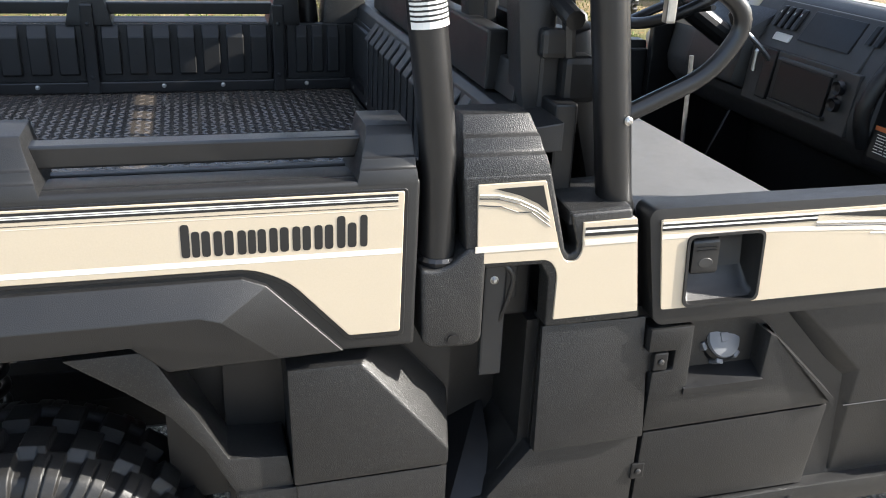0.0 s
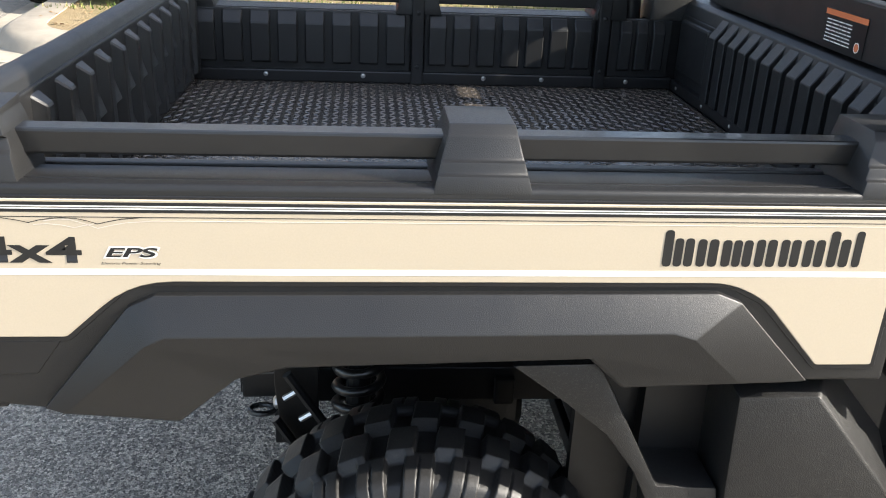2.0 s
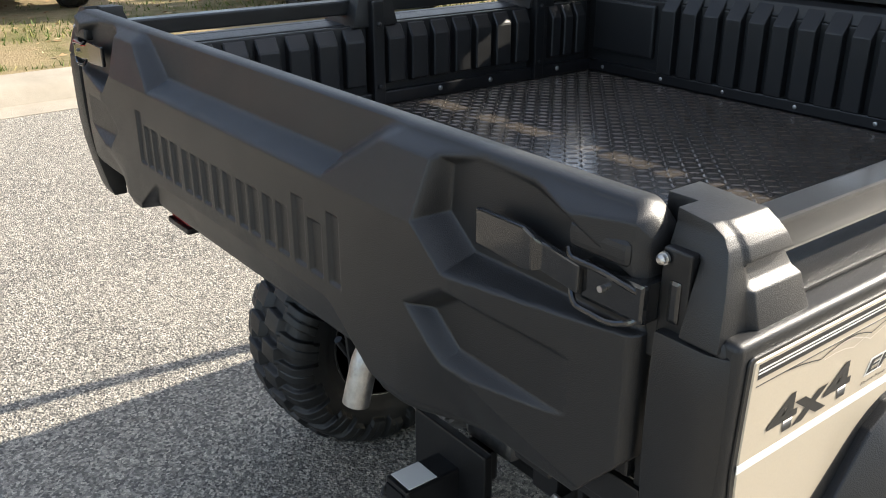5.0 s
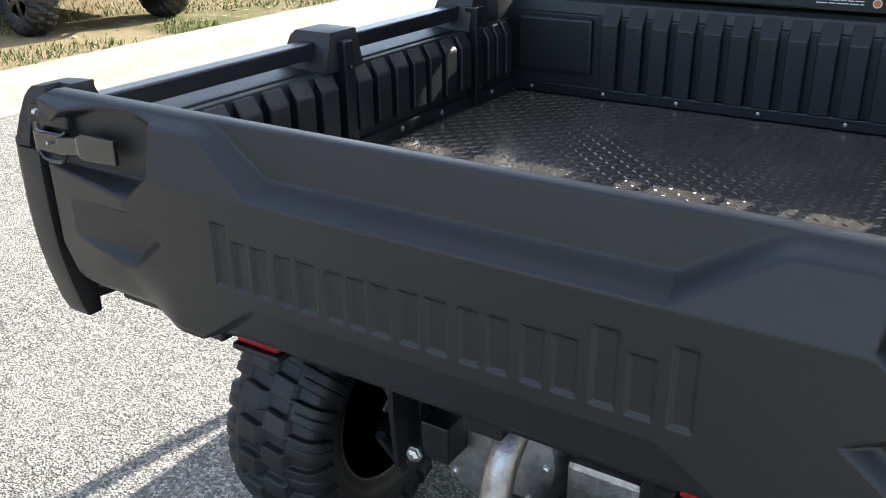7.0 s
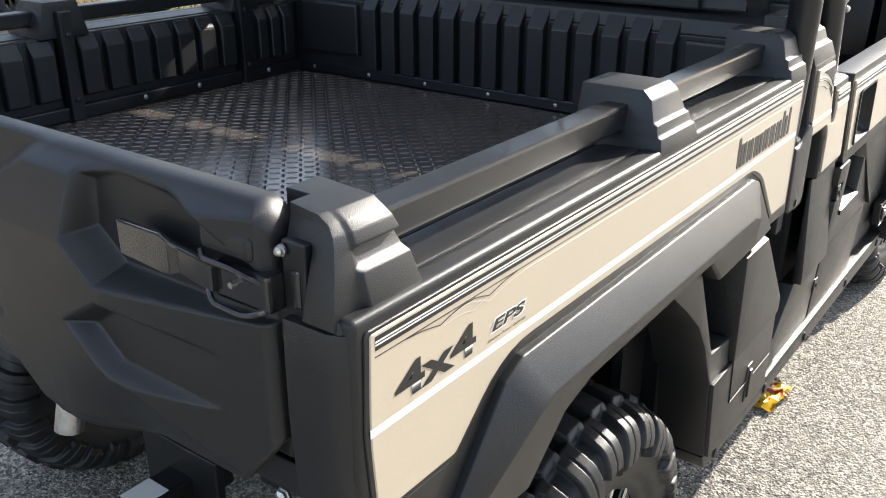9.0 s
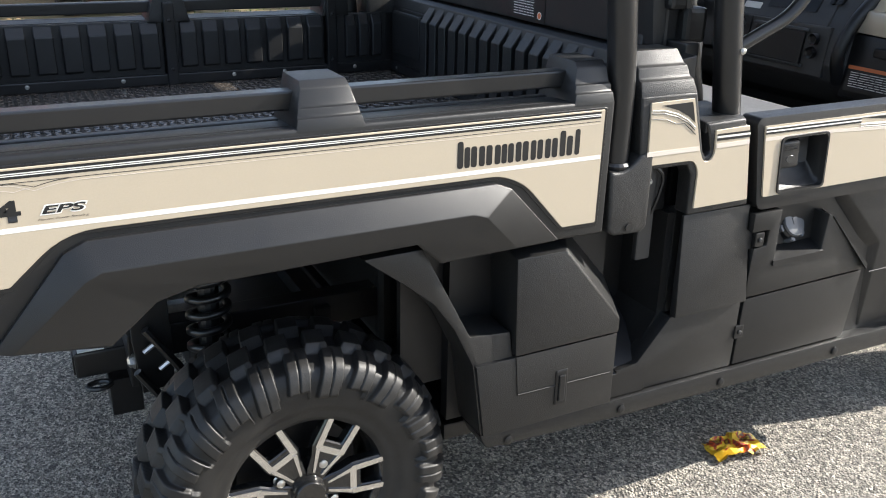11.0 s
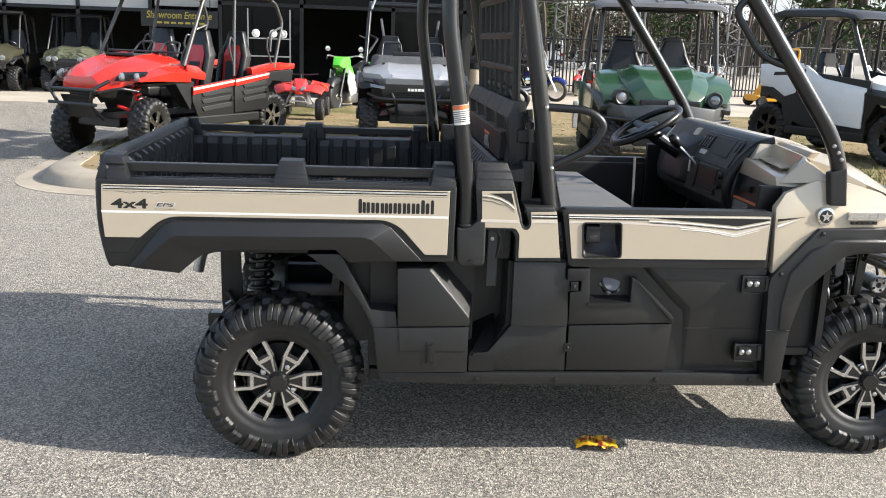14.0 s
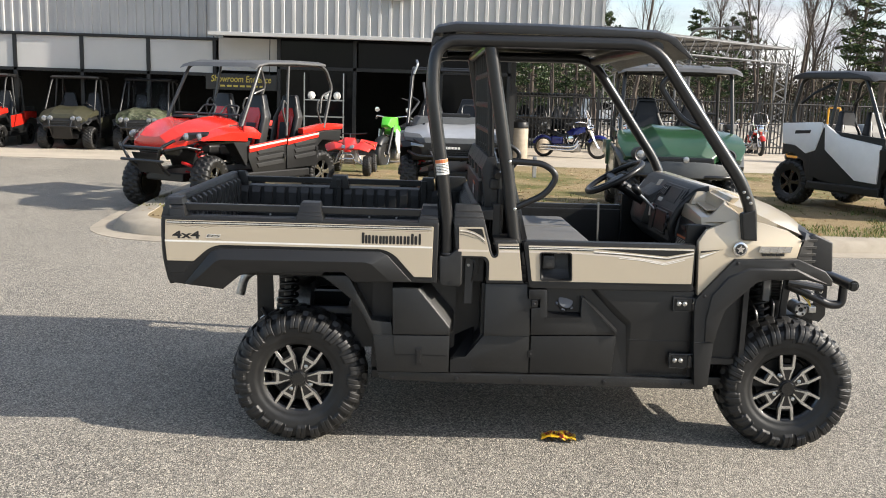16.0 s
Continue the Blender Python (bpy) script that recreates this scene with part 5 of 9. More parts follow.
stack = part("centre_console", on_dash(0.575, 1.03, 0.945, 1.10, 0.014), M_DASH, dash)
part("upper_fascia", on_dash(0.60, 1.03, 1.10, 1.222, 0.008), M_DASH, dash)
# pocket is a flat slab; its inner shade is put into the black
part("lower_pocket", on_dash(0.665, 0.880, 0.975, 1.078, 0.0155), M_CHASSIS, stack, "flat black slab in place of a pocket's shaded depth")
part("pocket_frame", on_dash(0.655, 0.890, 1.078, 1.088, 0.020), M_DASH, stack)
part("pocket_frame", on_dash(0.655, 0.890, 0.966, 0.976, 0.020), M_DASH, stack)
part("lever_gate", on_dash(0.905, 0.955, 0.965, 1.10, 0.020), M_CHASSIS, stack)
# black slab again, coloured for the shaded depth of the upper pocket
part("upper_pocket", on_dash(0.665, 0.875, 1.135, 1.212, 0.0095), M_CHASSIS, stack)
for z in (1.018, 1.060):
    part("socket", moved(lathe([(0.009, -0.010), (0.017, -0.014), (0.019, 0.0)], 20), Matrix.Translation((1.835 + (z - 1.0) * 0.16, 0.622, z)) @ Matrix.Rotation(-math.pi / 2, 4, "Z")), M_CHASSIS, stack)
for i in range(4):
    y = 0.900 + i * 0.030
    part("rocker_switch", on_dash(y, y + 0.020, 1.155, 1.210, 0.016), M_CHASSIS, stack)
    part("switch_mark", on_dash(y + 0.006, y + 0.014, 1.19, 1.200, 0.0165), M_WHITE, stack)
for i in range(2):
    y = 0.585 + i * 0.030
    part("blank_switch", on_dash(y, y + 0.022, 1.165, 1.212, 0.010), M_CHASSIS, stack)
part("dash_decal", on_dash(0.90, 0.975, 1.122, 1.142, 0.0095), M_WHITE, stack)
part("column_shroud", loft([[(1.80, 1.04, 0.98), (1.80, 1.32, 0.98), (1.84, 1.32, 1.14), (1.84, 1.04, 1.14)], [(1.88, 1.02, 0.95), (1.88, 1.34, 0.95), (1.93, 1.34, 1.20), (1.93, 1.02, 1.20)]], b=0.02), M_BLACK, dash, smooth=40)
part("gear_lever", tube([(1.86, 0.93, 1.06), (1.80, 0.945, 1.12), (1.765, 0.955, 1.15)], 0.007, 10, bend=0.03), M_STEEL, dash)
part("gear_knob", moved(lathe([(0.004, -0.045), (0.016, -0.035), (0.024, 0.0), (0.020, 0.024), (0.004, 0.034)], 20, axis="z"), Matrix.Translation((1.742, 0.955, 1.180)) @ Matrix.Rotation(radians(-38), 4, "Y")), M_SMOOTH, dash, smooth=60)
part("grab_bar", tube([(2.00, 0.46, 1.235), (1.945, 0.48, 1.222), (1.86, 0.50, 1.13), (1.825, 0.515, 1.02), (1.86, 0.52, 0.94)], 0.020, 12, bend=0.06), M_BLACK, dash, smooth=60)
glove = part("glove_box", loft([[(1.845, 0.16, 0.90), (1.845, 0.505, 0.90), (1.872, 0.505, 1.092), (1.872, 0.16, 1.092)], [(2.04, 0.10, 0.90), (2.04, 0.505, 0.90), (2.04, 0.505, 1.10), (2.04, 0.10, 1.10)]], b=0.010), M_SMOOTH, dash, "black glove box with orange safety sticker", smooth=40)
part("glove_latch", box(1.850, 1.875, 0.325, 0.405, 1.035, 1.062, 0.004), M_CHASSIS, glove)
warning_label(Matrix.Translation((1.8475, 0.488, 0.925)) @ TURN_BACK @ Matrix.Rotation(radians(-8), 4, "X"), 0.235, 0.078, glove)
# near and far cream trays with their open wells
for flip in (lambda b: b, far):
    shelf = part("cowl_tray", flip(loft([[(1.86, 0.10, 1.085), (1.87, 0.50, 1.095), (2.06, 0.50, 1.095), (2.06, 0.06, 1.085)], [(1.855, 0.12, 1.135), (1.885, 0.50, 1.165), (2.06, 0.50, 1.165), (2.06, 0.07, 1.14)]], b=0.010, seg=2)), M_CREAM, utv, "champagne moulded cowl tray beside the dash", smooth=40)
    part("well_wall", flip(loft([[(1.975, 0.20, 1.155), (1.975, 0.44, 1.165), (2.00, 0.44, 1.165), (2.00, 0.20, 1.155)], [(2.02, 0.17, 1.225), (2.02, 0.46, 1.240), (2.06, 0.46, 1.240), (2.06, 0.17, 1.225)]], b=0.006)), M_CREAM, shelf, smooth=30)
    part("well_lip", flip(loft([[(1.90, 0.43, 1.16), (2.06, 0.43, 1.16), (2.06, 0.50, 1.16), (1.90, 0.50, 1.16)], [(1.93, 0.45, 1.222), (2.06, 0.45, 1.240), (2.06, 0.50, 1.240), (1.94, 0.50, 1.225)]], b=0.006)), M_CREAM, shelf, smooth=30)
    part("well_floor", flip(loft([[(1.905, 0.19, 1.160), (1.925, 0.425, 1.172), (1.985, 0.425, 1.172), (1.985, 0.21, 1.160)], [(1.905, 0.19, 1.156), (1.925, 0.425, 1.166), (1.985, 0.425, 1.166), (1.985, 0.21, 1.156)]])), M_CREAM, shelf)
    part("cowl_facet", flip(loft([[(1.862, 0.105, 1.110), (1.96, 0.035, 1.125), (2.04, 0.035, 1.14), (1.95, 0.080, 1.205)], [(1.90, 0.19, 1.11), (1.99, 0.12, 1.12), (2.05, 0.12, 1.14), (1.98, 0.16, 1.215)]], b=0.004)), M_CREAM, shelf, smooth=20)
    part("grab_slot", flip(loft([[(1.875, 0.080, 1.074), (1.95, 0.030, 1.080), (1.96, 0.028, 1.100), (1.87, 0.085, 1.098)], [(1.90, 0.13, 1.074), (1.97, 0.09, 1.080), (1.98, 0.09, 1.100), (1.90, 0.13, 1.098)]], b=0.003)), M_CHASSIS, shelf)
part("dash_top", loft([[(x, y, z) for x, z in ((1.985, 1.225), (2.00, 1.248), (2.06, 1.245), (2.16, 1.212), (2.12, 1.15), (2.05, 1.15))] for y in (0.46, 2 * MID - 0.10)], b=0.010), M_CREAM, dash, smooth=40)
wheel_m = Matrix.Translation((1.660, 1.160, 1.228)) @ Matrix.Rotation(radians(-30), 4, "Y")
pts = [(0.176 * math.cos(2 * math.pi * i / 40), 0.176 * math.sin(2 * math.pi * i / 40), 0.0) for i in range(40)]
steer = part("steering_wheel", moved(tube(pts, 0.0165, 12, closed=True), wheel_m), M_SMOOTH, utv, "black three-spoke steering wheel", smooth=60)
part("wheel_hub", moved(lathe([(0.02, 0.0), (0.055, -0.006), (0.06, -0.03), (0.03, -0.06)], 24, axis="z"), wheel_m), M_SMOOTH, steer, smooth=50)
for a in (90, 180, 270):
    c, s_ = math.cos(radians(a)), math.sin(radians(a))
    part("spoke", moved(tube([(0.04 * c, 0.04 * s_, -0.018), (0.168 * c, 0.168 * s_, 0.0)], 0.012, 10, flat=1.9), wheel_m), M_SMOOTH, steer, smooth=60)
part("steering_column", tube([(1.675, 1.16, 1.20), (1.90, 1.16, 1.06)], 0.034, 14), M_CHASSIS, steer)
part("indicator_stalk", tube([(1.72, 1.13, 1.18), (1.70, 1.02, 1.20)], 0.008, 8), M_CHASSIS, steer)
part("key", tube([(1.852, 0.985, 1.10), (1.838, 0.985, 1.085), (1.836, 0.985, 1.03)], 0.006, 6), M_STEEL, dash)
part("seat_prop", tube([(1.50, 0.75, 0.86), (1.49, 0.75, 1.12)], 0.006, 8), M_STEEL, bench)

# ---- the utility vehicle: wheels and running gear ----
TYRES = {}


def tyre_mesh(R=0.328, rim=0.178, w=0.121, lugs=26, fine=42, cross=108):
    """One lugged off-road tyre about the y axis, as a single skin: shoulder lugs that reach down the sidewall, and staggered inner blocks. Shared by alike wheels."""
    key = (R, rim, w, lugs, fine, cross)
    if key in TYRES:
        return TYRES[key]
    k = R / 0.328
    half = [(0.0, R - 0.022 * k), (0.45 * w, R - 0.024 * k), (0.72 * w, R - 0.030 * k), (0.90 * w, R - 0.038 * k), (0.98 * w, R - 0.058 * k), (1.0 * w, R - 0.088 * k), (0.96 * w, rim + 0.030 * k), (0.88 * w, rim + 0.014 * k), (0.86 * w, rim), (0.78 * w, rim - 0.012 * k)]
    dense = [Vector(p) for p in half[:1]]
    for a, c in zip(half, half[1:]):
        dense += [Vector(a).lerp(Vector(c), (i + 1) / 12) for i in range(12)]
    for _ in range(10):
        dense = [dense[0]] + [(dense[i - 1] + dense[i] * 2 + dense[i + 1]) / 4 for i in range(1, len(dense) - 1)] + [dense[-1]]
    run = [0.0]
    for a, c in zip(dense, dense[1:]):
        run.append(run[-1] + (c - a).length)
    ys, rs = [p.x for p in dense], [p.y for p in dense]
    n = cross // 2
    q = np.linspace(0, run[-1], n + 1)
    py, pr = np.interp(q, run, ys), np.interp(q, run, rs)
    ty, tr = np.gradient(py), np.gradient(pr)
    ln = np.hypot(ty, tr)
    ny, nr = -tr / ln, ty / ln
    q_end = float(np.interp(-(R - 0.094 * k), [-r for r in rs], run))
    q_sh = float(np.interp(0.86 * w, ys, run))
    m = lugs * fine
    ang = np.arange(m) * 2 * math.pi / m
    step = 2 * math.pi / lugs
    A, Q = np.meshgrid(ang, q, indexing="ij")
    RR = np.tile(pr, (m, 1))
    clip = lambda v: np.clip(v, 0, 1)
    edge = 0.0030 * k
    columns = []
    for side in (-1, 1):
        stag = 0.0 if side < 0 else 0.5
        swirl = 0.55 * step * clip((q_sh - Q) / q_sh)
        dist = lambda off: np.abs(((A - swirl * side - (off + stag) * step + step / 2) % step) - step / 2) * RR
        width = step * R * (0.335 - 0.055 * clip((Q - q_sh) / (q_end - q_sh)))
        d = dist(0.0)
        short = np.floor((A - stag * step + step / 2) / step) % 2
        reach = q_end - 0.016 * k * short
        high = (0.022 - 0.0085 * clip((Q - q_sh * 0.9) / (q_end - q_sh * 0.9))) * k
        shoulder = high * clip((width - d) / edge + 0.5) * clip((Q - 0.47 * w) / edge) * clip((reach - Q) / edge)
        shoulder -= 0.006 * k * clip(1.4 - d / (0.0013 * k)) * clip((Q - 0.60 * w) / edge) * clip((q_sh * 1.05 - Q) / edge) * (shoulder > 0.01 * k)
        d2 = dist(0.42)
        inner = 0.021 * k * clip((step * R * 0.27 - d2) / edge + 0.5) * clip((0.56 * w - Q) / edge) * clip((Q - 0.05 * w) / edge + 0.2)
        low = 0.0015 * k * clip((q_end * 0.985 - Q) / edge) * clip((Q - q_sh) / edge)
        H = np.maximum(np.maximum(shoulder, inner), low)
        rr, yy = RR + H * np.tile(nr, (m, 1)), side * (np.tile(py, (m, 1)) + H * np.tile(ny, (m, 1)))
        columns.append((rr, yy))
    rr = np.concatenate([columns[0][0][:, :0:-1], columns[1][0]], axis=1)
    yy = np.concatenate([columns[0][1][:, :0:-1], columns[1][1]], axis=1)
    c = rr.shape[1]
    verts = np.stack([rr * np.cos(ang)[:, None], yy, rr * np.sin(ang)[:, None]], axis=2).reshape(-1, 3)
    i, j = np.meshgrid(np.arange(m), np.arange(c - 1), indexing="ij")
    a, b = i * c + j, ((i + 1) % m) * c + j
    faces = np.stack([a, a + 1, b + 1, b], axis=2).reshape(-1, 4)
    me = bpy.data.meshes.new("tyre")
    me.from_pydata(verts.tolist(), [], faces.tolist())
    me.polygons.foreach_set("use_smooth", [True] * len(faces))
    me.materials.append(M_RUBBER)
    TYRES[key] = me
    return me


def put_tyre(mesh, m, hub):
    ob = new("tyre", mesh)
    ob.parent = hub
    ob.matrix_basis = m
    return tagged(ob, "black lugged off-road tyre")


def rim_mesh(R=0.180, w=0.10):
    return lathe([(R - 0.012, w), (R - 0.03, w * 0.4), (R - 0.03, -w * 0.55), (R - 0.016, -w * 0.86), (R - 0.004, -w * 0.92), (R + 0.002, -w * 0.88), (R + 0.002, w)], 48)


def spoke_body(R):
    """Black casting of one forked spoke, in x (out) and z (across)."""
    s = R / 0.18
    return prism([(0.02 * s, -0.018 * s), (0.075 * s, -0.030 * s), (0.098 * s, -0.040 * s), (0.168 * s, -0.042 * s), (0.168 * s, -0.024 * s), (0.118 * s, -0.020 * s), (0.118 * s, 0.020 * s), (0.168 * s, 0.024 * s), (0.168 * s, 0.042 * s), (0.098 * s, 0.040 * s), (0.075 * s, 0.030 * s), (0.02 * s, 0.018 * s)], -0.016, 0.012, 0.003, 1)


def spoke_faces(R):
    s = R / 0.18
    polys = [[(0.092 * s, -0.028 * s), (0.106 * s, -0.034 * s), (0.106 * s, 0.034 * s), (0.092 * s, 0.028 * s)]]
    for k in (1, -1):
        polys.append([(0.098 * s, k * 0.021 * s), (0.172 * s, k * 0.027 * s), (0.174 * s, k * 0.039 * s), (0.096 * s, k * 0.034 * s)])
        polys.append([(0.044 * s, k * 0.007 * s), (0.096 * s, k * 0.022 * s), (0.094 * s, k * 0.031 * s), (0.043 * s, k * 0.012 * s)])
    bm = None
    for i, p in enumerate(polys):
        bm = prism(p, -0.0185 - 0.0002 * i, -0.014, 0.0, bm=bm)
    return bm


def wheel_unit(name, parent, m, tyre, dirty=False, R=0.18, face_mat=None):
    """A wheel under a vehicle: hub with tyre, rim, spokes. m: its place, the outer side towards -y."""
    hub = part(name, moved(lathe([(0.030, -0.052), (0.034, -0.046), (0.040, -0.02), (0.055, 0.0), (0.06, 0.06)], 28), m @ Matrix.Translation((0, -0.062, 0))), M_RIMBLACK, parent, smooth=50)
    put_tyre(tyre, m, hub)
    part("rim", moved(rim_mesh(R), m), M_RIMBLACK, hub, smooth=40)
    part("rim_lip", moved(lathe([(R - 0.014, 0.098), (R - 0.004, 0.101), (R - 0.004, 0.094), (R - 0.014, 0.094)], 48), m), M_STEEL, hub)
    part("brake_drum", moved(lathe([(0.13, -0.02), (0.14, 0.0), (0.14, 0.05), (0.05, 0.08)], 28), m), M_CHASSIS, hub)
    for i in range(6):
        a = m @ Matrix.Translation((0, -0.078, 0)) @ Matrix.Rotation(radians(60 * i), 4, "Y")
        part("spoke", moved(spoke_body(R), a), M_RIMBLACK, hub)
        part("spoke_face", moved(spoke_faces(R), a), face_mat or M_ALU, hub, "bright machined spoke face")
    for i in range(4):
        a = m @ Matrix.Rotation(radians(90 * i + 32), 4, "Y") @ Matrix.Translation((0.066, -0.088, 0))
        part("wheel_nut", moved(lathe([(0.004, -0.010), (0.0095, -0.008), (0.0095, 0.004), (0.013, 0.006)], 8), a), M_STEEL, hub)
    return hub


WX_R, WX_F, WZ = -0.044, 2.337, 0.312
for x, steer_deg in ((WX_R, 0), (WX_F, -4)):
    for near in (True, False):
        out = 0.150 if x < 0 else 0.165
        y = out if near else 2 * MID - out
        m = Matrix.Translation((x, y, WZ)) @ Matrix.Rotation(radians(steer_deg), 4, "Z") @ Matrix.Rotation(radians(0 if near else 180), 4, "Z") @ Matrix.Rotation(radians(0 if x < 0 else 27), 4, "Y")
        wheel_unit("wheel", utv, m, tyre_mesh())

# frame, axles, dampers, hitch
chassis = part("chassis", box(-0.30, 2.45, 0.52, 0.58, 0.44, 0.52, 0.004), M_CHASSIS, utv)
part("chassis_rail", box(-0.30, 2.45, 2 * MID - 0.58, 2 * MID - 0.52, 0.44, 0.52, 0.004), M_CHASSIS, chassis)
for x in (0.15, 0.5, 2.05, 2.42):
    part("cross_member", box(x - 0.02, x + 0.02, 0.50, 2 * MID - 0.50, 0.44, 0.50, 0.004), M_CHASSIS, chassis)
part("under_tray", box(0.30, 2.30, 0.12, 2 * MID - 0.12, 0.30, 0.34, 0.004), M_CHASSIS, chassis)
for y in (0.45, 2 * MID - 0.45):
    part("bed_upright", box(0.60, 0.65, y - 0.03, y + 0.03, 0.50, 0.85, 0.004), M_CHASSIS, chassis)
for y in (0.46, 2 * MID - 0.46):
    inner = 1 if y < MID else -1
    part("frame_plate", prism([(-0.315, 0.84), (-0.235, 0.84), (-0.226, 0.54), (-0.228, 0.40), (-0.300, 0.39), (-0.312, 0.52)], y - 0.006, y + 0.006, 0.002), M_CHASSIS, chassis)
    part("plate_bolt", moved(bolt_head(0.014, 0.012, 6), Matrix.Translation((-0.31, y + 0.05 * inner, 0.447)) @ Matrix.Rotation(-math.pi / 2, 4, "Z")), M_STEEL, chassis)
    for a, c in (((-0.285, 0.560), (-0.180, 0.390)), ((-0.310, 0.460), (-0.235, 0.335))):
        part("plate_link", tube([(a[0], y - 0.03 * inner, a[1]), (c[0], y - 0.03 * inner, c[1])], 0.010, 8), M_TUBE, chassis)
    for k in range(3):
        part("link_rung", tube([(-0.292 + 0.030 * k, y - 0.03 * inner, 0.505 - 0.048 * k), (-0.262 + 0.030 * k, y - 0.03 * inner, 0.525 - 0.048 * k)], 0.006, 6), M_STEEL, chassis)
    for x0, xt in ((-0.155, -0.135), (WX_F - 0.02, 2.28)):
        a, c = Vector((x0, y - 0.055 * inner, 0.40)), Vector((xt, y - 0.03 * inner, 0.83))
        d = part("damper", tube([a, c], 0.024, 12), M_CHASSIS, utv, "black coil-over shock absorber")
        part("damper_eye", moved(lathe([(0.03, -0.025), (0.03, 0.025)], 14), Matrix.Translation(a)), M_CHASSIS, d)
        ax = (c - a).normalized()
        u = ax.cross(Vector((0, 1, 0))).normalized()
        v = ax.cross(u)
        coil = [a.lerp(c, 0.16 + 0.78 * i / 126) + (u * math.cos(2 * math.pi * i / 14) + v * math.sin(2 * math.pi * i / 14)) * 0.043 for i in range(127)]
        part("coil_spring", tube(coil, 0.0095, 8), M_TUBE, d, smooth=60)
    for x0 in (WX_R, WX_F):
        out = 0.22 if y < MID else 2 * MID - 0.22
        for dx in (0.11, -0.11):
            part("control_arm", tube([(x0 + dx, y + 0.10 * inner, 0.36), (x0 + dx * 0.2, out, 0.27)], 0.018, 10), M_CHASSIS, utv)
        part("half_shaft", tube([(x0, MID, 0.36), (x0, out, 0.315)], 0.016, 10), M_STEEL, utv)
        part("shaft_boot", moved(lathe([(0.028, -0.06), (0.05, -0.045), (0.034, -0.03), (0.052, -0.015), (0.036, 0.0), (0.055, 0.015), (0.038, 0.03), (0.056, 0.045), (0.04, 0.06)], 18), Matrix.Translation((x0, y - 0.12 * inner, 0.325))), M_CHASSIS, utv)
        part("hub_carrier", box(x0 - 0.05, x0 + 0.05, out - 0.03, out + 0.03, 0.22, 0.42, 0.012), M_CHASSIS, utv)
part("gear_case", box(-0.16, 0.22, 0.62, 1.0, 0.28, 0.46, 0.04, 3), M_CHASSIS, utv)
part("engine", box(0.30, 0.85, 0.50, 1.15, 0.36, 0.78, 0.03, 3), M_CHASSIS, utv)
n = Nodes("cast_alloy", 0.42, 1.0, 0.5)
n.colour(n.ramp(n.noise(40, 4), [(0.3, (0.30, 0.29, 0.28)), (0.7, (0.52, 0.51, 0.49))]))
n.bump(n.noise(180, 3), 0.001)
M_CAST = n.m
eng = part("crank_case", moved(lathe([(0.05, -0.06), (0.13, -0.05), (0.155, 0.0), (0.14, 0.08)], 28), Matrix.Translation((-0.17, 1.00, 0.45)) @ Matrix.Rotation(-math.pi / 2, 4, "Z")), M_CAST, utv, "cast alloy engine cover", smooth=40)
for i in range(8):
    a = 2 * math.pi * i / 8
    part("case_bolt", moved(bolt_head(0.007, 0.006), Matrix.Translation((-0.225, 1.00 + 0.115 * math.cos(a), 0.45 + 0.115 * math.sin(a))) @ Matrix.Rotation(-math.pi / 2, 4, "Z")), M_STEEL, eng)
part("carburettor", box(-0.24, -0.10, 0.70, 0.84, 0.38, 0.50, 0.015), M_CAST, eng)
part("fuel_line", tube([(-0.13, 0.88, 0.46), (-0.16, 0.80, 0.42), (-0.13, 0.72, 0.40)], 0.010, 8, bend=0.04), M_CHASSIS, eng)
part("exhaust_pipe", tube([(-0.15, 0.86, 0.66), (-0.38, 0.85, 0.685), (-0.455, 0.85, 0.64), (-0.480, 0.855, 0.535)], 0.025, 16, bend=0.07), M_CAST, utv, "dull steel exhaust tail pipe", smooth=60)
part("muffler", moved(lathe([(0.05, -0.26), (0.085, -0.24), (0.085, 0.24), (0.05, 0.26)], 24), Matrix.Translation((-0.12, 0.98, 0.70))), M_CHASSIS, utv)
hitch = part("tow_hitch", box(-0.425, -0.20, MID - 0.035, MID + 0.035, 0.285, 0.355, 0.006), M_TUBE, utv, "black square tow hitch receiver")
part("hitch_mouth", box(-0.429, -0.38, MID - 0.026, MID + 0.026, 0.294, 0.346, 0.0), M_CHASSIS, hitch)
part("hitch_label", box(-0.415, -0.35, MID - 0.03, MID + 0.03, 0.355, 0.3565), M_WHITE, hitch)
for k in (-1, 1):
    part("chain_loop", moved(tube([(0.030 * math.cos(2 * math.pi * i / 16), 0.020 * math.sin(2 * math.pi * i / 16), 0) for i in range(16)], 0.007, 8, closed=True), Matrix.Translation((-0.375, MID + 0.07 * k, 0.275))), M_TUBE, hitch)
part("hitch_plate", box(-0.30, -0.28, MID - 0.11, MID + 0.11, 0.27, 0.42, 0.004), M_CHASSIS, hitch)
part("drop_bracket", prism([(-0.35, 0.27), (-0.27, 0.27), (-0.27, 0.165), (-0.35, 0.165)], MID - 0.05, MID + 0.05, 0.004), M_CHASSIS, hitch)
M_REFLECT = plain("red_reflector", (0.30, 0.01, 0.015), 0.15, vary=0.05)
for y in (MID - 0.37, MID + 0.29):
    part("tail_reflector", box(-0.655, -0.60, y, y + 0.08, 0.838, 0.862, 0.006), M_REFLECT, utv, "small red tail reflector")
    part("reflector_tray", box(-0.66, -0.58, y - 0.005, y + 0.085, 0.826, 0.837, 0.004), M_CHASSIS, utv)
part("bed_underside", box(-0.60, 0.74, 0.12, 2 * MID - 0.12, 0.80, 0.846, 0.004), M_CHASSIS, utv)
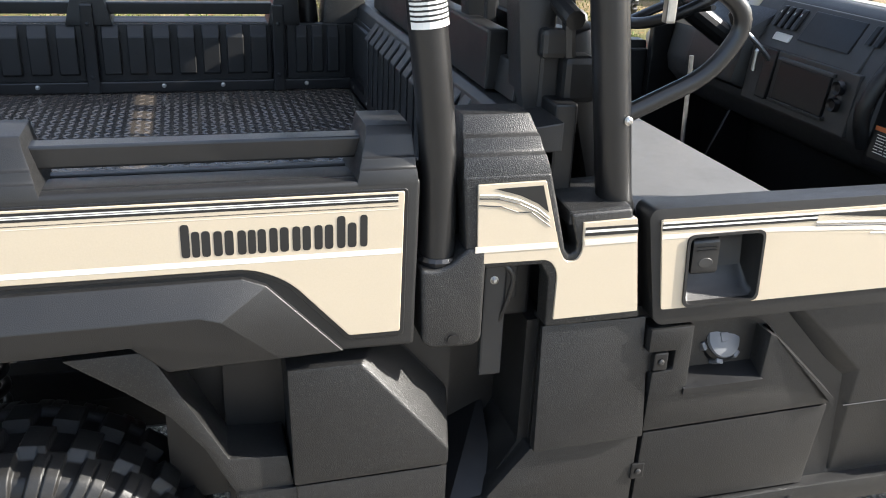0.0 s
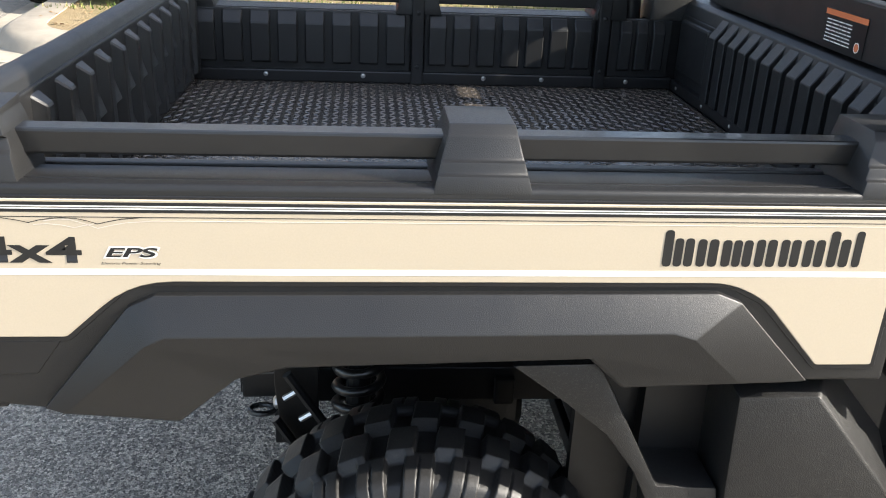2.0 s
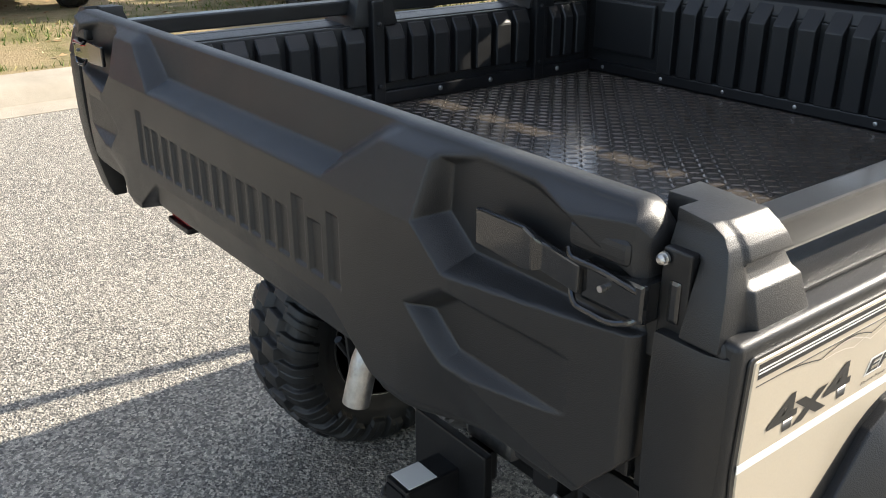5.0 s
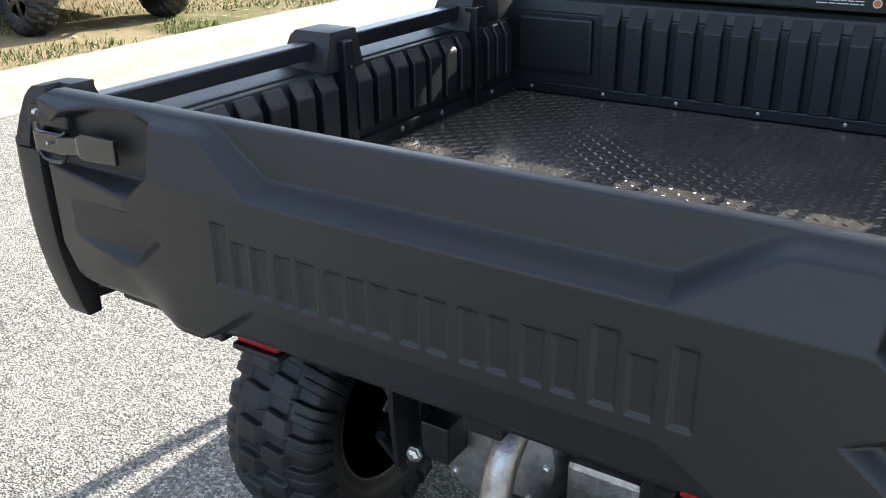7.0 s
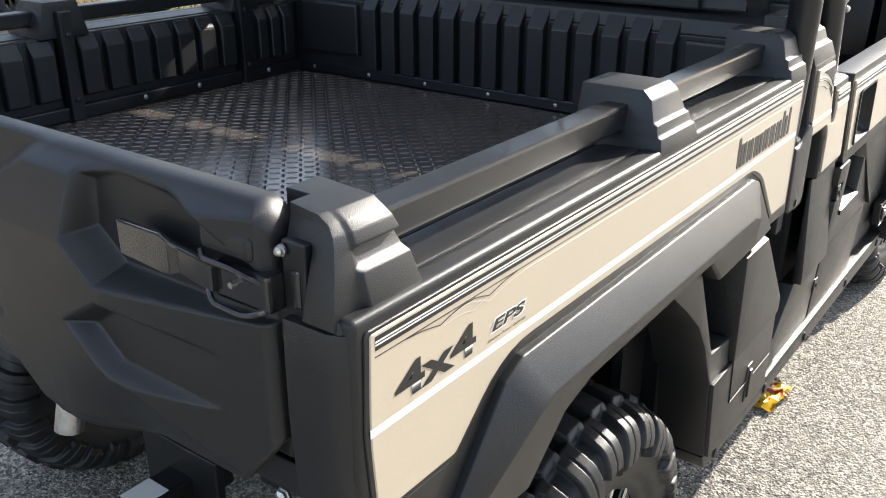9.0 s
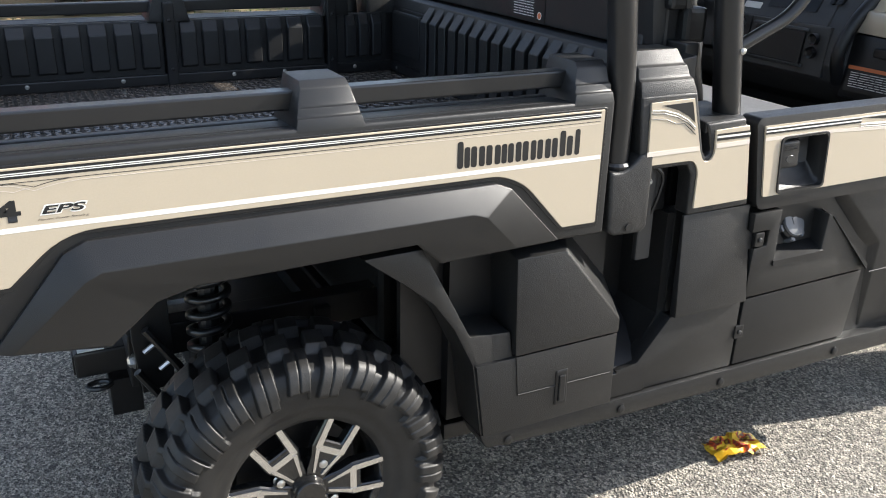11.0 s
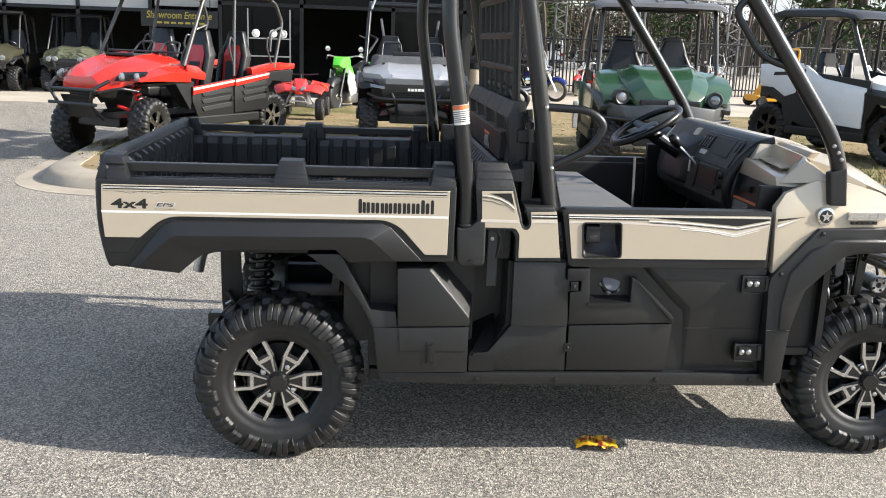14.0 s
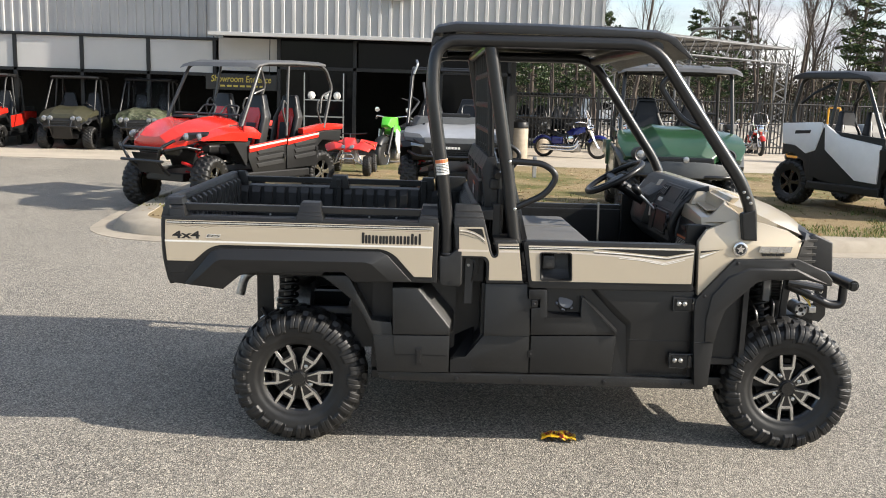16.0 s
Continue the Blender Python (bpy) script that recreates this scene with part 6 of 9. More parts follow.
for y in (0.30, MID, 2 * MID - 0.30):
    part("bed_bearer", box(-0.58, 0.70, y - 0.03, y + 0.03, 0.765, 0.802, 0.004), M_CHASSIS, utv)
part("front_radiator", box(2.36, 2.40, 0.40, 2 * MID - 0.40, 0.45, 0.85, 0.01), M_CHASSIS, utv)
guard = part("radiator_guard", box(2.275, 2.312, 0.335, 0.36, 0.684, 0.800, 0.005), M_SEAT, utv, "grey strip and black louvres before the radiator")
for i in range(8):
    z = 0.690 + i * 0.0145
    part("louvre", loft([[(2.314, y, z), (2.372, y, z + 0.001), (2.372, y + 0.012, z + 0.007), (2.314, y + 0.012, z + 0.006)] for y in (0.338, 0.366)]), M_BLACK, guard)
for x in (2.316, 2.370):
    part("louvre_frame", box(x - 0.003, x + 0.003, 0.340, 0.37, 0.685, 0.81, 0.0), M_CHASSIS, guard)
part("guard_upright", prism([(2.385, 0.83), (2.425, 0.83), (2.405, 0.56), (2.372, 0.56)], 0.345, 0.36, 0.003), M_TUBE, guard)
part("upright_bolt", moved(bolt_head(0.009, 0.006, 12), Matrix.Translation((2.405, 0.344, 0.775))), M_STEEL, guard)
winch = part("winch", moved(lathe([(0.010, -0.038), (0.013, -0.046), (0.030, -0.048), (0.036, -0.042), (0.036, 0.05), (0.02, 0.06)], 24), Matrix.Translation((2.482, 0.385, 0.643))), M_CAST, utv, "alloy winch motor with a dark centre bore", smooth=40)
part("winch_bore", moved(lathe([(0.002, -0.040), (0.014, -0.040), (0.014, 0.0)], 16), Matrix.Translation((2.482, 0.385, 0.643))), M_CHASSIS, winch)
for i in range(4):
    a = i * math.pi / 2 + 0.5
    part("winch_bolt", moved(bolt_head(0.005, 0.004), Matrix.Translation((2.482 + 0.024 * math.cos(a), 0.337, 0.643 + 0.024 * math.sin(a)))), M_CHASSIS, winch)
part("winch_terminal", box(2.525, 2.565, 0.345, 0.39, 0.625, 0.66, 0.006), M_STEEL, winch)
wire_mat = plain("yellow_wire", (0.62, 0.44, 0.05), 0.4)
for dz in (0.0, 0.014):
    part("winch_wire", tube([(2.445, 0.335, 0.740 + dz), (2.475, 0.33, 0.722 + dz), (2.520, 0.34, 0.680 + dz), (2.535, 0.35, 0.655)], 0.0038, 6, bend=0.02), wire_mat, winch, "yellow winch wire")
part("winch_cable", tube([(2.43, 0.34, 0.765), (2.455, 0.33, 0.725), (2.470, 0.34, 0.690)], 0.006, 6, bend=0.02), M_TUBE, winch)
for side_y, inward in ((0.40, 1), (2 * MID - 0.40, -1)):
    part("steering_rod", tube([(2.06, side_y + 0.10 * inward, 0.56), (2.24, side_y - 0.16 * inward, 0.42)], 0.011, 8), M_STEEL, utv)
    part("rod_boot", moved(lathe([(0.014, -0.06), (0.030, -0.045), (0.020, -0.03), (0.031, -0.015), (0.021, 0.0), (0.032, 0.015), (0.020, 0.03), (0.026, 0.05)], 14), Matrix.Translation((2.10, side_y + 0.03 * inward, 0.53)) @ Matrix.Rotation(radians(-35 * inward), 4, "Z")), M_SMOOTH, utv)
    part("well_panel", prism([(1.90, 0.34), (2.00, 0.34), (2.03, 0.60), (2.12, 0.80), (2.12, 0.90), (1.95, 0.86), (1.88, 0.70)], side_y - 0.006, side_y + 0.006, 0.002), M_CHASSIS, utv)
    part("caliper_line", tube([(1.98, side_y - 0.05 * inward, 0.64), (2.06, side_y - 0.09 * inward, 0.655), (2.09, side_y - 0.10 * inward, 0.60), (2.10, side_y - 0.10 * inward, 0.52)], 0.007, 6, bend=0.03), M_STEEL, utv)
    part("ball_joint", moved(lathe([(0.012, -0.03), (0.022, -0.02), (0.024, 0.01), (0.014, 0.03)], 14), Matrix.Translation((1.99, side_y - 0.07 * inward, 0.58))), M_CAST, utv)
for x, z in ((2.08, 0.62), (2.15, 0.70), (2.22, 0.60), (2.30, 0.66)):
    part("brake_hose", tube([(x, 0.40, z + 0.10), (x + 0.03, 0.32, z + 0.02), (x + 0.02, 0.30, z - 0.12)], 0.008, 6, bend=0.03), M_TUBE, utv)

# ---- other vehicles on the lot ----
M_RED = plain("red_gloss_plastic", (0.62, 0.025, 0.015), 0.25, vary=0.06, coat=0.6)
M_GREEN = plain("green_gloss_plastic", (0.018, 0.062, 0.026), 0.33, vary=0.08, coat=0.6)
M_LIME = plain("lime_plastic", (0.12, 0.62, 0.05), 0.3, vary=0.05)
M_SILVER = plain("silver_paint", (0.40, 0.405, 0.415), 0.34, metal=0.35, vary=0.05, coat=0.5)
M_PURE = plain("white_gloss_plastic", (0.78, 0.78, 0.78), 0.3, vary=0.03, coat=0.4)
# olive darkened by the bay's shade, which is put into the paint
M_OLIVE_SHADED = plain("shaded_olive_plastic", (0.045, 0.043, 0.026), 0.4, vary=0.15)
M_BLUE = plain("blue_metal_paint", (0.012, 0.018, 0.16), 0.2, metal=0.3, vary=0.05, coat=0.8)
M_YELLOW = plain("yellow_plastic", (0.75, 0.36, 0.02), 0.35, vary=0.05)
M_CHROME = plain("chrome", (0.75, 0.75, 0.76), 0.1, metal=1.0, vary=0.03)
M_FLUO = plain("spring_red", (0.70, 0.03, 0.03), 0.35, vary=0.05)
n = Nodes("lamp_lens", 0.06, 0, 0.5)
n.colour((0.30, 0.31, 0.32))
n.b.inputs["Metallic"].default_value = 0.6
M_LENS = n.m
# camouflage tones darkened in colour too, for the shade under the bay
n = Nodes("camouflage", 0.45, 0, 0.4)
n.colour(n.ramp(n.noise(9, 3), [(0.40, (0.03, 0.036, 0.02)), (0.5, (0.08, 0.09, 0.05)), (0.56, (0.17, 0.18, 0.12)), (0.62, (0.05, 0.045, 0.03))]))
M_CAMO_SHADED = n.m
g = Nodes("clear_pane", 0.03, 0, 0.5)
g.colour((0.85, 0.88, 0.9))
g.b.inputs["Transmission Weight"].default_value = 1.0
g.b.inputs["IOR"].default_value = 1.1
M_PANE = g.m
M_GREYROOF = plain("grey_plastic_roof", (0.09, 0.09, 0.09), 0.5, vary=0.1)


def wheel_simple(parent, m, R=0.33, w=0.12, face=None, spokes=5):
    hub = part("wheel", moved(lathe([(0.03, -w * 0.75), (0.06, -w * 0.7), (0.07, -0.02), (0.05, 0.06)], 20), m), M_RIMBLACK, parent)
    put_tyre(tyre_mesh(R, R * 0.56, w, 22, 14, 48), m, hub)
    part("rim", moved(lathe([(R * 0.52, w), (R * 0.46, 0.0), (R * 0.5, -w * 0.7), (R * 0.57, -w * 0.86), (R * 0.57, w)], 28), m), M_RIMBLACK, hub)
    for i in range(spokes):
        a = m @ Matrix.Translation((0, -w * 0.70, 0)) @ Matrix.Rotation(2 * math.pi * i / spokes, 4, "Y")
        part("spoke", moved(prism([(0.02, -0.03), (R * 0.34, -0.026), (R * 0.53, -0.05), (R * 0.53, 0.05), (R * 0.34, 0.026), (0.02, 0.03)], -0.012, 0.01, 0.002, 1), a), face or M_RIMBLACK, hub)
    return hub


def utv_body(name, m, label, paint, base=2.05, half=0.72, height=1.95, rows=1, hood_len=0.85, tail=True, drop=0.0, roof=None, cage=None, R=0.33, springs=None, face=None, doors=None, bars=True, pane=False, steer=0.0, lamp_style=0, own=(), seat_back=0.0):
    """A side-by-side vehicle: x ahead, its middle at the origin between the axles, on the ground. m: its place. own: bodywork that its own builder adds."""
    v = thing(name, m, label, "utility vehicle", "vehicles on the lot")
    cage = cage or M_TUBE
    roof = roof or M_BLACK
    xf, xr = base / 2, -base / 2

    def put(nm, bm, mat, parent=None, lab="", smooth=None):
        return part(nm, moved(bm, m), mat, parent or v, lab, smooth)

    for x in (xf, xr):
        for s in (-1, 1):
            mm = m @ Matrix.Translation((x, s * (half - 0.13), R - 0.01 - (drop if x > 0 and s < 0 else 0.0))) @ Matrix.Rotation(radians((steer if x > 0 else 0) + (0 if s < 0 else 180)), 4, "Z")
            wheel_simple(v, mm, R, 0.125, face)
            put("suspension_arm", tube([(x, s * 0.22, 0.42), (x, s * (half - 0.2), R)], 0.026, 8), springs if rows == 2 else M_CHASSIS)
            put("upper_arm", tube([(x + 0.10, s * 0.24, 0.56), (x + 0.02, s * (half - 0.22), R + 0.12)], 0.022, 8), springs if rows == 2 else M_CHASSIS)
            d = put("damper", tube([(x - 0.05, s * (half - 0.26), R + 0.05), (x - 0.12, s * 0.30, 0.86)], 0.018, 8), M_CHASSIS)
            coil = []
            a, c = Vector((x - 0.06, s * (half - 0.27), R + 0.12)), Vector((x - 0.115, s * 0.32, 0.80))
            ax = (c - a).normalized()
            u = ax.cross(Vector((1, 0, 0))).normalized()
            w = ax.cross(u)
            for i in range(6 * 10 + 1):
                coil.append(a + (c - a) * (i / 60) + (u * math.cos(i * 0.628) + w * math.sin(i * 0.628)) * 0.042)
            put("coil_spring", tube(coil, 0.016, 6), springs or M_CHASSIS, d)
    put("frame", box(xr - 0.25, xf + 0.2, -0.35, 0.35, 0.30, 0.42, 0.02), M_CHASSIS)
    put("floor_pan", box(xr + 0.38, xf - 0.35, -half + 0.06, half - 0.06, 0.28, 0.36, 0.02), M_CHASSIS)
    # hood: ridged and falling to the nose
    xs = [xf - 0.40, xf - 0.10, xf + 0.20, xf + hood_len - 0.45]
    rows_ = []
    for i, x in enumerate(xs):
        t = i / 3
        z = 1.14 - 0.20 * t ** 1.6
        ww = half * (0.98 - 0.16 * t)
        rows_.append([(x, -ww, z - 0.22), (x, -ww, z - 0.10), (x, -ww * 0.62, z - 0.02), (x, -ww * 0.45, z + 0.025), (x, 0, z), (x, ww * 0.45, z + 0.025), (x, ww * 0.62, z - 0.02), (x, ww, z - 0.10), (x, ww, z - 0.22)])
    if "hood" not in own:
        hood_ = put("hood", loft(rows_, b=0.012), paint, smooth=30)
        put("nose", loft([[(xs[-1] - 0.05, -half * 0.70, 0.68 if springs else 0.55), (xs[-1] - 0.05, half * 0.70, 0.68 if springs else 0.55), (xs[-1] - 0.03, half * 0.74, 0.86), (xs[-1] - 0.03, -half * 0.74, 0.86)], [(xs[-1] + 0.05, -half * 0.45, 0.66 if springs else 0.58), (xs[-1] + 0.05, half * 0.45, 0.66 if springs else 0.58), (xs[-1] + 0.07, half * 0.52, 0.80), (xs[-1] + 0.07, -half * 0.52, 0.80)]], b=0.02), M_BLACK)
    for i in range(0 if "hood" in own else 3):
        put("grille_bar", box(xs[-1] + 0.045, xs[-1] + 0.075, -half * 0.40, half * 0.40, 0.67 + i * 0.045, 0.685 + i * 0.045, 0.004), M_DARKGREY)
    for s in (-1, 1):
        if "hood" in own:
            pass
        elif lamp_style == 0:
            put("headlamp", loft([[(xs[-1] - 0.16, s * half * 0.80, 0.82), (xs[-1] - 0.12, s * half * 0.80, 0.93), (xs[-1] - 0.02, s * half * 0.52, 0.90), (xs[-1] - 0.02, s * half * 0.52, 0.80)], [(xs[-1] - 0.06, s * half * 0.80, 0.82), (xs[-1] - 0.04, s * half * 0.78, 0.90), (xs[-1] + 0.05, s * half * 0.52, 0.88), (xs[-1] + 0.05, s * half * 0.52, 0.80)]], b=0.01), M_LENS, None, "clear headlamp")
        else:
            for dy in (0.0, 0.15) if lamp_style == 2 else (0.0,):
                q = Matrix.Translation((xs[-1] + 0.03, s * (half * 0.62 - dy), 0.83)) @ Matrix.Rotation(math.pi / 2, 4, "Z")
                put("headlamp", moved(lathe([(0.03, -0.04), (0.06, -0.035), (0.075, 0.0), (0.07, 0.06)], 20), q), M_LENS, None, "round headlamp")
        # fenders over the wheels
        if "hood" not in own:
            put("fender", loft([[(xf - 0.42, s * half, 0.70), (xf - 0.20, s * (half + 0.02), 0.86), (xf + 0.20, s * (half + 0.02), 0.82), (xf + 0.34, s * half * 0.92, 0.66), (xf + 0.30, s * half * 0.90, 0.70), (xf + 0.16, s * half, 0.78), (xf - 0.18, s * half, 0.80), (xf - 0.36, s * half, 0.66)],
                                [(xf - 0.42, s * half * 0.66, 0.90), (xf - 0.20, s * half * 0.66, 0.97), (xf + 0.20, s * half * 0.62, 0.92), (xf + 0.34, s * half * 0.60, 0.80), (xf + 0.30, s * half * 0.58, 0.80), (xf + 0.16, s * half * 0.6, 0.84), (xf - 0.18, s * half * 0.6, 0.86), (xf - 0.36, s * half * 0.6, 0.80)]], b=0.008), M_BLACK, smooth=30)
        # side: sill, doors
        put("sill", box(xr + 0.40, xf - 0.38, s * half - 0.05, s * half + 0.03, 0.30, 0.42, 0.02), M_BLACK)
        dm = doors or paint
        span = (xf - 0.42) - (xr + 0.42)
        for k in range(0 if "side" in own else rows):
            x0 = xr + 0.42 + span * k / rows + 0.015
            x1 = xr + 0.42 + span * (k + 1) / rows - 0.015
            put("door", prism([(x0, 0.42), (x1, 0.42), (x1 + 0.02, 0.60), (x1, 0.86), (x0, 0.92)], s * half - 0.02, s * half + 0.02, 0.012), M_BLACK, smooth=40)
            put("door_skin", prism([(x0 + 0.06, 0.60), (x1 - 0.04, 0.52), (x1 - 0.02, 0.84), (x0 + 0.03, 0.90)], s * (half + 0.015) - 0.012, s * (half + 0.015) + 0.012, 0.006), dm)
        if "side" not in own:
            put("rear_quarter", prism([(xr - 0.42, 0.72), (xr - 0.44, 0.93), (xr + 0.40, 0.95), (xr + 0.40, 0.60), (xr + 0.30, 0.66), (xr + 0.12, 0.76), (xr - 0.12, 0.76)], s * half - 0.06, s * half + 0.01, 0.01), paint, smooth=40)
        if "cage" in own:
            continue
        # cage
        top = height - 0.05
        rear_x = xr + 0.32 if rows == 1 else xr + 0.18
        put("cage_tube", tube([(rear_x - 0.02, s * half * 0.92, 0.88), (rear_x, s * half * 0.86, top - 0.10), (rear_x + 0.12, s * half * 0.80, top), (xf - 0.78, s * half * 0.80, top), (xf - 0.62, s * half * 0.82, top - 0.08), (xf - 0.22, s * half * 0.90, 1.05)], 0.024, 10, bend=0.08), cage, smooth=60)
        for k in range(rows):
            xm = rear_x + 0.55 + k * 0.75
            put("cage_post", tube([(xm + 0.02, s * half * 0.93, 0.88), (xm - 0.03, s * half * 0.81, top)], 0.022, 10), cage, smooth=60)
        if bars:
            put("cage_brace", tube([(rear_x + 0.02, s * half * 0.88, 1.35), (rear_x - 0.10, s * half * 0.84, 1.62), (rear_x + 0.08, s * half * 0.81, top)], 0.018, 8, bend=0.04), cage)
    if "cage" not in own:
        for x in (xr + 0.34 if rows == 1 else xr + 0.2, xf - 0.75):
            put("cage_crossbar", tube([(x, -half * 0.8, height - 0.05), (x, half * 0.8, height - 0.05)], 0.022, 10), cage)
        put("roof", loft([[(x, y, z) for x, z in ((xr + 0.22, height - 0.03), (xr + 0.30, height + 0.01), (xf - 0.80, height + 0.015), (xf - 0.60, height - 0.03), (xf - 0.62, height - 0.06), (xr + 0.25, height - 0.06))] for y in (-half * 0.88, -half * 0.78, half * 0.78, half * 0.88)], b=0.01), roof, smooth=40)
        for y in (-0.3, 0.0, 0.3):
            put("roof_rib", box(xr + 0.35, xf - 0.85, y - 0.06, y + 0.06, height + 0.005, height + 0.03, 0.01), roof)
        # cargo box
        if not tail:
            xr += 0.5
        put("cargo_box", box(xr - 0.45, xr + 0.28, -half + 0.06, half - 0.06, 0.82, 0.90, 0.01), M_BLACK)
        put("cargo_gate", box(xr - 0.46, xr - 0.42, -half + 0.06, half - 0.06, 0.82, 1.06, 0.01), M_BLACK)
    # seats
    for k in range(rows):
        x = xr + 0.62 + k * 0.78 + (0.12 if rows == 1 else 0) - seat_back
        for s in (-1, 1):
            seat = put("seat", box(x, x + 0.46, s * 0.32 - 0.22, s * 0.32 + 0.22, 0.62, 0.76, 0.04, 3), M_CHASSIS, smooth=50)
            put("seat_back", loft([[(x - 0.02, s * 0.32 - 0.22, 0.70), (x + 0.08, s * 0.32 - 0.22, 0.70), (x + 0.08, s * 0.32 + 0.22, 0.70), (x - 0.02, s * 0.32 + 0.22, 0.70)], [(x - 0.14, s * 0.32 - 0.23, 1.20), (x - 0.03, s * 0.32 - 0.23, 1.20), (x - 0.03, s * 0.32 + 0.23, 1.20), (x - 0.14, s * 0.32 + 0.23, 1.20)], [(x - 0.18, s * 0.32 - 0.12, 1.52), (x - 0.08, s * 0.32 - 0.12, 1.52), (x - 0.08, s * 0.32 + 0.12, 1.52), (x - 0.18, s * 0.32 + 0.12, 1.52)]], b=0.03, seg=3), M_CHASSIS, seat, smooth=50)
            for k2 in (-1, 1):
                put("seat_bolster", loft([[(x - 0.02, s * 0.32 + k2 * 0.15, 0.74), (x + 0.13, s * 0.32 + k2 * 0.17, 0.74), (x + 0.12, s * 0.32 + k2 * 0.235, 0.74), (x - 0.02, s * 0.32 + k2 * 0.235, 0.74)], [(x - 0.13, s * 0.32 + k2 * 0.16, 1.18), (x + 0.02, s * 0.32 + k2 * 0.19, 1.18), (x + 0.0, s * 0.32 + k2 * 0.25, 1.18), (x - 0.13, s * 0.32 + k2 * 0.25, 1.18)], [(x - 0.16, s * 0.32 + k2 * 0.09, 1.42), (x - 0.07, s * 0.32 + k2 * 0.10, 1.42), (x - 0.08, s * 0.32 + k2 * 0.14, 1.42), (x - 0.16, s * 0.32 + k2 * 0.14, 1.42)]], b=0.02, seg=2), M_DARKGREY if rows == 2 else M_CHASSIS, seat, smooth=50)
            put("seat_inset", loft([[(x + 0.078, s * 0.32 - 0.11, 0.78), (x + 0.092, s * 0.32 - 0.11, 0.78), (x + 0.092, s * 0.32 + 0.11, 0.78), (x + 0.078, s * 0.32 + 0.11, 0.78)], [(x - 0.03, s * 0.32 - 0.15, 1.20), (x - 0.014, s * 0.32 - 0.15, 1.20), (x - 0.014, s * 0.32 + 0.15, 1.20), (x - 0.03, s * 0.32 + 0.15, 1.20)], [(x - 0.075, s * 0.32 - 0.08, 1.36), (x - 0.060, s * 0.32 - 0.08, 1.36), (x - 0.060, s * 0.32 + 0.08, 1.36), (x - 0.075, s * 0.32 + 0.08, 1.36)]]), paint if rows == 2 else M_CHASSIS, seat)
            put("seat_centre", loft([[(x + 0.088, s * 0.32 - 0.07, 0.80), (x + 0.100, s * 0.32 - 0.07, 0.80), (x + 0.100, s * 0.32 + 0.07, 0.80), (x + 0.088, s * 0.32 + 0.07, 0.80)], [(x + 0.010, s * 0.32 - 0.09, 1.10), (x + 0.020, s * 0.32 - 0.09, 1.10), (x + 0.020, s * 0.32 + 0.09, 1.10), (x + 0.010, s * 0.32 + 0.09, 1.10)]], b=0.003), M_CHASSIS, seat)
    q = Matrix.Translation((xf - 0.62, 0.32, 1.08)) @ Matrix.Rotation(radians(-55), 4, "Y")
    st = put("steering_wheel", moved(tube([(0.17 * math.cos(i * 0.3142), 0.17 * math.sin(i * 0.3142), 0) for i in range(20)], 0.014, 8, closed=True), q), M_CHASSIS)
    put("steering_spoke", moved(box(-0.16, 0.16, -0.02, 0.02, -0.012, 0.006, 0.004), q), M_CHASSIS, st)
    put("dash", box(xf - 0.56, xf - 0.36, -half * 0.85, half * 0.85, 0.86, 1.10, 0.03), M_BLACK)
    # bumper
    zb = 0.62
    if "hood" in own:
        return v, put
    b = put("bumper", tube([(xs[-1] + 0.0, -half * 0.62, zb - 0.10), (xs[-1] + 0.14, -half * 0.60, zb), (xs[-1] + 0.18, 0, zb + 0.02), (xs[-1] + 0.14, half * 0.60, zb), (xs[-1] + 0.0, half * 0.62, zb - 0.10)], 0.024, 10, bend=0.10), M_TUBE, None, "black tubular bumper", smooth=60)
    for s in (-1, 1):
        put("bumper_upright", tube([(xs[-1] + 0.02, s * 0.26, 0.40), (xs[-1] + 0.17, s * 0.26, zb), (xs[-1] + 0.10, s * 0.30, 0.80)], 0.020, 8, bend=0.05), M_TUBE, b)
        put("bumper_wing", tube([(xs[-1] + 0.12, s * half * 0.60, zb), (xs[-1] + 0.02, s * half * 0.86, zb + 0.14), (xs[-1] - 0.14, s * half * 0.94, zb + 0.16)], 0.02, 8, bend=0.05), M_TUBE, b)
    sk = 0.10 if springs else 0.27
    put("skid_plate", loft([[(xs[-1] - 0.02, -sk, 0.32), (xs[-1] - 0.02, sk, 0.32), (xs[-1] - 0.05, sk, 0.30), (xs[-1] - 0.05, -sk, 0.30)], [(xs[-1] + 0.06, -sk, 0.60), (xs[-1] + 0.06, sk, 0.60), (xs[-1] + 0.03, sk, 0.60), (xs[-1] + 0.03, -sk, 0.60)]]), M_CHASSIS)
    if pane:
        put("windscreen", loft([[(xf - 0.24, -half * 0.86, 1.10), (xf - 0.24, half * 0.86, 1.10), (xf - 0.25, half * 0.86, 1.10), (xf - 0.25, -half * 0.86, 1.10)], [(xf - 0.62, -half * 0.78, height - 0.08), (xf - 0.62, half * 0.78, height - 0.08), (xf - 0.63, half * 0.78, height - 0.08), (xf - 0.63, -half * 0.78, height - 0.08)]]), M_PANE)
    return v, put


def facing(x, y, deg, z=0.0):
    return Matrix.Translation((x, y, z)) @ Matrix.Rotation(radians(deg), 4, "Z")


LAWN_Z = 0.138
def both(put, name, build, mat, parent=None, label="", smooth=None):
    """The same piece on either side: build(s) gives it for s = -1 and 1."""
    for s in (-1, 1):
        put(name, build(s), mat, parent, label, smooth)


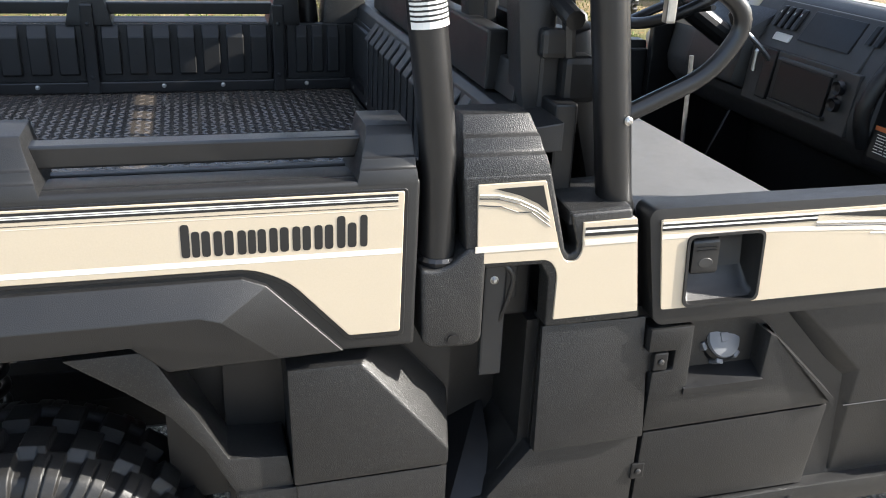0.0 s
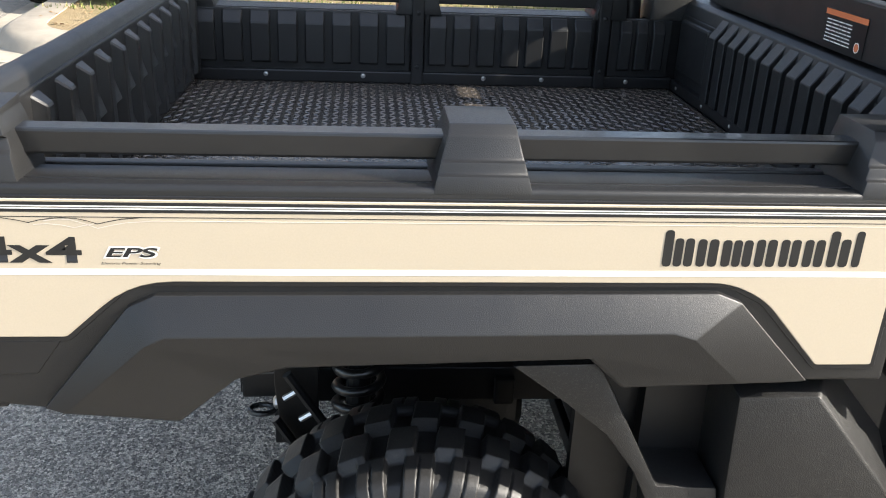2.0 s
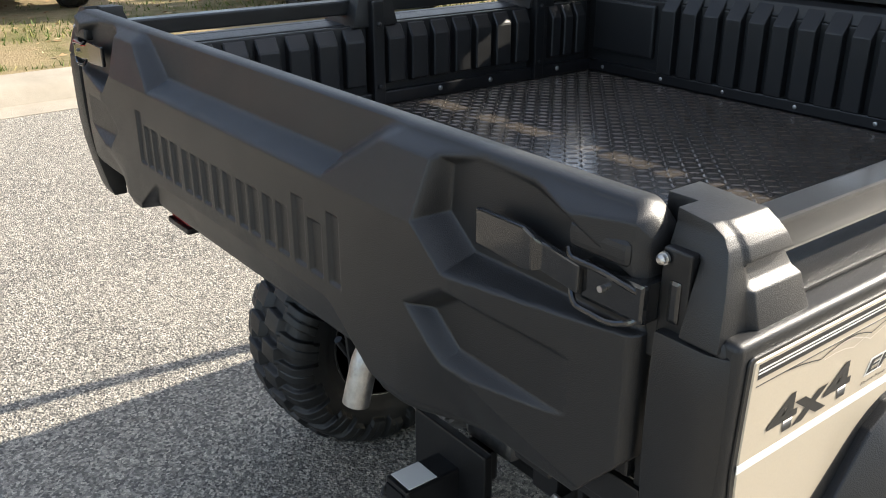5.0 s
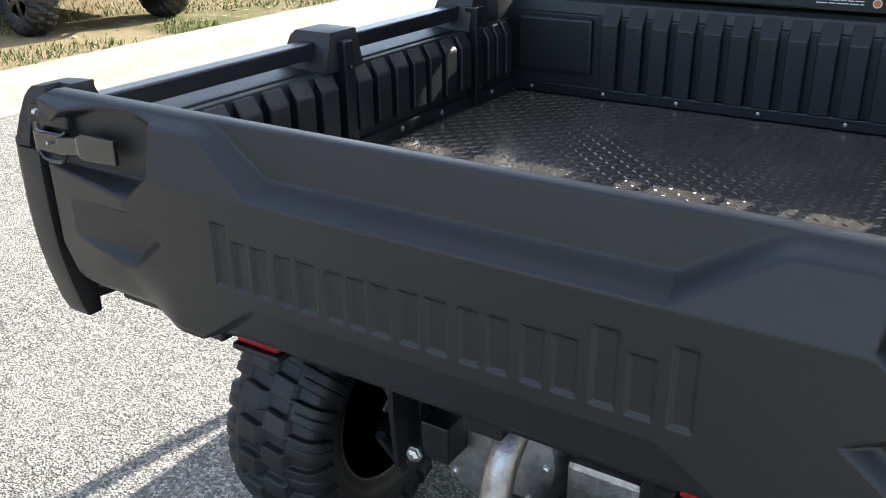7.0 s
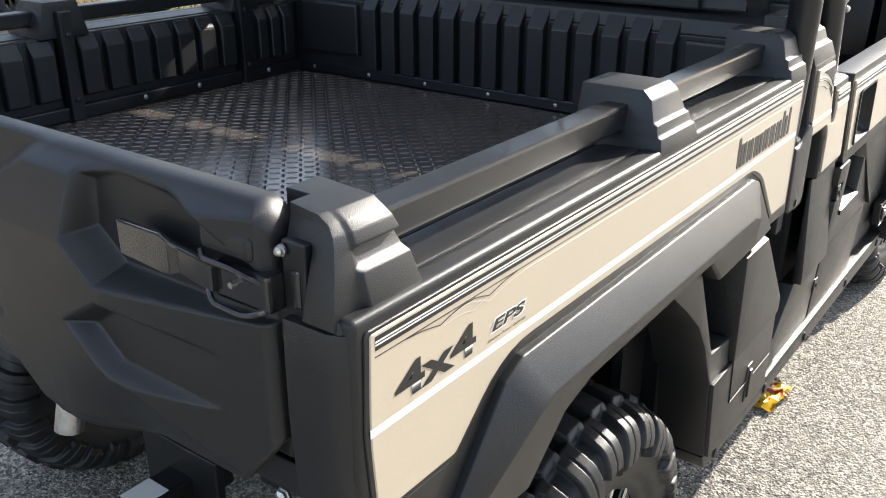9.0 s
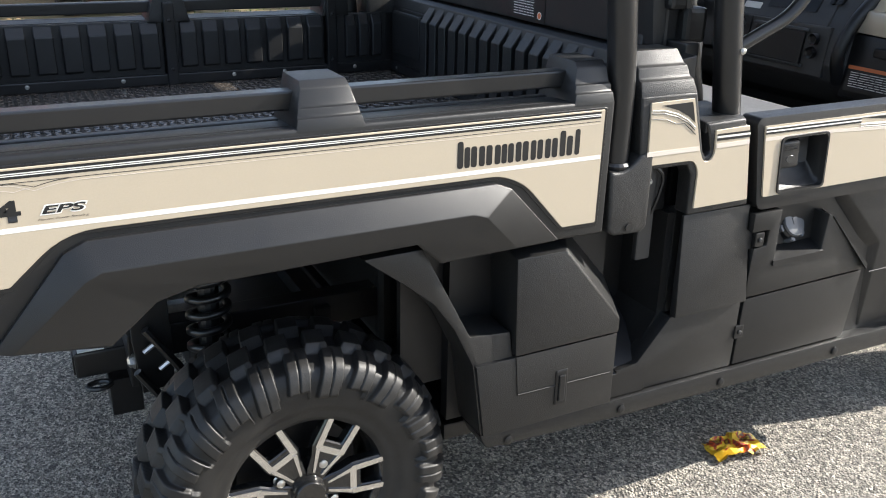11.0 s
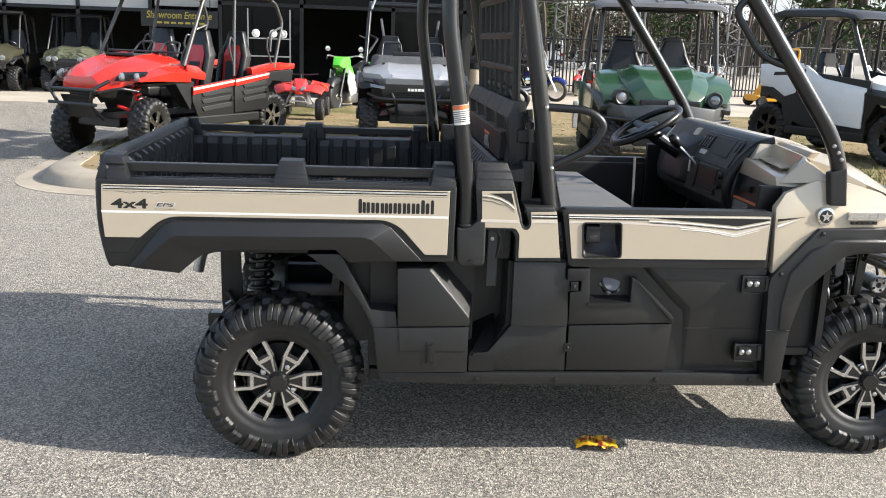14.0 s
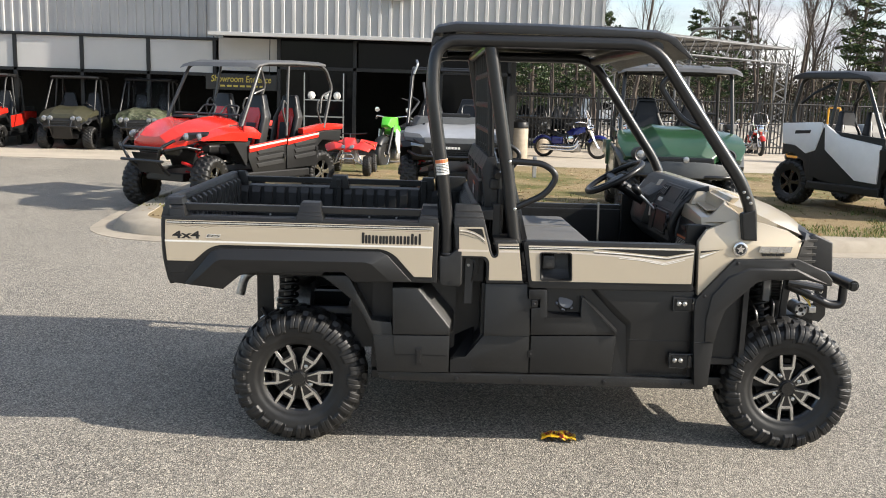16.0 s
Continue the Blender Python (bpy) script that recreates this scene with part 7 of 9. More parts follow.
def shell(sections, lip, b=0.012):
    """A hood from sections (x, half-width, edge height, crown height, crease share): a creased sheet that turns down at its sides by lip."""
    rows = []
    for x, w, ze, zc, c in sections:
        rows.append([(x, -w, ze - lip), (x, -w, ze), (x, -w * 0.80, ze + (zc - ze) * 0.45), (x, -w * c, zc), (x, -w * c * 0.55, zc - 0.018), (x, w * c * 0.55, zc - 0.018), (x, w * c, zc), (x, w * 0.80, ze + (zc - ze) * 0.45), (x, w, ze), (x, w, ze - lip)])
    return loft(rows, b=b, seg=2, angle=14)


def panel(outline, s, y, thick=0.03, b=0.008):
    """A plate on the side s, its outer face at y."""
    a, c = s * (y - thick), s * y
    return prism(outline, min(a, c), max(a, c), b)


# red four-seat buggy
M_BUGGYCAGE = plain("dark_grey_cage_paint", (0.085, 0.083, 0.08), 0.32, metal=0.3)
M_SEATGREY = plain("grey_seat_vinyl", (0.085, 0.088, 0.092), 0.5)
red, put = utv_body("four_seat_buggy", facing(-2.32, 9.51, 239.5, LAWN_Z - 0.02), "glossy red four-seat off-road buggy with grey roof, at the kerb", M_RED, base=2.40, half=0.78, height=1.95, drop=0.10, hood_len=0.76, rows=2, R=0.345, springs=M_FLUO, face=M_ALU, steer=14, own=("hood", "side", "cage"), seat_back=0.24)
put("hood", shell([(0.62, 0.66, 1.12, 1.21, 0.42), (0.95, 0.66, 1.07, 1.18, 0.44), (1.25, 0.60, 0.98, 1.12, 0.46), (1.48, 0.48, 0.90, 1.03, 0.50), (1.64, 0.30, 0.84, 0.93, 0.6)], 0.10), M_RED, None, "glossy red creased hood", 28)
put("hood_vent", box(0.74, 1.00, -0.24, 0.24, 1.165, 1.196, 0.01), M_CHASSIS)
put("radiator_grille", loft([[(1.44, -0.36, 0.66), (1.44, 0.36, 0.66), (1.44, 0.38, 0.87), (1.44, -0.38, 0.87)], [(1.60, -0.24, 0.68), (1.60, 0.24, 0.68), (1.63, 0.28, 0.84), (1.63, -0.28, 0.84)]], b=0.015), M_BLACK)
for z in (0.705, 0.75, 0.795):
    put("grille_bar", box(1.60, 1.63, -0.22, 0.22, z, z + 0.014, 0.003), M_DARKGREY)
both(put, "headlamp", lambda s: loft([[(1.16, s * 0.66, 0.90), (1.20, s * 0.65, 1.00), (1.42, s * 0.46, 0.985), (1.46, s * 0.42, 0.88)], [(1.26, s * 0.70, 0.89), (1.28, s * 0.69, 0.97), (1.50, s * 0.47, 0.955), (1.54, s * 0.42, 0.87)]], b=0.01), M_CHASSIS, None, "smoked twin headlamp")
for s in (-1, 1):
    for x, y in ((1.36, 0.62), (1.48, 0.50)):
        put("lamp_lens", moved(lathe([(0.02, -0.035), (0.048, -0.02), (0.055, 0.02)], 16), Matrix.Translation((x, s * y, 0.925)) @ Matrix.Rotation(math.pi / 2 - s * 0.5, 4, "Z")), M_LENS)
    put("front_fender", loft([[(0.62, s * 0.60, 1.10), (1.00, s * 0.62, 1.06), (1.30, s * 0.55, 0.97), (1.44, s * 0.50, 0.90), (1.20, s * 0.55, 0.90), (0.62, s * 0.58, 0.95)], [(0.58, s * 0.80, 0.98), (0.95, s * 0.82, 0.99), (1.25, s * 0.78, 0.93), (1.36, s * 0.70, 0.87), (1.10, s * 0.80, 0.88), (0.60, s * 0.80, 0.85)]], b=0.01), M_RED, None, "", 30)
    put("fender_liner", loft([[(0.52, s * 0.60, 0.92), (0.90, s * 0.60, 0.94), (1.30, s * 0.50, 0.86), (1.20, s * 0.50, 0.80), (0.86, s * 0.56, 0.86), (0.60, s * 0.56, 0.56)], [(0.52, s * 0.78, 0.86), (0.90, s * 0.80, 0.88), (1.30, s * 0.70, 0.84), (1.22, s * 0.70, 0.82), (0.86, s * 0.78, 0.84), (0.60, s * 0.78, 0.50)]], b=0.006), M_BLACK)
    # side: dark lower doors with vents, red shoulder bands with pale lines, red tail
    put("cowl_side", panel([(0.66, 1.08), (0.66, 0.92), (0.34, 0.88), (0.30, 0.96), (0.48, 1.06)], s, 0.80), M_RED, None, "", 40)
    for k, (x0, x1, rise) in enumerate(((-0.24, 0.58, 0.0), (-1.02, -0.27, 0.085))):
        door = put("door", panel([(x0, 0.40 + 0.05 * k), (x1 - (0.0 if k else 0.12), 0.38 + 0.05 * k), (x1, 0.62), (x1, 0.80 + rise), (x0, 0.89 + rise)], s, 0.80), M_BLACK, None, "black vented half door with red shoulder band", 40)
        for i in range(3):
            put("door_vent", panel([(x0 + 0.06, 0.52 + rise + i * 0.095), (x1 - 0.20, 0.48 + rise + i * 0.095), (x1 - 0.16, 0.535 + rise + i * 0.095), (x0 + 0.06, 0.585 + rise + i * 0.095)], s, 0.816, 0.02, 0.006), M_DARKGREY, door)
        put("door_flash", panel([(x0, 0.80 + rise), (x1, 0.70 + rise), (x1, 0.80 + rise), (x0, 0.885 + rise)], s, 0.820, 0.02, 0.006), M_RED, door)
        put("door_line", panel([(x0, 0.845 + rise), (x1, 0.755 + rise), (x1, 0.785 + rise), (x0, 0.87 + rise)], s, 0.8235, 0.01, 0.0), M_PALE, door)
        put("door_latch", panel([(x0 + 0.02, 0.60 + rise), (x0 + 0.08, 0.60 + rise), (x0 + 0.08, 0.66 + rise), (x0 + 0.02, 0.66 + rise)], s, 0.83, 0.03, 0.005), M_CHASSIS, door)
    put("tail_panel", panel([(-0.72, 1.02), (-1.30, 1.10), (-1.78, 1.08), (-1.76, 1.00), (-1.20, 0.98), (-0.74, 0.93)], s, 0.74, 0.10, 0.015), M_RED, None, "", 40)
    put("tail_lower", panel([(-0.88, 0.93), (-1.20, 0.975), (-1.70, 0.99), (-1.66, 0.80), (-1.20, 0.84), (-0.90, 0.62)], s, 0.76, 0.04, 0.012), M_BLACK)
    put("wheel_liner", panel([(-0.62, 0.40), (-0.62, 0.90), (-0.90, 0.92), (-0.84, 0.62), (-0.76, 0.38)], s, 0.74, 0.10, 0.01), M_BLACK)
    # cage
    side = put("cage_side", tube([(0.66, s * 0.74, 1.06), (0.20, s * 0.69, 1.90), (0.10, s * 0.68, 1.95), (-1.24, s * 0.66, 1.99), (-1.40, s * 0.67, 1.92), (-1.52, s * 0.69, 1.66), (-1.26, s * 0.73, 1.02)], 0.025, 10, bend=0.07), M_BUGGYCAGE, None, "dark grey roll cage tube", 60)
    put("cage_post", tube([(-0.30, s * 0.76, 0.92), (-0.46, s * 0.67, 1.96)], 0.023, 10), M_BUGGYCAGE, side, "", 60)
    put("cage_brace", tube([(-1.50, s * 0.69, 1.60), (-1.24, s * 0.70, 1.52), (-1.18, s * 0.72, 1.25)], 0.017, 8, bend=0.08), M_BUGGYCAGE, side)
    put("hip_bar", tube([(-0.37, s * 0.72, 1.36), (-0.27, s * 0.74, 1.45), (-0.21, s * 0.76, 1.30), (-0.30, s * 0.76, 1.06)], 0.014, 8, bend=0.05), M_BUGGYCAGE, side)
    put("hip_bar", tube([(-1.22, s * 0.70, 1.40), (-1.10, s * 0.74, 1.46), (-1.05, s * 0.76, 1.30), (-1.16, s * 0.76, 1.08)], 0.014, 8, bend=0.05), M_BUGGYCAGE, side)
    put("grab_bar", tube([(0.40, s * 0.40, 1.16), (0.26, s * 0.34, 1.34), (0.26, s * 0.10, 1.34), (0.40, s * 0.04, 1.16)], 0.014, 8, bend=0.05), M_BUGGYCAGE)
    put("bull_bar", tube([(1.50, s * 0.20, 0.40), (1.76, s * 0.26, 0.58), (1.80, s * 0.36, 0.78), (1.62, s * 0.44, 0.88)], 0.022, 8, bend=0.06), M_TUBE, None, "", 60)
    put("bull_bar", tube([(1.76, s * 0.40, 0.74), (1.62, s * 0.62, 0.80), (1.40, s * 0.68, 0.76)], 0.020, 8, bend=0.06), M_TUBE, None, "", 60)
for x, z in ((-1.24, 1.99), (0.12, 1.94), (-0.46, 1.97)):
    put("cage_crossbar", tube([(x, -0.67, z), (x, 0.67, z)], 0.022, 10), M_BUGGYCAGE)
put("roof", loft([[(x, y, z + dz) for x, z in ((0.36, 1.885), (0.28, 1.95), (0.06, 1.995), (-0.60, 2.025), (-1.30, 2.03), (-1.30, 1.995), (-0.60, 1.995), (0.06, 1.965), (0.26, 1.925))] for y, dz in ((-0.74, -0.02), (-0.60, 0.012), (0.60, 0.012), (0.74, -0.02))], b=0.01), M_GREYROOF, None, "dusty grey moulded roof", 40)
for z in (0.60, 0.77):
    put("bull_bar_cross", tube([(1.78, -0.40, z), (1.80, 0.40, z)], 0.020, 8), M_TUBE)
put("bull_plate", loft([[(1.62, -0.22, 0.42), (1.62, 0.22, 0.42), (1.60, 0.22, 0.42), (1.60, -0.22, 0.42)], [(1.75, -0.24, 0.70), (1.75, 0.24, 0.70), (1.73, 0.24, 0.70), (1.73, -0.24, 0.70)]], b=0.004), M_CHASSIS)
put("cargo_box", box(-1.70, -0.98, -0.64, 0.64, 0.86, 0.98, 0.02), M_BLACK)
put("windscreen_frame", tube([(0.56, -0.62, 1.22), (0.56, 0.62, 1.22)], 0.012, 8), M_BUGGYCAGE)

M_LOWGREY = plain("grey_moulded_band", (0.075, 0.078, 0.078), 0.45)
M_BLACKCAGE = plain("black_cage_paint", (0.03, 0.03, 0.03), 0.35)
# silver side-by-side
grey, put = utv_body("silver_side_by_side", facing(0.98, 10.75, 270, LAWN_Z), "silver and black side-by-side with open cage, facing the road", M_SILVER, base=2.0, half=0.78, height=2.12, springs=M_FLUO, doors=M_BLACK, steer=0, own=("hood", "cage"))
put("hood", shell([(0.52, 0.72, 1.06, 1.15, 0.5), (0.80, 0.74, 1.02, 1.12, 0.52), (1.10, 0.70, 0.955, 1.05, 0.55), (1.26, 0.60, 0.925, 0.99, 0.6), (1.34, 0.46, 0.90, 0.955, 0.7)], 0.06), M_SILVER, None, "silver creased hood", 28)
both(put, "hood_rib", lambda s: loft([[(0.70, s * 0.34, 1.105), (0.70, s * 0.39, 1.105), (0.70, s * 0.365, 1.135)], [(1.30, s * 0.30, 0.955), (1.30, s * 0.36, 0.955), (1.30, s * 0.33, 0.985)]]), M_SILVER)
both(put, "hood_latch", lambda s: box(0.72, 0.78, s * 0.44 - 0.02, s * 0.44 + 0.02, 1.10, 1.135, 0.006), M_CHASSIS)
both(put, "brow", lambda s: loft([[(1.02, s * 0.76, 0.92), (1.02, s * 0.76, 1.0), (1.22, s * 0.50, 0.985), (1.32, s * 0.46, 0.90)], [(1.24, s * 0.73, 0.885), (1.22, s * 0.73, 0.935), (1.42, s * 0.44, 0.93), (1.46, s * 0.42, 0.86)]], b=0.01), M_LOWGREY, None, "dark grey brow over the headlamp", 40)
put("brow_bridge", loft([[(1.28, -0.44, 0.86), (1.28, 0.44, 0.86), (1.28, 0.44, 0.94), (1.28, -0.44, 0.94)], [(1.46, -0.42, 0.86), (1.46, 0.42, 0.86), (1.42, 0.44, 0.93), (1.42, -0.44, 0.93)]], b=0.01), M_LOWGREY)
put("cowl", loft([[(0.30, -0.66, 1.06), (0.30, 0.66, 1.06), (0.30, 0.60, 1.24), (0.30, -0.60, 1.24)], [(0.66, -0.60, 1.06), (0.66, 0.60, 1.06), (0.56, 0.50, 1.22), (0.56, -0.50, 1.22)]], b=0.03, seg=2), M_LOWGREY, None, "dark grey cowl")
put("shelf_step", box(0.34, 0.42, -0.30, 0.30, 1.22, 1.29, 0.02), M_BLACK)
put("nose", loft([[(1.20, -0.62, 0.58), (1.20, 0.62, 0.58), (1.30, 0.62, 0.93), (1.30, -0.62, 0.93)], [(1.44, -0.44, 0.62), (1.44, 0.44, 0.62), (1.46, 0.50, 0.86), (1.46, -0.50, 0.86)]], b=0.02), M_BLACK, None, "", 40)
for i in range(4):
    put("grille_slot", box(1.45, 1.475, -0.36, 0.36, 0.66 + i * 0.03, 0.676 + i * 0.03, 0.003), M_CHASSIS)
both(put, "headlamp", lambda s: loft([[(1.30, s * 0.63, 0.815), (1.28, s * 0.65, 0.865), (1.40, s * 0.43, 0.835), (1.42, s * 0.43, 0.790)], [(1.40, s * 0.63, 0.815), (1.38, s * 0.63, 0.860), (1.50, s * 0.43, 0.828), (1.50, s * 0.43, 0.790)]], b=0.008), M_LENS, None, "clear angular headlamp")
both(put, "front_fender", lambda s: loft([[(0.55, s * 0.62, 1.02), (1.28, s * 0.60, 0.90), (1.34, s * 0.56, 0.80), (1.20, s * 0.58, 0.80), (0.72, s * 0.60, 0.84), (0.56, s * 0.60, 0.60)], [(0.55, s * 0.80, 0.96), (1.22, s * 0.79, 0.86), (1.30, s * 0.74, 0.78), (1.18, s * 0.78, 0.78), (0.74, s * 0.80, 0.82), (0.58, s * 0.80, 0.56)]], b=0.01), M_BLACK, None, "", 30)
bm = None
for i in range(5):
    bm = box(1.476, 1.50, -0.115 + i * 0.047, -0.115 + i * 0.047 + 0.036, 0.775, 0.81, bm=bm)
put("nose_mark", bm, M_WHITE, None, "row of plain white blocks in place of a name")
bump = put("bumper", tube([(1.30, -0.66, 0.72), (1.52, -0.52, 0.66), (1.60, 0, 0.66), (1.52, 0.52, 0.66), (1.30, 0.66, 0.72)], 0.024, 10, bend=0.12), M_TUBE, None, "black tubular bumper", 60)
both(put, "bumper_upright", lambda s: tube([(1.36, s * 0.24, 0.36), (1.56, s * 0.28, 0.62), (1.52, s * 0.34, 0.74)], 0.020, 8, bend=0.05), M_TUBE, bump)
for s in (-1, 1):
    side = put("cage_side", tube([(0.46, s * 0.70, 1.08), (-0.02, s * 0.64, 1.95), (-0.14, s * 0.63, 2.0), (-0.70, s * 0.63, 2.02), (-0.84, s * 0.66, 1.80), (-0.80, s * 0.72, 0.90)], 0.024, 10, bend=0.08), M_TUBE, None, "satin steel cage tube", 60)
    put("cage_net", panel([(-0.66, 1.10), (0.10, 1.06), (-0.14, 1.84), (-0.62, 1.88)], s, 0.69, 0.004, 0.0), M_CHASSIS, side)
    put("folded_visor", tube([(0.05, s * 0.62, 1.90), (0.02, s * 0.56, 2.06), (-0.10, s * 0.58, 2.12)], 0.02, 8, bend=0.03), M_STEEL, side)
    put("cage_post", tube([(-0.30, s * 0.70, 0.90), (-0.26, s * 0.63, 2.0)], 0.024, 10), M_BLACKCAGE, side, "", 60)
    put("cage_brace", tube([(0.36, s * 0.67, 1.24), (-0.02, s * 0.52, 1.46), (-0.28, s * 0.64, 1.52)], 0.018, 8, bend=0.06), M_BLACKCAGE, side, "", 60)
    put("grab_bar", tube([(0.30, s * 0.16, 1.22), (0.20, s * 0.18, 1.42), (0.20, s * 0.44, 1.42), (0.30, s * 0.46, 1.22)], 0.014, 8, bend=0.05), M_BLACKCAGE, None, "", 60)
    put("belt", tube([(-0.74, s * 0.46, 1.78), (-0.58, s * 0.40, 1.40), (-0.40, s * 0.22, 0.90)], 0.022, 6, bend=0.05, flat=0.3), M_SEATGREY)
    put("mirror_stalk", tube([(0.24, s * 0.68, 1.46), (0.26, s * 0.80, 1.50)], 0.012, 6), M_BLACKCAGE, side)
for x, z in ((-0.70, 2.02), (-0.06, 1.97)):
    put("cage_crossbar", tube([(x, -0.63, z), (x, 0.63, z)], 0.022, 10), M_TUBE)

# green side-by-side
green, put = utv_body("green_side_by_side", facing(4.05, 8.55, 262, LAWN_Z) @ Matrix.Scale(1.04, 4), "dark green side-by-side with grey roof, on the lawn by the kerb", M_GREEN, base=2.0, half=0.77, height=1.95, R=0.33, own=("hood", "cage"), doors=M_GREEN)
put("hood", shell([(0.42, 0.50, 1.16, 1.22, 0.7), (0.70, 0.52, 1.12, 1.20, 0.66), (1.00, 0.50, 1.02, 1.12, 0.62), (1.25, 0.42, 0.90, 0.99, 0.6), (1.38, 0.30, 0.82, 0.88, 0.6)], 0.10), M_GREEN, None, "green bulged hood", 28)
both(put, "front_fender", lambda s: loft([[(0.36, s * 0.48, 1.16), (0.72, s * 0.50, 1.11), (1.04, s * 0.46, 0.99), (1.28, s * 0.38, 0.84), (1.16, s * 0.40, 0.78), (0.36, s * 0.48, 1.00)], [(0.36, s * 0.74, 1.13), (0.70, s * 0.79, 1.08), (1.00, s * 0.79, 0.97), (1.20, s * 0.70, 0.82), (1.10, s * 0.72, 0.76), (0.40, s * 0.78, 0.92)]], b=0.014, seg=3), M_GREEN, None, "", 40)
both(put, "fender_skirt", lambda s: loft([[(0.34, s * 0.62, 0.94), (0.80, s * 0.62, 0.90), (1.20, s * 0.56, 0.76), (1.10, s * 0.56, 0.70), (0.80, s * 0.60, 0.84), (0.56, s * 0.60, 0.52)], [(0.36, s * 0.79, 0.90), (0.80, s * 0.81, 0.86), (1.18, s * 0.74, 0.74), (1.08, s * 0.76, 0.68), (0.80, s * 0.80, 0.80), (0.58, s * 0.79, 0.48)]], b=0.01), M_LOWGREY, None, "", 40)
put("nose_band", loft([[(1.10, -0.66, 0.62), (1.10, 0.66, 0.62), (1.10, 0.70, 0.80), (1.10, -0.70, 0.80)], [(1.38, -0.46, 0.58), (1.38, 0.46, 0.58), (1.34, 0.52, 0.76), (1.34, -0.52, 0.76)], [(1.47, -0.20, 0.60), (1.47, 0.20, 0.60), (1.45, 0.24, 0.80), (1.45, -0.24, 0.80)]], b=0.02), M_LOWGREY, None, "grey moulded nose band", 40)
put("grille_mouth", box(1.35, 1.42, -0.34, 0.34, 0.775, 0.845, 0.02), M_CHASSIS)
put("nose_emblem", moved(lathe([(0.01, -0.012), (0.035, -0.008), (0.038, 0.0)], 16), Matrix.Translation((1.46, 0, 0.82)) @ Matrix.Rotation(math.pi / 2, 4, "Z")), M_STEEL)
for s in (-1, 1):
    q = Matrix.Translation((1.26, s * 0.53, 0.86)) @ Matrix.Rotation(math.pi / 2 - s * 0.25, 4, "Z")
    lamp_ = put("headlamp", moved(lathe([(0.06, -0.02), (0.082, -0.035), (0.092, 0.0), (0.085, 0.10)], 24), q), M_DARKGREY, None, "round headlamp", 40)
    put("lamp_lens", moved(lathe([(0.01, -0.032), (0.04, -0.028), (0.068, -0.012)], 20), q), M_LENS, lamp_)
    side = put("cage_side", tube([(-0.78, s * 0.74, 0.92), (-0.76, s * 0.70, 1.86), (-0.64, s * 0.68, 1.92), (0.16, s * 0.68, 1.90), (0.24, s * 0.69, 1.84), (0.42, s * 0.72, 1.10)], 0.026, 10, bend=0.06), M_BLACKCAGE, None, "black cage tube", 60)
    put("door_net", panel([(-0.60, 1.00), (0.10, 0.98), (0.08, 1.10), (-0.60, 1.14)], s, 0.76, 0.02, 0.004), M_CHASSIS, side)
    put("bumper_wing", tube([(1.44, s * 0.20, 0.62), (1.46, s * 0.46, 0.62), (1.22, s * 0.72, 0.62)], 0.022, 8, bend=0.08), M_TUBE, None, "", 60)
    for x, z in ((-0.46, 1.34),):
        put("headrest", box(x - 0.06, x + 0.04, s * 0.32 - 0.13, s * 0.32 + 0.13, z, z + 0.22, 0.03, 3), M_CHASSIS, None, "", 50)
for x, z in ((-0.72, 1.90), (0.18, 1.90), (-0.72, 1.36)):
    put("cage_crossbar", tube([(x, -0.69, z), (x, 0.69, z)], 0.022, 10), M_BLACKCAGE)
put("roof", loft([[(x, y, z + dz) for x, z in ((0.42, 1.885), (0.36, 1.935), (0.10, 1.985), (-0.50, 2.0), (-0.86, 1.98), (-0.90, 1.93), (-0.50, 1.945), (0.10, 1.935))] for y, dz in ((-0.80, -0.035), (-0.70, 0.0), (-0.30, 0.012), (0.30, 0.012), (0.70, 0.0), (0.80, -0.035))], b=0.012), M_GREYROOF, None, "dusty grey hipped roof", 30)
for y in (-0.36, 0.0, 0.36):
    put("roof_rib", loft([[(0.30, y - 0.05, 1.955), (0.30, y + 0.05, 1.955), (0.06, y + 0.05, 1.99), (0.06, y - 0.05, 1.99)], [(0.26, y - 0.04, 1.985), (0.26, y + 0.04, 1.985), (0.06, y + 0.04, 2.012), (0.06, y - 0.04, 2.012)]], b=0.004), M_GREYROOF)

# white side-by-side
white, put = utv_body("white_side_by_side", facing(7.62, 9.60, -65, LAWN_Z), "white and black side-by-side with hard roof, parked on the lawn", M_BLACK, base=2.10, half=0.78, height=2.10, R=0.375, own=("hood", "side", "cage"), springs=None)
put("hood", shell([(0.50, 0.70, 1.14, 1.22, 0.6), (0.90, 0.68, 1.08, 1.15, 0.6), (1.25, 0.60, 0.96, 1.03, 0.6), (1.48, 0.48, 0.84, 0.90, 0.6)], 0.30), M_PURE, None, "white hood", 28)
put("nose", box(1.10, 1.46, -0.50, 0.50, 0.50, 0.86, 0.05, 3), M_BLACK)
put("cabin_shell", box(-0.62, 0.60, -0.70, 0.70, 0.36, 0.80, 0.03), M_CHASSIS)
put("bed_shell", box(-1.22, -0.62, -0.68, 0.68, 0.78, 1.02, 0.03), M_BLACK)
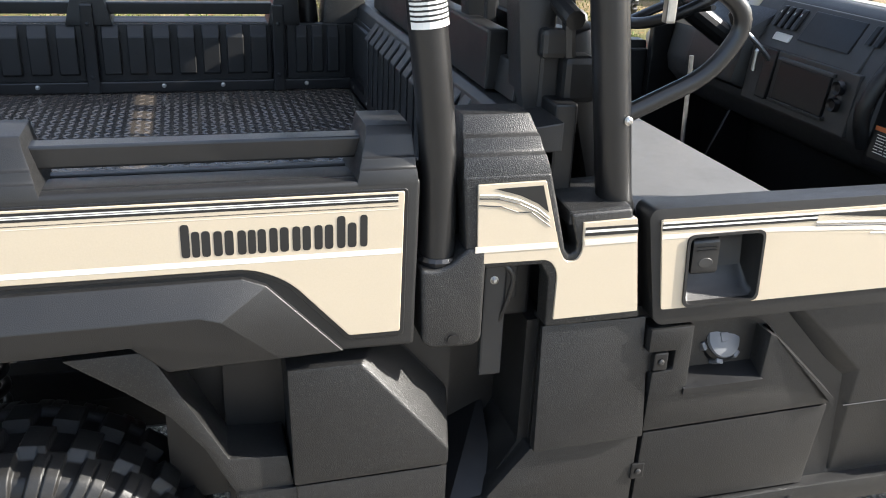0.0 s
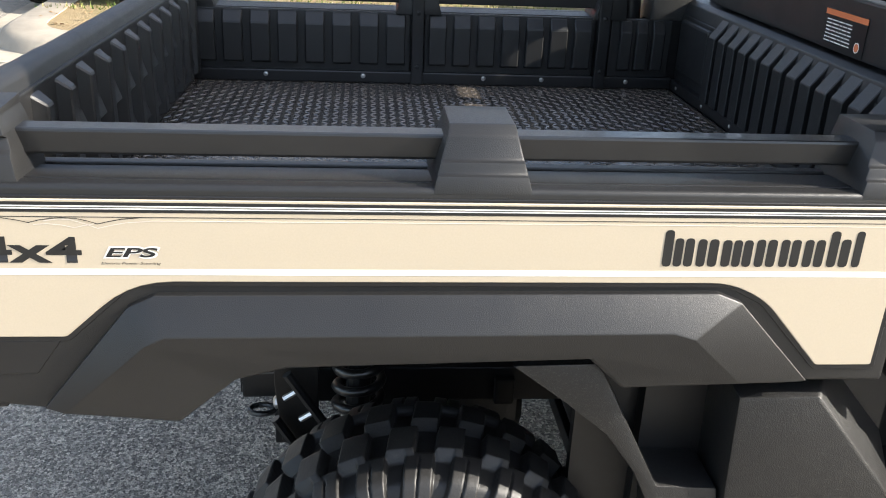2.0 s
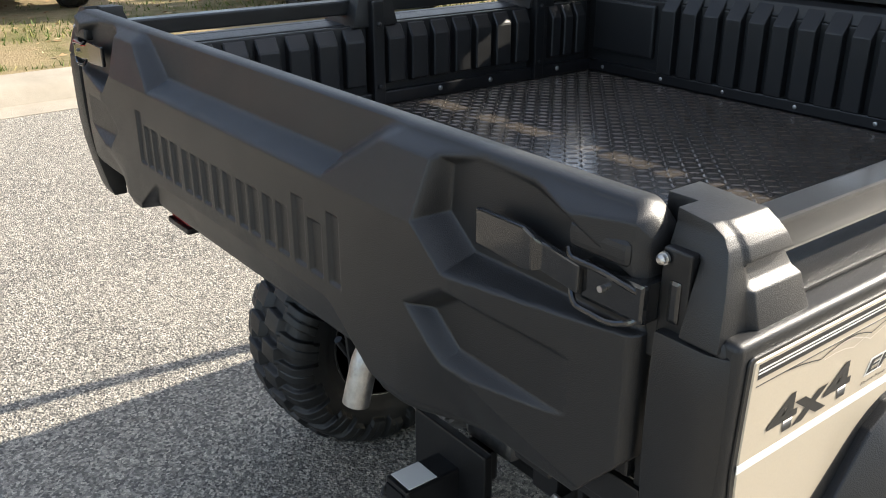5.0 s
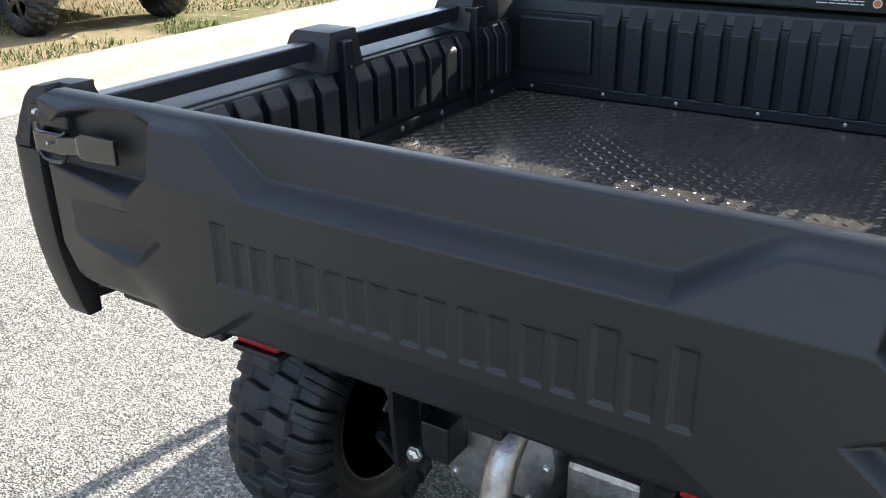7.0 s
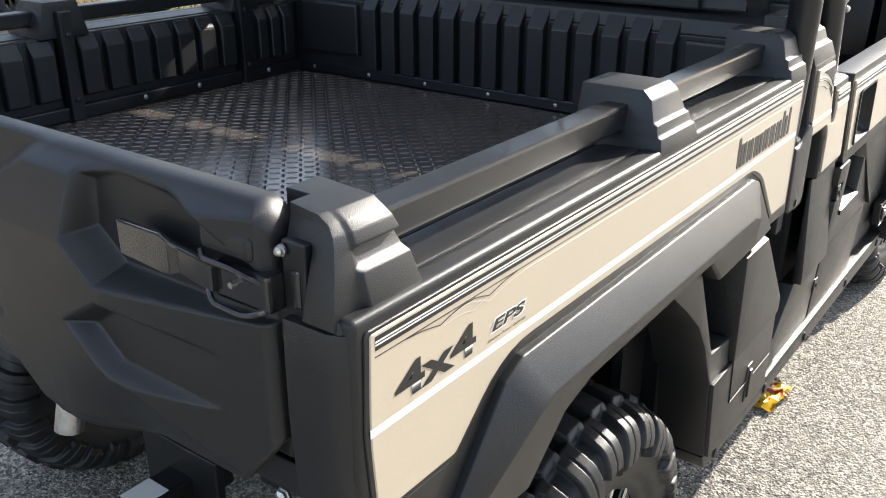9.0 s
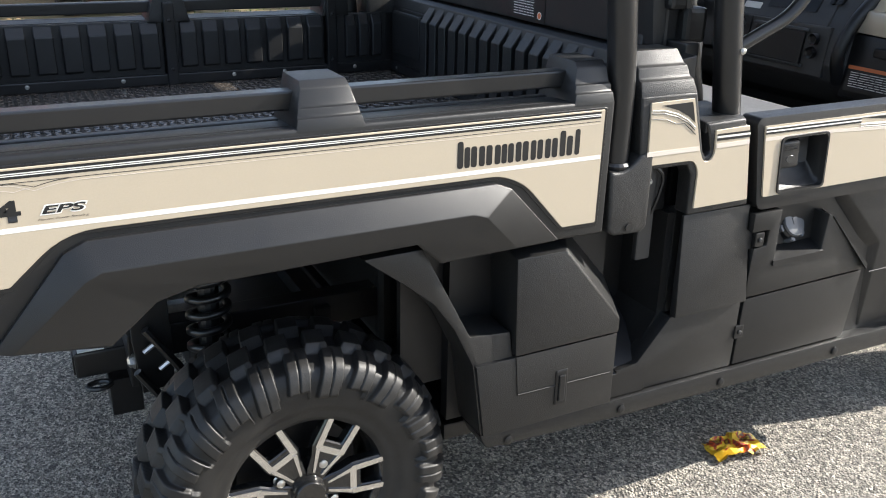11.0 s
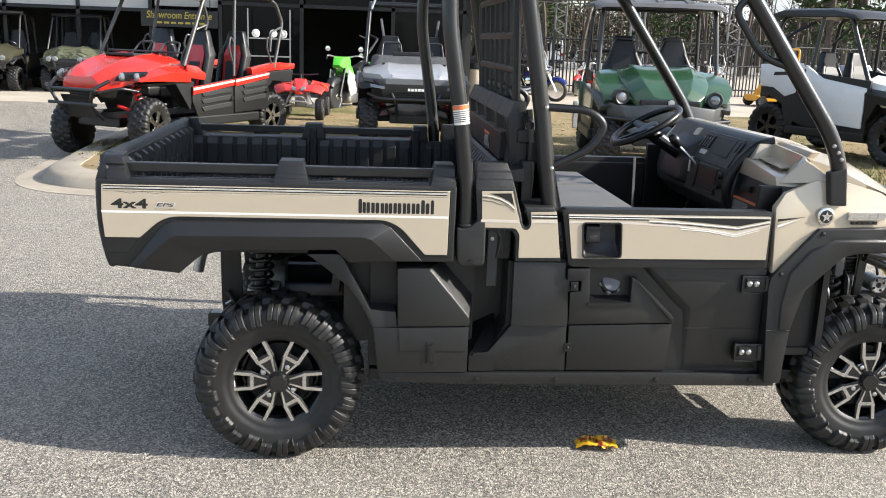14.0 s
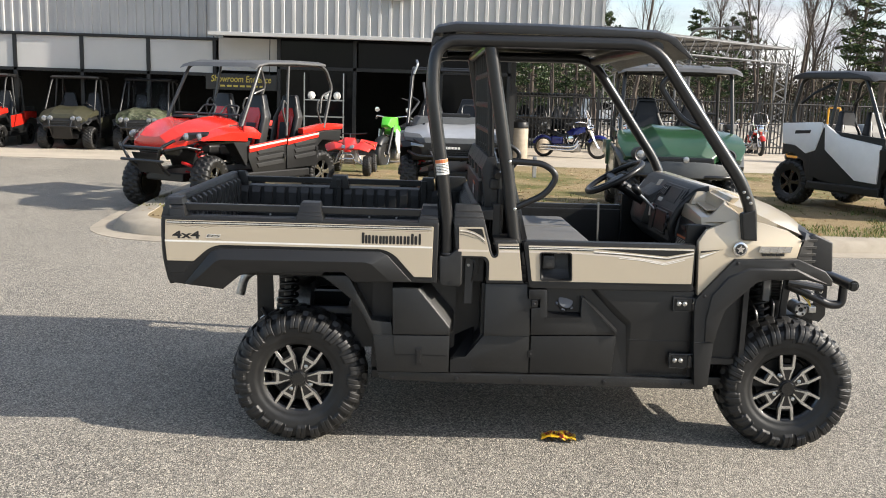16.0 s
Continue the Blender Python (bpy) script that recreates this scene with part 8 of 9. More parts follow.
for s in (-1, 1):
    put("rear_quarter", panel([(-1.22, 0.98), (-1.25, 1.30), (-0.50, 1.34), (-0.44, 1.26), (-0.56, 0.90), (-0.74, 0.84), (-0.96, 0.96)], s, 0.80, 0.06, 0.014), M_PURE, None, "white rear quarter panel", 40)
    put("quarter_mark", panel([(-0.98, 1.14), (-0.68, 1.16), (-0.66, 1.21), (-0.96, 1.195)], s, 0.804, 0.01, 0.0), M_INK)
    put("door", panel([(-0.40, 1.32), (-0.36, 0.92), (0.22, 0.50), (0.60, 0.48), (0.62, 1.04), (-0.10, 1.14)], s, 0.82, 0.05, 0.014), M_PURE, None, "white half door", 40)
    put("door_frame", panel([(-0.66, 1.30), (-0.66, 0.50), (0.14, 0.34), (0.66, 0.34), (0.66, 1.14), (-0.10, 1.20)], s, 0.785, 0.04, 0.01), M_BLACK)
    put("rear_skirt", panel([(-0.50, 0.92), (-0.58, 0.36), (-0.70, 0.42), (-0.80, 0.72), (-1.04, 0.84), (-1.22, 0.80), (-1.22, 0.97)], s, 0.77, 0.08, 0.01), M_BLACK)
    put("front_fender", loft([[(0.60, s * 0.60, 1.08), (1.20, s * 0.58, 0.98), (1.45, s * 0.50, 0.84), (1.30, s * 0.52, 0.80), (0.80, s * 0.58, 0.88), (0.64, s * 0.58, 0.60)], [(0.60, s * 0.82, 0.98), (1.20, s * 0.84, 0.90), (1.42, s * 0.76, 0.78), (1.30, s * 0.78, 0.76), (0.82, s * 0.83, 0.84), (0.66, s * 0.82, 0.54)]], b=0.01), M_BLACK, None, "", 30)
    side = put("cage_side", tube([(-1.06, s * 0.72, 1.10), (-1.12, s * 0.70, 1.50), (-1.02, s * 0.67, 1.98), (-0.88, s * 0.66, 2.03), (0.05, s * 0.66, 2.03), (0.16, s * 0.67, 1.98), (0.56, s * 0.70, 1.14)], 0.032, 10, bend=0.09), M_TUBE, None, "black cage tube", 60)
    put("cage_post", tube([(-0.36, s * 0.74, 1.22), (-0.30, s * 0.67, 2.02)], 0.028, 10), M_TUBE, side)
    put("shoulder_belt", tube([(-1.08, s * 0.60, 1.62), (-0.86, s * 0.56, 1.80), (-0.60, s * 0.44, 1.94)], 0.022, 8, bend=0.06, flat=0.4), M_CHASSIS, side)
put("rear_screen", box(-1.10, -1.07, -0.66, 0.66, 1.02, 1.30, 0.01), M_CHASSIS)
put("roof", loft([[(x, y, z + dz) for x, z in ((0.36, 1.98), (0.24, 2.06), (-0.10, 2.125), (-0.96, 2.13), (-1.16, 2.08), (-1.16, 2.02), (-0.90, 2.03), (0.10, 2.02))] for y, dz in ((-0.76, -0.03), (-0.64, 0.0), (0.64, 0.0), (0.76, -0.03))], b=0.014), M_BLACK, None, "black moulded hard roof", 40)

# yellow mower on the apron
mow = thing("ride_on_mower", (12.9, 23.6, 0.012), "yellow ride-on mower standing on the concrete apron", "mower")
part("deck", box(12.1, 13.7, 23.1, 24.1, 0.16, 0.36, 0.06, 3), M_YELLOW, mow, smooth=40)
part("body", loft([[(12.3, 23.2, 0.34), (13.5, 23.2, 0.34), (13.5, 24.0, 0.34), (12.3, 24.0, 0.34)], [(12.5, 23.3, 0.72), (13.4, 23.3, 0.80), (13.4, 23.9, 0.80), (12.5, 23.9, 0.72)]], b=0.05, seg=2), M_YELLOW, mow, smooth=40)
part("engine", box(13.1, 13.7, 23.3, 23.9, 0.78, 1.10, 0.05), M_CHASSIS, mow)
part("seat", box(12.7, 13.1, 23.35, 23.85, 0.80, 1.20, 0.06, 3), M_CHASSIS, mow, smooth=50)
part("roll_bar", tube([(13.3, 23.2, 0.6), (13.3, 23.2, 1.75), (13.3, 24.0, 1.75), (13.3, 24.0, 0.6)], 0.03, 8, bend=0.1), M_YELLOW, mow)
for x, r in ((12.25, 0.16), (13.45, 0.27)):
    for y in (23.12, 24.08):
        part("wheel", moved(lathe([(r * 0.5, -0.09), (r * 0.9, -0.10), (r, -0.05), (r, 0.05), (r * 0.9, 0.10), (r * 0.5, 0.09)], 20), Matrix.Translation((x, y, r + 0.012))), M_RUBBER, mow)
for x, y, paint, nm, lab in ((-9.05, 21.2, M_OLIVE_SHADED, "olive_work_vehicle", "olive drab work vehicle parked under the showroom bay"), (-7.15, 21.5, M_CAMO_SHADED, "camouflage_work_vehicle", "camouflage work vehicle with clear windscreen, under the showroom bay"), (-11.4, 21.0, M_RED, "red_work_vehicle", "red work vehicle with black roof, under the showroom bay")):
    utv_body(nm, facing(x, y, 272), lab, paint, base=1.85, half=0.72, height=1.95, lamp_style=2, pane=nm.startswith("cam"), cage=M_DARKGREY, R=0.32)

for x, y, h in ((4.75, 30.6, 262), (6.2, 30.9, 280)):
    utv_body("black_work_vehicle", facing(x, y, h), "black side-by-side with roll cage, parked behind the iron fence", M_CHASSIS, base=1.95, half=0.74, height=1.98, roof=M_CHASSIS, cage=M_CHASSIS, doors=M_CHASSIS)

# small red quad
def quad(m):
    v = thing("quad_bike", m, "small red sport quad with bare steel bumper", "quad bike")

    def put(nm, bm, mat, parent=None, lab="", smooth=None):
        return part(nm, moved(bm, m), mat, parent or v, lab, smooth)

    for x, R, w in ((0.58, 0.24, 0.085), (-0.52, 0.235, 0.12)):
        for s in (-1, 1):
            wheel_simple(v, m @ Matrix.Translation((x, s * 0.44, R)) @ Matrix.Rotation(0 if s < 0 else math.pi, 4, "Z"), R, w, M_STEEL, 4)
    put("engine", box(-0.25, 0.30, -0.14, 0.14, 0.25, 0.58, 0.04), M_CAST)
    put("fairing", loft([[(-0.05, -0.14, 0.66), (-0.05, 0.14, 0.66), (-0.05, 0.10, 0.86), (-0.05, -0.10, 0.86)], [(0.45, -0.20, 0.66), (0.45, 0.20, 0.66), (0.42, 0.13, 0.88), (0.42, -0.13, 0.88)], [(0.82, -0.08, 0.56), (0.82, 0.08, 0.56), (0.80, 0.05, 0.66), (0.80, -0.05, 0.66)]], b=0.02), M_RED, smooth=40)
    for s in (-1, 1):
        put("front_fender", loft([[(0.26, s * 0.14, 0.72), (0.60, s * 0.14, 0.74), (0.82, s * 0.10, 0.64), (0.80, s * 0.10, 0.60), (0.58, s * 0.14, 0.69), (0.26, s * 0.14, 0.68)], [(0.28, s * 0.36, 0.80), (0.60, s * 0.34, 0.78), (0.80, s * 0.28, 0.64), (0.78, s * 0.28, 0.61), (0.58, s * 0.34, 0.74), (0.28, s * 0.36, 0.76)], [(0.26, s * 0.58, 0.72), (0.56, s * 0.56, 0.70), (0.72, s * 0.48, 0.58), (0.70, s * 0.48, 0.55), (0.55, s * 0.56, 0.66), (0.26, s * 0.58, 0.68)]], b=0.008), M_RED, None, "", 40)
        put("lamp", loft([[(0.74, s * 0.07, 0.66), (0.74, s * 0.16, 0.68), (0.74, s * 0.15, 0.73), (0.74, s * 0.07, 0.72)], [(0.83, s * 0.05, 0.64), (0.82, s * 0.14, 0.655), (0.80, s * 0.13, 0.70), (0.81, s * 0.05, 0.70)]], b=0.004), M_LENS)
        put("rear_fender", loft([[(-0.25, s * 0.15, 0.66), (-0.78, s * 0.15, 0.76), (-0.78, s * 0.15, 0.80), (-0.25, s * 0.15, 0.70)], [(-0.30, s * 0.55, 0.56), (-0.74, s * 0.56, 0.70), (-0.74, s * 0.56, 0.73), (-0.30, s * 0.55, 0.59)]], b=0.006), M_RED)
        put("a_arm", tube([(0.56, s * 0.12, 0.36), (0.58, s * 0.40, 0.24)], 0.016, 8), M_STEEL)
        put("damper", tube([(0.52, s * 0.14, 0.66), (0.58, s * 0.34, 0.27)], 0.022, 8), M_STEEL)
    put("seat", box(-0.72, -0.02, -0.13, 0.13, 0.70, 0.80, 0.04, 3), M_CHASSIS)
    bar = put("handlebar", tube([(0.20, -0.38, 0.98), (0.24, -0.15, 0.96), (0.24, 0.15, 0.96), (0.20, 0.38, 0.98)], 0.014, 8, bend=0.05), M_CHASSIS)
    put("steering_stem", tube([(0.24, 0, 0.96), (0.42, 0, 0.60)], 0.02, 8), M_CHASSIS, bar)
    put("bumper", tube([(0.72, -0.16, 0.28), (0.92, -0.16, 0.42), (0.92, 0.16, 0.42), (0.72, 0.16, 0.28)], 0.016, 8, bend=0.05), M_ALU)
    put("bumper_bar", tube([(0.90, -0.17, 0.38), (0.92, -0.12, 0.52), (0.92, 0.12, 0.52), (0.90, 0.17, 0.38)], 0.014, 8, bend=0.05), M_ALU)
    return v


quad(facing(-0.87, 13.6, 268, LAWN_Z) @ Matrix.Scale(0.82, 4))


def motorcycle(m, name, label, paint, cruiser):
    v = thing(name, m, label, "motorcycle")

    def put(nm, bm, mat, parent=None, lab="", smooth=None):
        return part(nm, moved(bm, m), mat, parent or v, lab, smooth)

    base = 1.66 if cruiser else 1.36
    for x, R, w in ((base / 2, 0.33, 0.065), (-base / 2, 0.32, 0.09)):
        place = Matrix.Translation((x, 0, R))
        hub = put("wheel", moved(lathe([(0.03, -0.07), (0.055, -0.06), (0.055, 0.06), (0.03, 0.07)], 14), place), M_CHROME)
        put("tyre", moved(lathe([(R * 0.70, -w * 0.8), (R * 0.85, -w), (R * 0.97, -w * 0.6), (R, 0), (R * 0.97, w * 0.6), (R * 0.85, w), (R * 0.70, w * 0.8)], 36), place), M_RUBBER, hub, smooth=50)
        put("rim", moved(lathe([(R * 0.71, -w * 0.85), (R * 0.63, -w * 0.7), (R * 0.60, 0), (R * 0.63, w * 0.7), (R * 0.71, w * 0.85), (R * 0.66, 0)], 36), place), M_CHROME, hub, smooth=50)
        put("brake_disc", moved(lathe([(0.07, -0.055), (0.14, -0.055), (0.14, -0.050), (0.07, -0.050)], 24), place), M_CAST, hub)
        for i in range(9):
            put("spoke", moved(prism([(0.03, -0.022), (R * 0.66, -0.010), (R * 0.66, 0.010), (0.03, 0.022)], -0.02, 0.02, 0.004, 1), place @ Matrix.Rotation(i * 0.698, 4, "Y")), M_CHROME, hub)
        lo, hi = (35, 150) if x > 0 else (20, 165)
        arc = [radians(lo + (hi - lo) * i / 10) for i in range(11)]
        loops = [[(x + (R + 0.03 + h) * math.cos(a), y, R + (R + 0.03 + h) * math.sin(a)) for y, h in ((-w * 1.35, -0.07), (-w * 1.2, 0.0), (0.0, 0.035), (w * 1.2, 0.0), (w * 1.35, -0.07), (w, -0.005), (0.0, 0.02), (-w, -0.005))] for a in arc]
        put("mudguard", loft(loops), paint if cruiser else M_CHASSIS, None, "", 60)
    top = base / 2 - 0.36
    for y in (-0.10, 0.10):
        put("fork", tube([(base / 2, y, 0.33), (top, y, 1.02)], 0.030, 10), M_CHROME if cruiser else M_CHASSIS, None, "", 60)
    put("tank", loft([[(-0.16, -0.08, 0.68), (-0.16, 0.08, 0.68), (-0.16, 0.05, 0.78), (-0.16, -0.05, 0.78)], [(0.04, -0.17, 0.68), (0.04, 0.17, 0.68), (0.04, 0.10, 0.90), (0.04, -0.10, 0.90)], [(0.26, -0.18, 0.72), (0.26, 0.18, 0.72), (0.26, 0.11, 0.95), (0.26, -0.11, 0.95)], [(0.44, -0.09, 0.80), (0.44, 0.09, 0.80), (0.44, 0.05, 0.94), (0.44, -0.05, 0.94)]], b=0.03, seg=3), paint, smooth=50)
    put("seat", loft([[(-0.74, -0.10, 0.76), (-0.74, 0.10, 0.76), (-0.74, 0.07, 0.84), (-0.74, -0.07, 0.84)], [(-0.50, -0.13, 0.68), (-0.50, 0.13, 0.68), (-0.50, 0.10, 0.80), (-0.50, -0.10, 0.80)], [(-0.34, -0.17, 0.62), (-0.34, 0.17, 0.62), (-0.34, 0.13, 0.72), (-0.34, -0.13, 0.72)], [(-0.06, -0.12, 0.66), (-0.06, 0.12, 0.66), (-0.06, 0.09, 0.76), (-0.06, -0.09, 0.76)]], b=0.02, seg=2), M_CHASSIS, None, "black stepped saddle", 50)
    put("crank_case", box(-0.28, 0.30, -0.17, 0.17, 0.18, 0.42, 0.07, 3), M_CAST, smooth=50)
    put("side_cover", box(-0.60, -0.24, -0.16, 0.16, 0.40, 0.66, 0.06, 3), paint if cruiser else M_CHASSIS, smooth=50)
    put("frame_tube", tube([(top - 0.02, 0, 0.95), (top - 0.14, 0, 0.36), (0.1, 0, 0.18), (-base / 2, 0, 0.34)], 0.034, 8, bend=0.1), M_CHASSIS)
    for a, x in ((-24, -0.10), (28, 0.14)):
        cyl = put("cylinder", moved(lathe([(0.085, -0.16), (0.10, -0.12), (0.085, -0.10), (0.10, -0.07), (0.085, -0.05), (0.10, -0.02), (0.085, 0.0), (0.10, 0.03), (0.085, 0.05), (0.095, 0.08), (0.07, 0.13)], 18, axis="z"), Matrix.Translation((x, 0, 0.54)) @ Matrix.Rotation(radians(a), 4, "Y")), M_CHASSIS, None, "finned cylinder")
        put("push_rod", moved(tube([(0.0, -0.11, -0.16), (0.0, -0.11, 0.12)], 0.016, 8), Matrix.Translation((x, 0, 0.54)) @ Matrix.Rotation(radians(a), 4, "Y")), M_CHROME, cyl)
    put("air_cleaner", moved(lathe([(0.02, -0.22), (0.09, -0.21), (0.10, -0.16), (0.06, -0.10)], 20), Matrix.Translation((0.02, 0, 0.58))), M_CHROME, None, "", 50)
    for z in (0.30, 0.40):
        put("exhaust", tube([(0.24, -0.15, z + 0.12), (0.16, -0.20, z - 0.02), (-0.02, -0.22, z - 0.06), (-0.92, -0.22, z - 0.04)], 0.040, 12, bend=0.10), M_CHROME, None, "chrome exhaust", 60)
    bar = put("handlebar", tube([(0.06, -0.42, 1.04), (0.26, -0.32, 1.10), (top, -0.08, 1.06), (top, 0.08, 1.06), (0.26, 0.32, 1.10), (0.06, 0.42, 1.04)], 0.016, 8, bend=0.06), M_CHROME)
    for y in (-0.40, 0.40):
        put("grip", tube([(0.16, y * 0.92, 1.065), (0.05, y * 1.06, 1.035)], 0.022, 8), M_CHASSIS, bar)
        put("mirror", moved(lathe([(0.01, -0.01), (0.05, -0.008), (0.05, 0.008)], 14), Matrix.Translation((0.20, y * 0.85, 1.22)) @ Matrix.Rotation(math.pi / 2, 4, "Z")), M_CHROME, bar)
    put("headlamp", moved(lathe([(0.02, -0.10), (0.09, -0.08), (0.10, 0.0), (0.06, 0.10)], 18), Matrix.Translation((top + 0.12, 0, 0.93)) @ Matrix.Rotation(math.pi / 2, 4, "Z")), M_CHROME, None, "", 50)
    if cruiser:
        for y in (-0.18, 0.18):
            put("spot_lamp", moved(lathe([(0.01, -0.06), (0.055, -0.05), (0.06, 0.0), (0.03, 0.06)], 14), Matrix.Translation((top + 0.12, y, 0.86)) @ Matrix.Rotation(math.pi / 2, 4, "Z")), M_CHROME, None, "", 50)
        rim = [(top + 0.06, -0.20, 0.92), (top + 0.02, -0.27, 1.20), (top - 0.10, -0.22, 1.46), (top - 0.12, 0.0, 1.52), (top - 0.10, 0.22, 1.46), (top + 0.02, 0.27, 1.20), (top + 0.06, 0.20, 0.92)]
        put("windshield", loft([[(x + dx, y, z) for x, y, z in rim] for dx in (0.0, 0.006)]), M_PANE, None, "clear windshield", 50)
        put("windshield_rim", tube([(x + 0.003, y, z) for x, y, z in rim], 0.009, 6), M_CHROME)
    else:
        put("nose_fairing", loft([[(0.16, y * 0.8, 0.92), (0.52, y * 0.7, 0.86), (0.62, y * 0.4, 0.92), (0.50, y * 0.6, 1.06), (0.30, y, 1.08)] for y in (-0.17, 0.17)], b=0.02), paint, None, "", 40)
        for y in (-0.20, 0.17):
            put("side_fairing", prism([(0.0, 0.40), (0.34, 0.34), (0.48, 0.60), (0.44, 0.84), (0.16, 0.74)], y, y + 0.03, 0.01), M_WHITE)
        put("tail", loft([[(-0.85, -0.05, 0.92), (-0.85, 0.05, 0.92), (-0.85, 0.04, 0.98), (-0.85, -0.04, 0.98)], [(-0.35, -0.13, 0.76), (-0.35, 0.13, 0.76), (-0.35, 0.10, 0.86), (-0.35, -0.10, 0.86)]], b=0.02), M_CHASSIS)
    return v


motorcycle(facing(5.05, 23.0, -20), "cruiser_motorcycle", "blue cruiser motorcycle with chrome and clear windshield", M_BLUE, True)
motorcycle(facing(-0.10, 16.9, 250) @ Matrix.Scale(1.12, 4), "sport_motorcycle", "lime green and white sport motorcycle", M_LIME, False)
motorcycle(facing(0.55, 18.0, 262), "sport_motorcycle", "lime green and white sport motorcycle", M_LIME, False)
for i, x in enumerate((7.6, 8.8, 10.0, 11.4, 12.6)):
    motorcycle(facing(x, 26.5 + i * 0.4, 240 + i * 6), "parked_motorcycle", "dark motorcycle by the iron fence", M_CHASSIS if i % 2 else M_RED, i % 2 == 0)

can = thing("litter_bin", (3.35, 22.0, 0.012), "round beige litter bin with dark lid", "litter bin")
part("drum", moved(lathe([(0.24, 0.0), (0.26, 0.03), (0.26, 0.86), (0.24, 0.88)], 28, axis="z"), Matrix.Translation((3.35, 22.0, 0.012))), plain("beige_drum", (0.42, 0.36, 0.28), 0.6), can, smooth=40)
part("lid", moved(lathe([(0.27, 0.88), (0.28, 0.92), (0.24, 1.04), (0.10, 1.12), (0.02, 1.13)], 28, axis="z"), Matrix.Translation((3.35, 22.0, 0.012))), M_CHASSIS, can, smooth=40)

# ---- showroom, canopy, fence, trees ----
n = Nodes("ribbed_white_metal", 0.45, 0.0, 0.5)
n.colour(n.ramp(n.noise(0.6, 6, 0.6), [(0.3, (0.36, 0.36, 0.355)), (0.7, (0.46, 0.46, 0.455))]))
n.rough(n.noise(3, 4), 0.35, 0.55)
M_SHEET = n.m
M_BAND = plain("white_band_panel", (0.46, 0.455, 0.44), 0.5, vary=0.05, scale=1.0)
# near-black: the unlit depth of bay and porch is put into the colour
M_SHADEWALL = plain("shade_black_interior", (0.02, 0.02, 0.02), 0.8, vary=0.2)
g = Nodes("tinted_glass", 0.06, 0, 0.12)
g.colour((0.006, 0.0065, 0.007))
M_TINT = g.m
M_GOLD = plain("gold_lettering", (0.42, 0.33, 0.05), 0.4, vary=0.05)
BY = 21.3  # the facade's face


def corrugated(x0, x1, z0, z1, y, pitch=0.30, depth=0.05):
    vs, fs = [], []
    x = x0
    cols = []
    while x < x1:
        for dx, dy in ((0.0, 0.0), (pitch * 0.60, 0.0), (pitch * 0.68, -depth), (pitch * 0.92, -depth)):
            cols.append((x + dx, y + dy))
        x += pitch
    for cx, cy in cols:
        vs += [(cx, cy, z0), (cx, cy, z1)]
    for i in range(len(cols) - 1):
        fs.append((2 * i, 2 * i + 2, 2 * i + 3, 2 * i + 1))
    return vs, fs


shop = thing("showroom_building", (-5.0, BY + 5, 0), "white ribbed-metal showroom with dark glass front and open bay", "building", kind="structure")
w1 = part("wall", box(-30, -5.15, BY + 0.10, BY + 0.35, 3.10, 8.0), M_SHEET, shop)
part("cladding", corrugated(-30, -5.2, 3.12, 8.0, BY + 0.08, 0.24, 0.04), M_SHEET, w1, "white ribbed metal cladding")
w2 = part("wall", box(-5.15, 5.35, BY - 0.90, BY + 0.30, 3.22, 8.0), M_SHEET, shop)
part("cladding", corrugated(-5.2, 5.3, 3.24, 8.0, BY - 0.93, 0.285, 0.06), M_SHEET, w2, "white ribbed metal cladding")
part("cladding_foot", box(-5.25, 5.4, BY - 1.02, BY - 0.86, 3.14, 3.24, 0.01), M_BAND, w2)
part("flashing", box(-30, -5.2, BY - 0.02, BY + 0.12, 3.06, 3.13, 0.01), M_CHASSIS, w1)
for i in range(12):
    x1 = -5.36 - i * 1.83
    part("band_panel", box(x1 - 1.73, x1, BY + 0.06, BY + 0.10, 2.16, 3.05, 0.006), M_BAND, w1)
    part("mullion", box(x1, x1 + 0.10, BY + 0.02, BY + 0.14, 0.0, 3.08, 0.006), M_CHASSIS, w1)
part("band_panel", box(-5.2, -3.55, BY + 0.06, BY + 0.10, 2.25, 3.14, 0.006), M_BAND, w1)
part("header", box(-30, -3.5, BY + 0.02, BY + 0.14, 2.08, 2.17, 0.006), M_CHASSIS, w1)
part("bay_back", box(-30, 3.0, BY + 7.0, BY + 7.2, 0, 8.0), M_SHADEWALL, shop)
part("bay_ceiling", box(-30, 3.0, BY + 0.3, BY + 7.1, 3.1, 3.2), M_SHADEWALL, shop)
part("side_wall", box(2.90, 3.10, BY - 0.1, BY + 7.2, 0, 3.2), M_SHADEWALL, shop)
part("side_wall", box(5.1, 5.35, BY - 0.9, BY + 7.2, 3.2, 8.0), M_SHEET, shop)
part("porch_soffit", box(2.9, 5.3, BY - 0.9, BY + 7.2, 3.15, 3.22), M_SHADEWALL, shop)
part("side_wall", box(-30.2, -30, BY, BY + 7.2, 0, 8.0), M_SHEET, shop)
part("roof", box(-30.2, 5.4, BY - 0.9, BY + 7.2, 8.0, 8.1), M_BAND, shop)
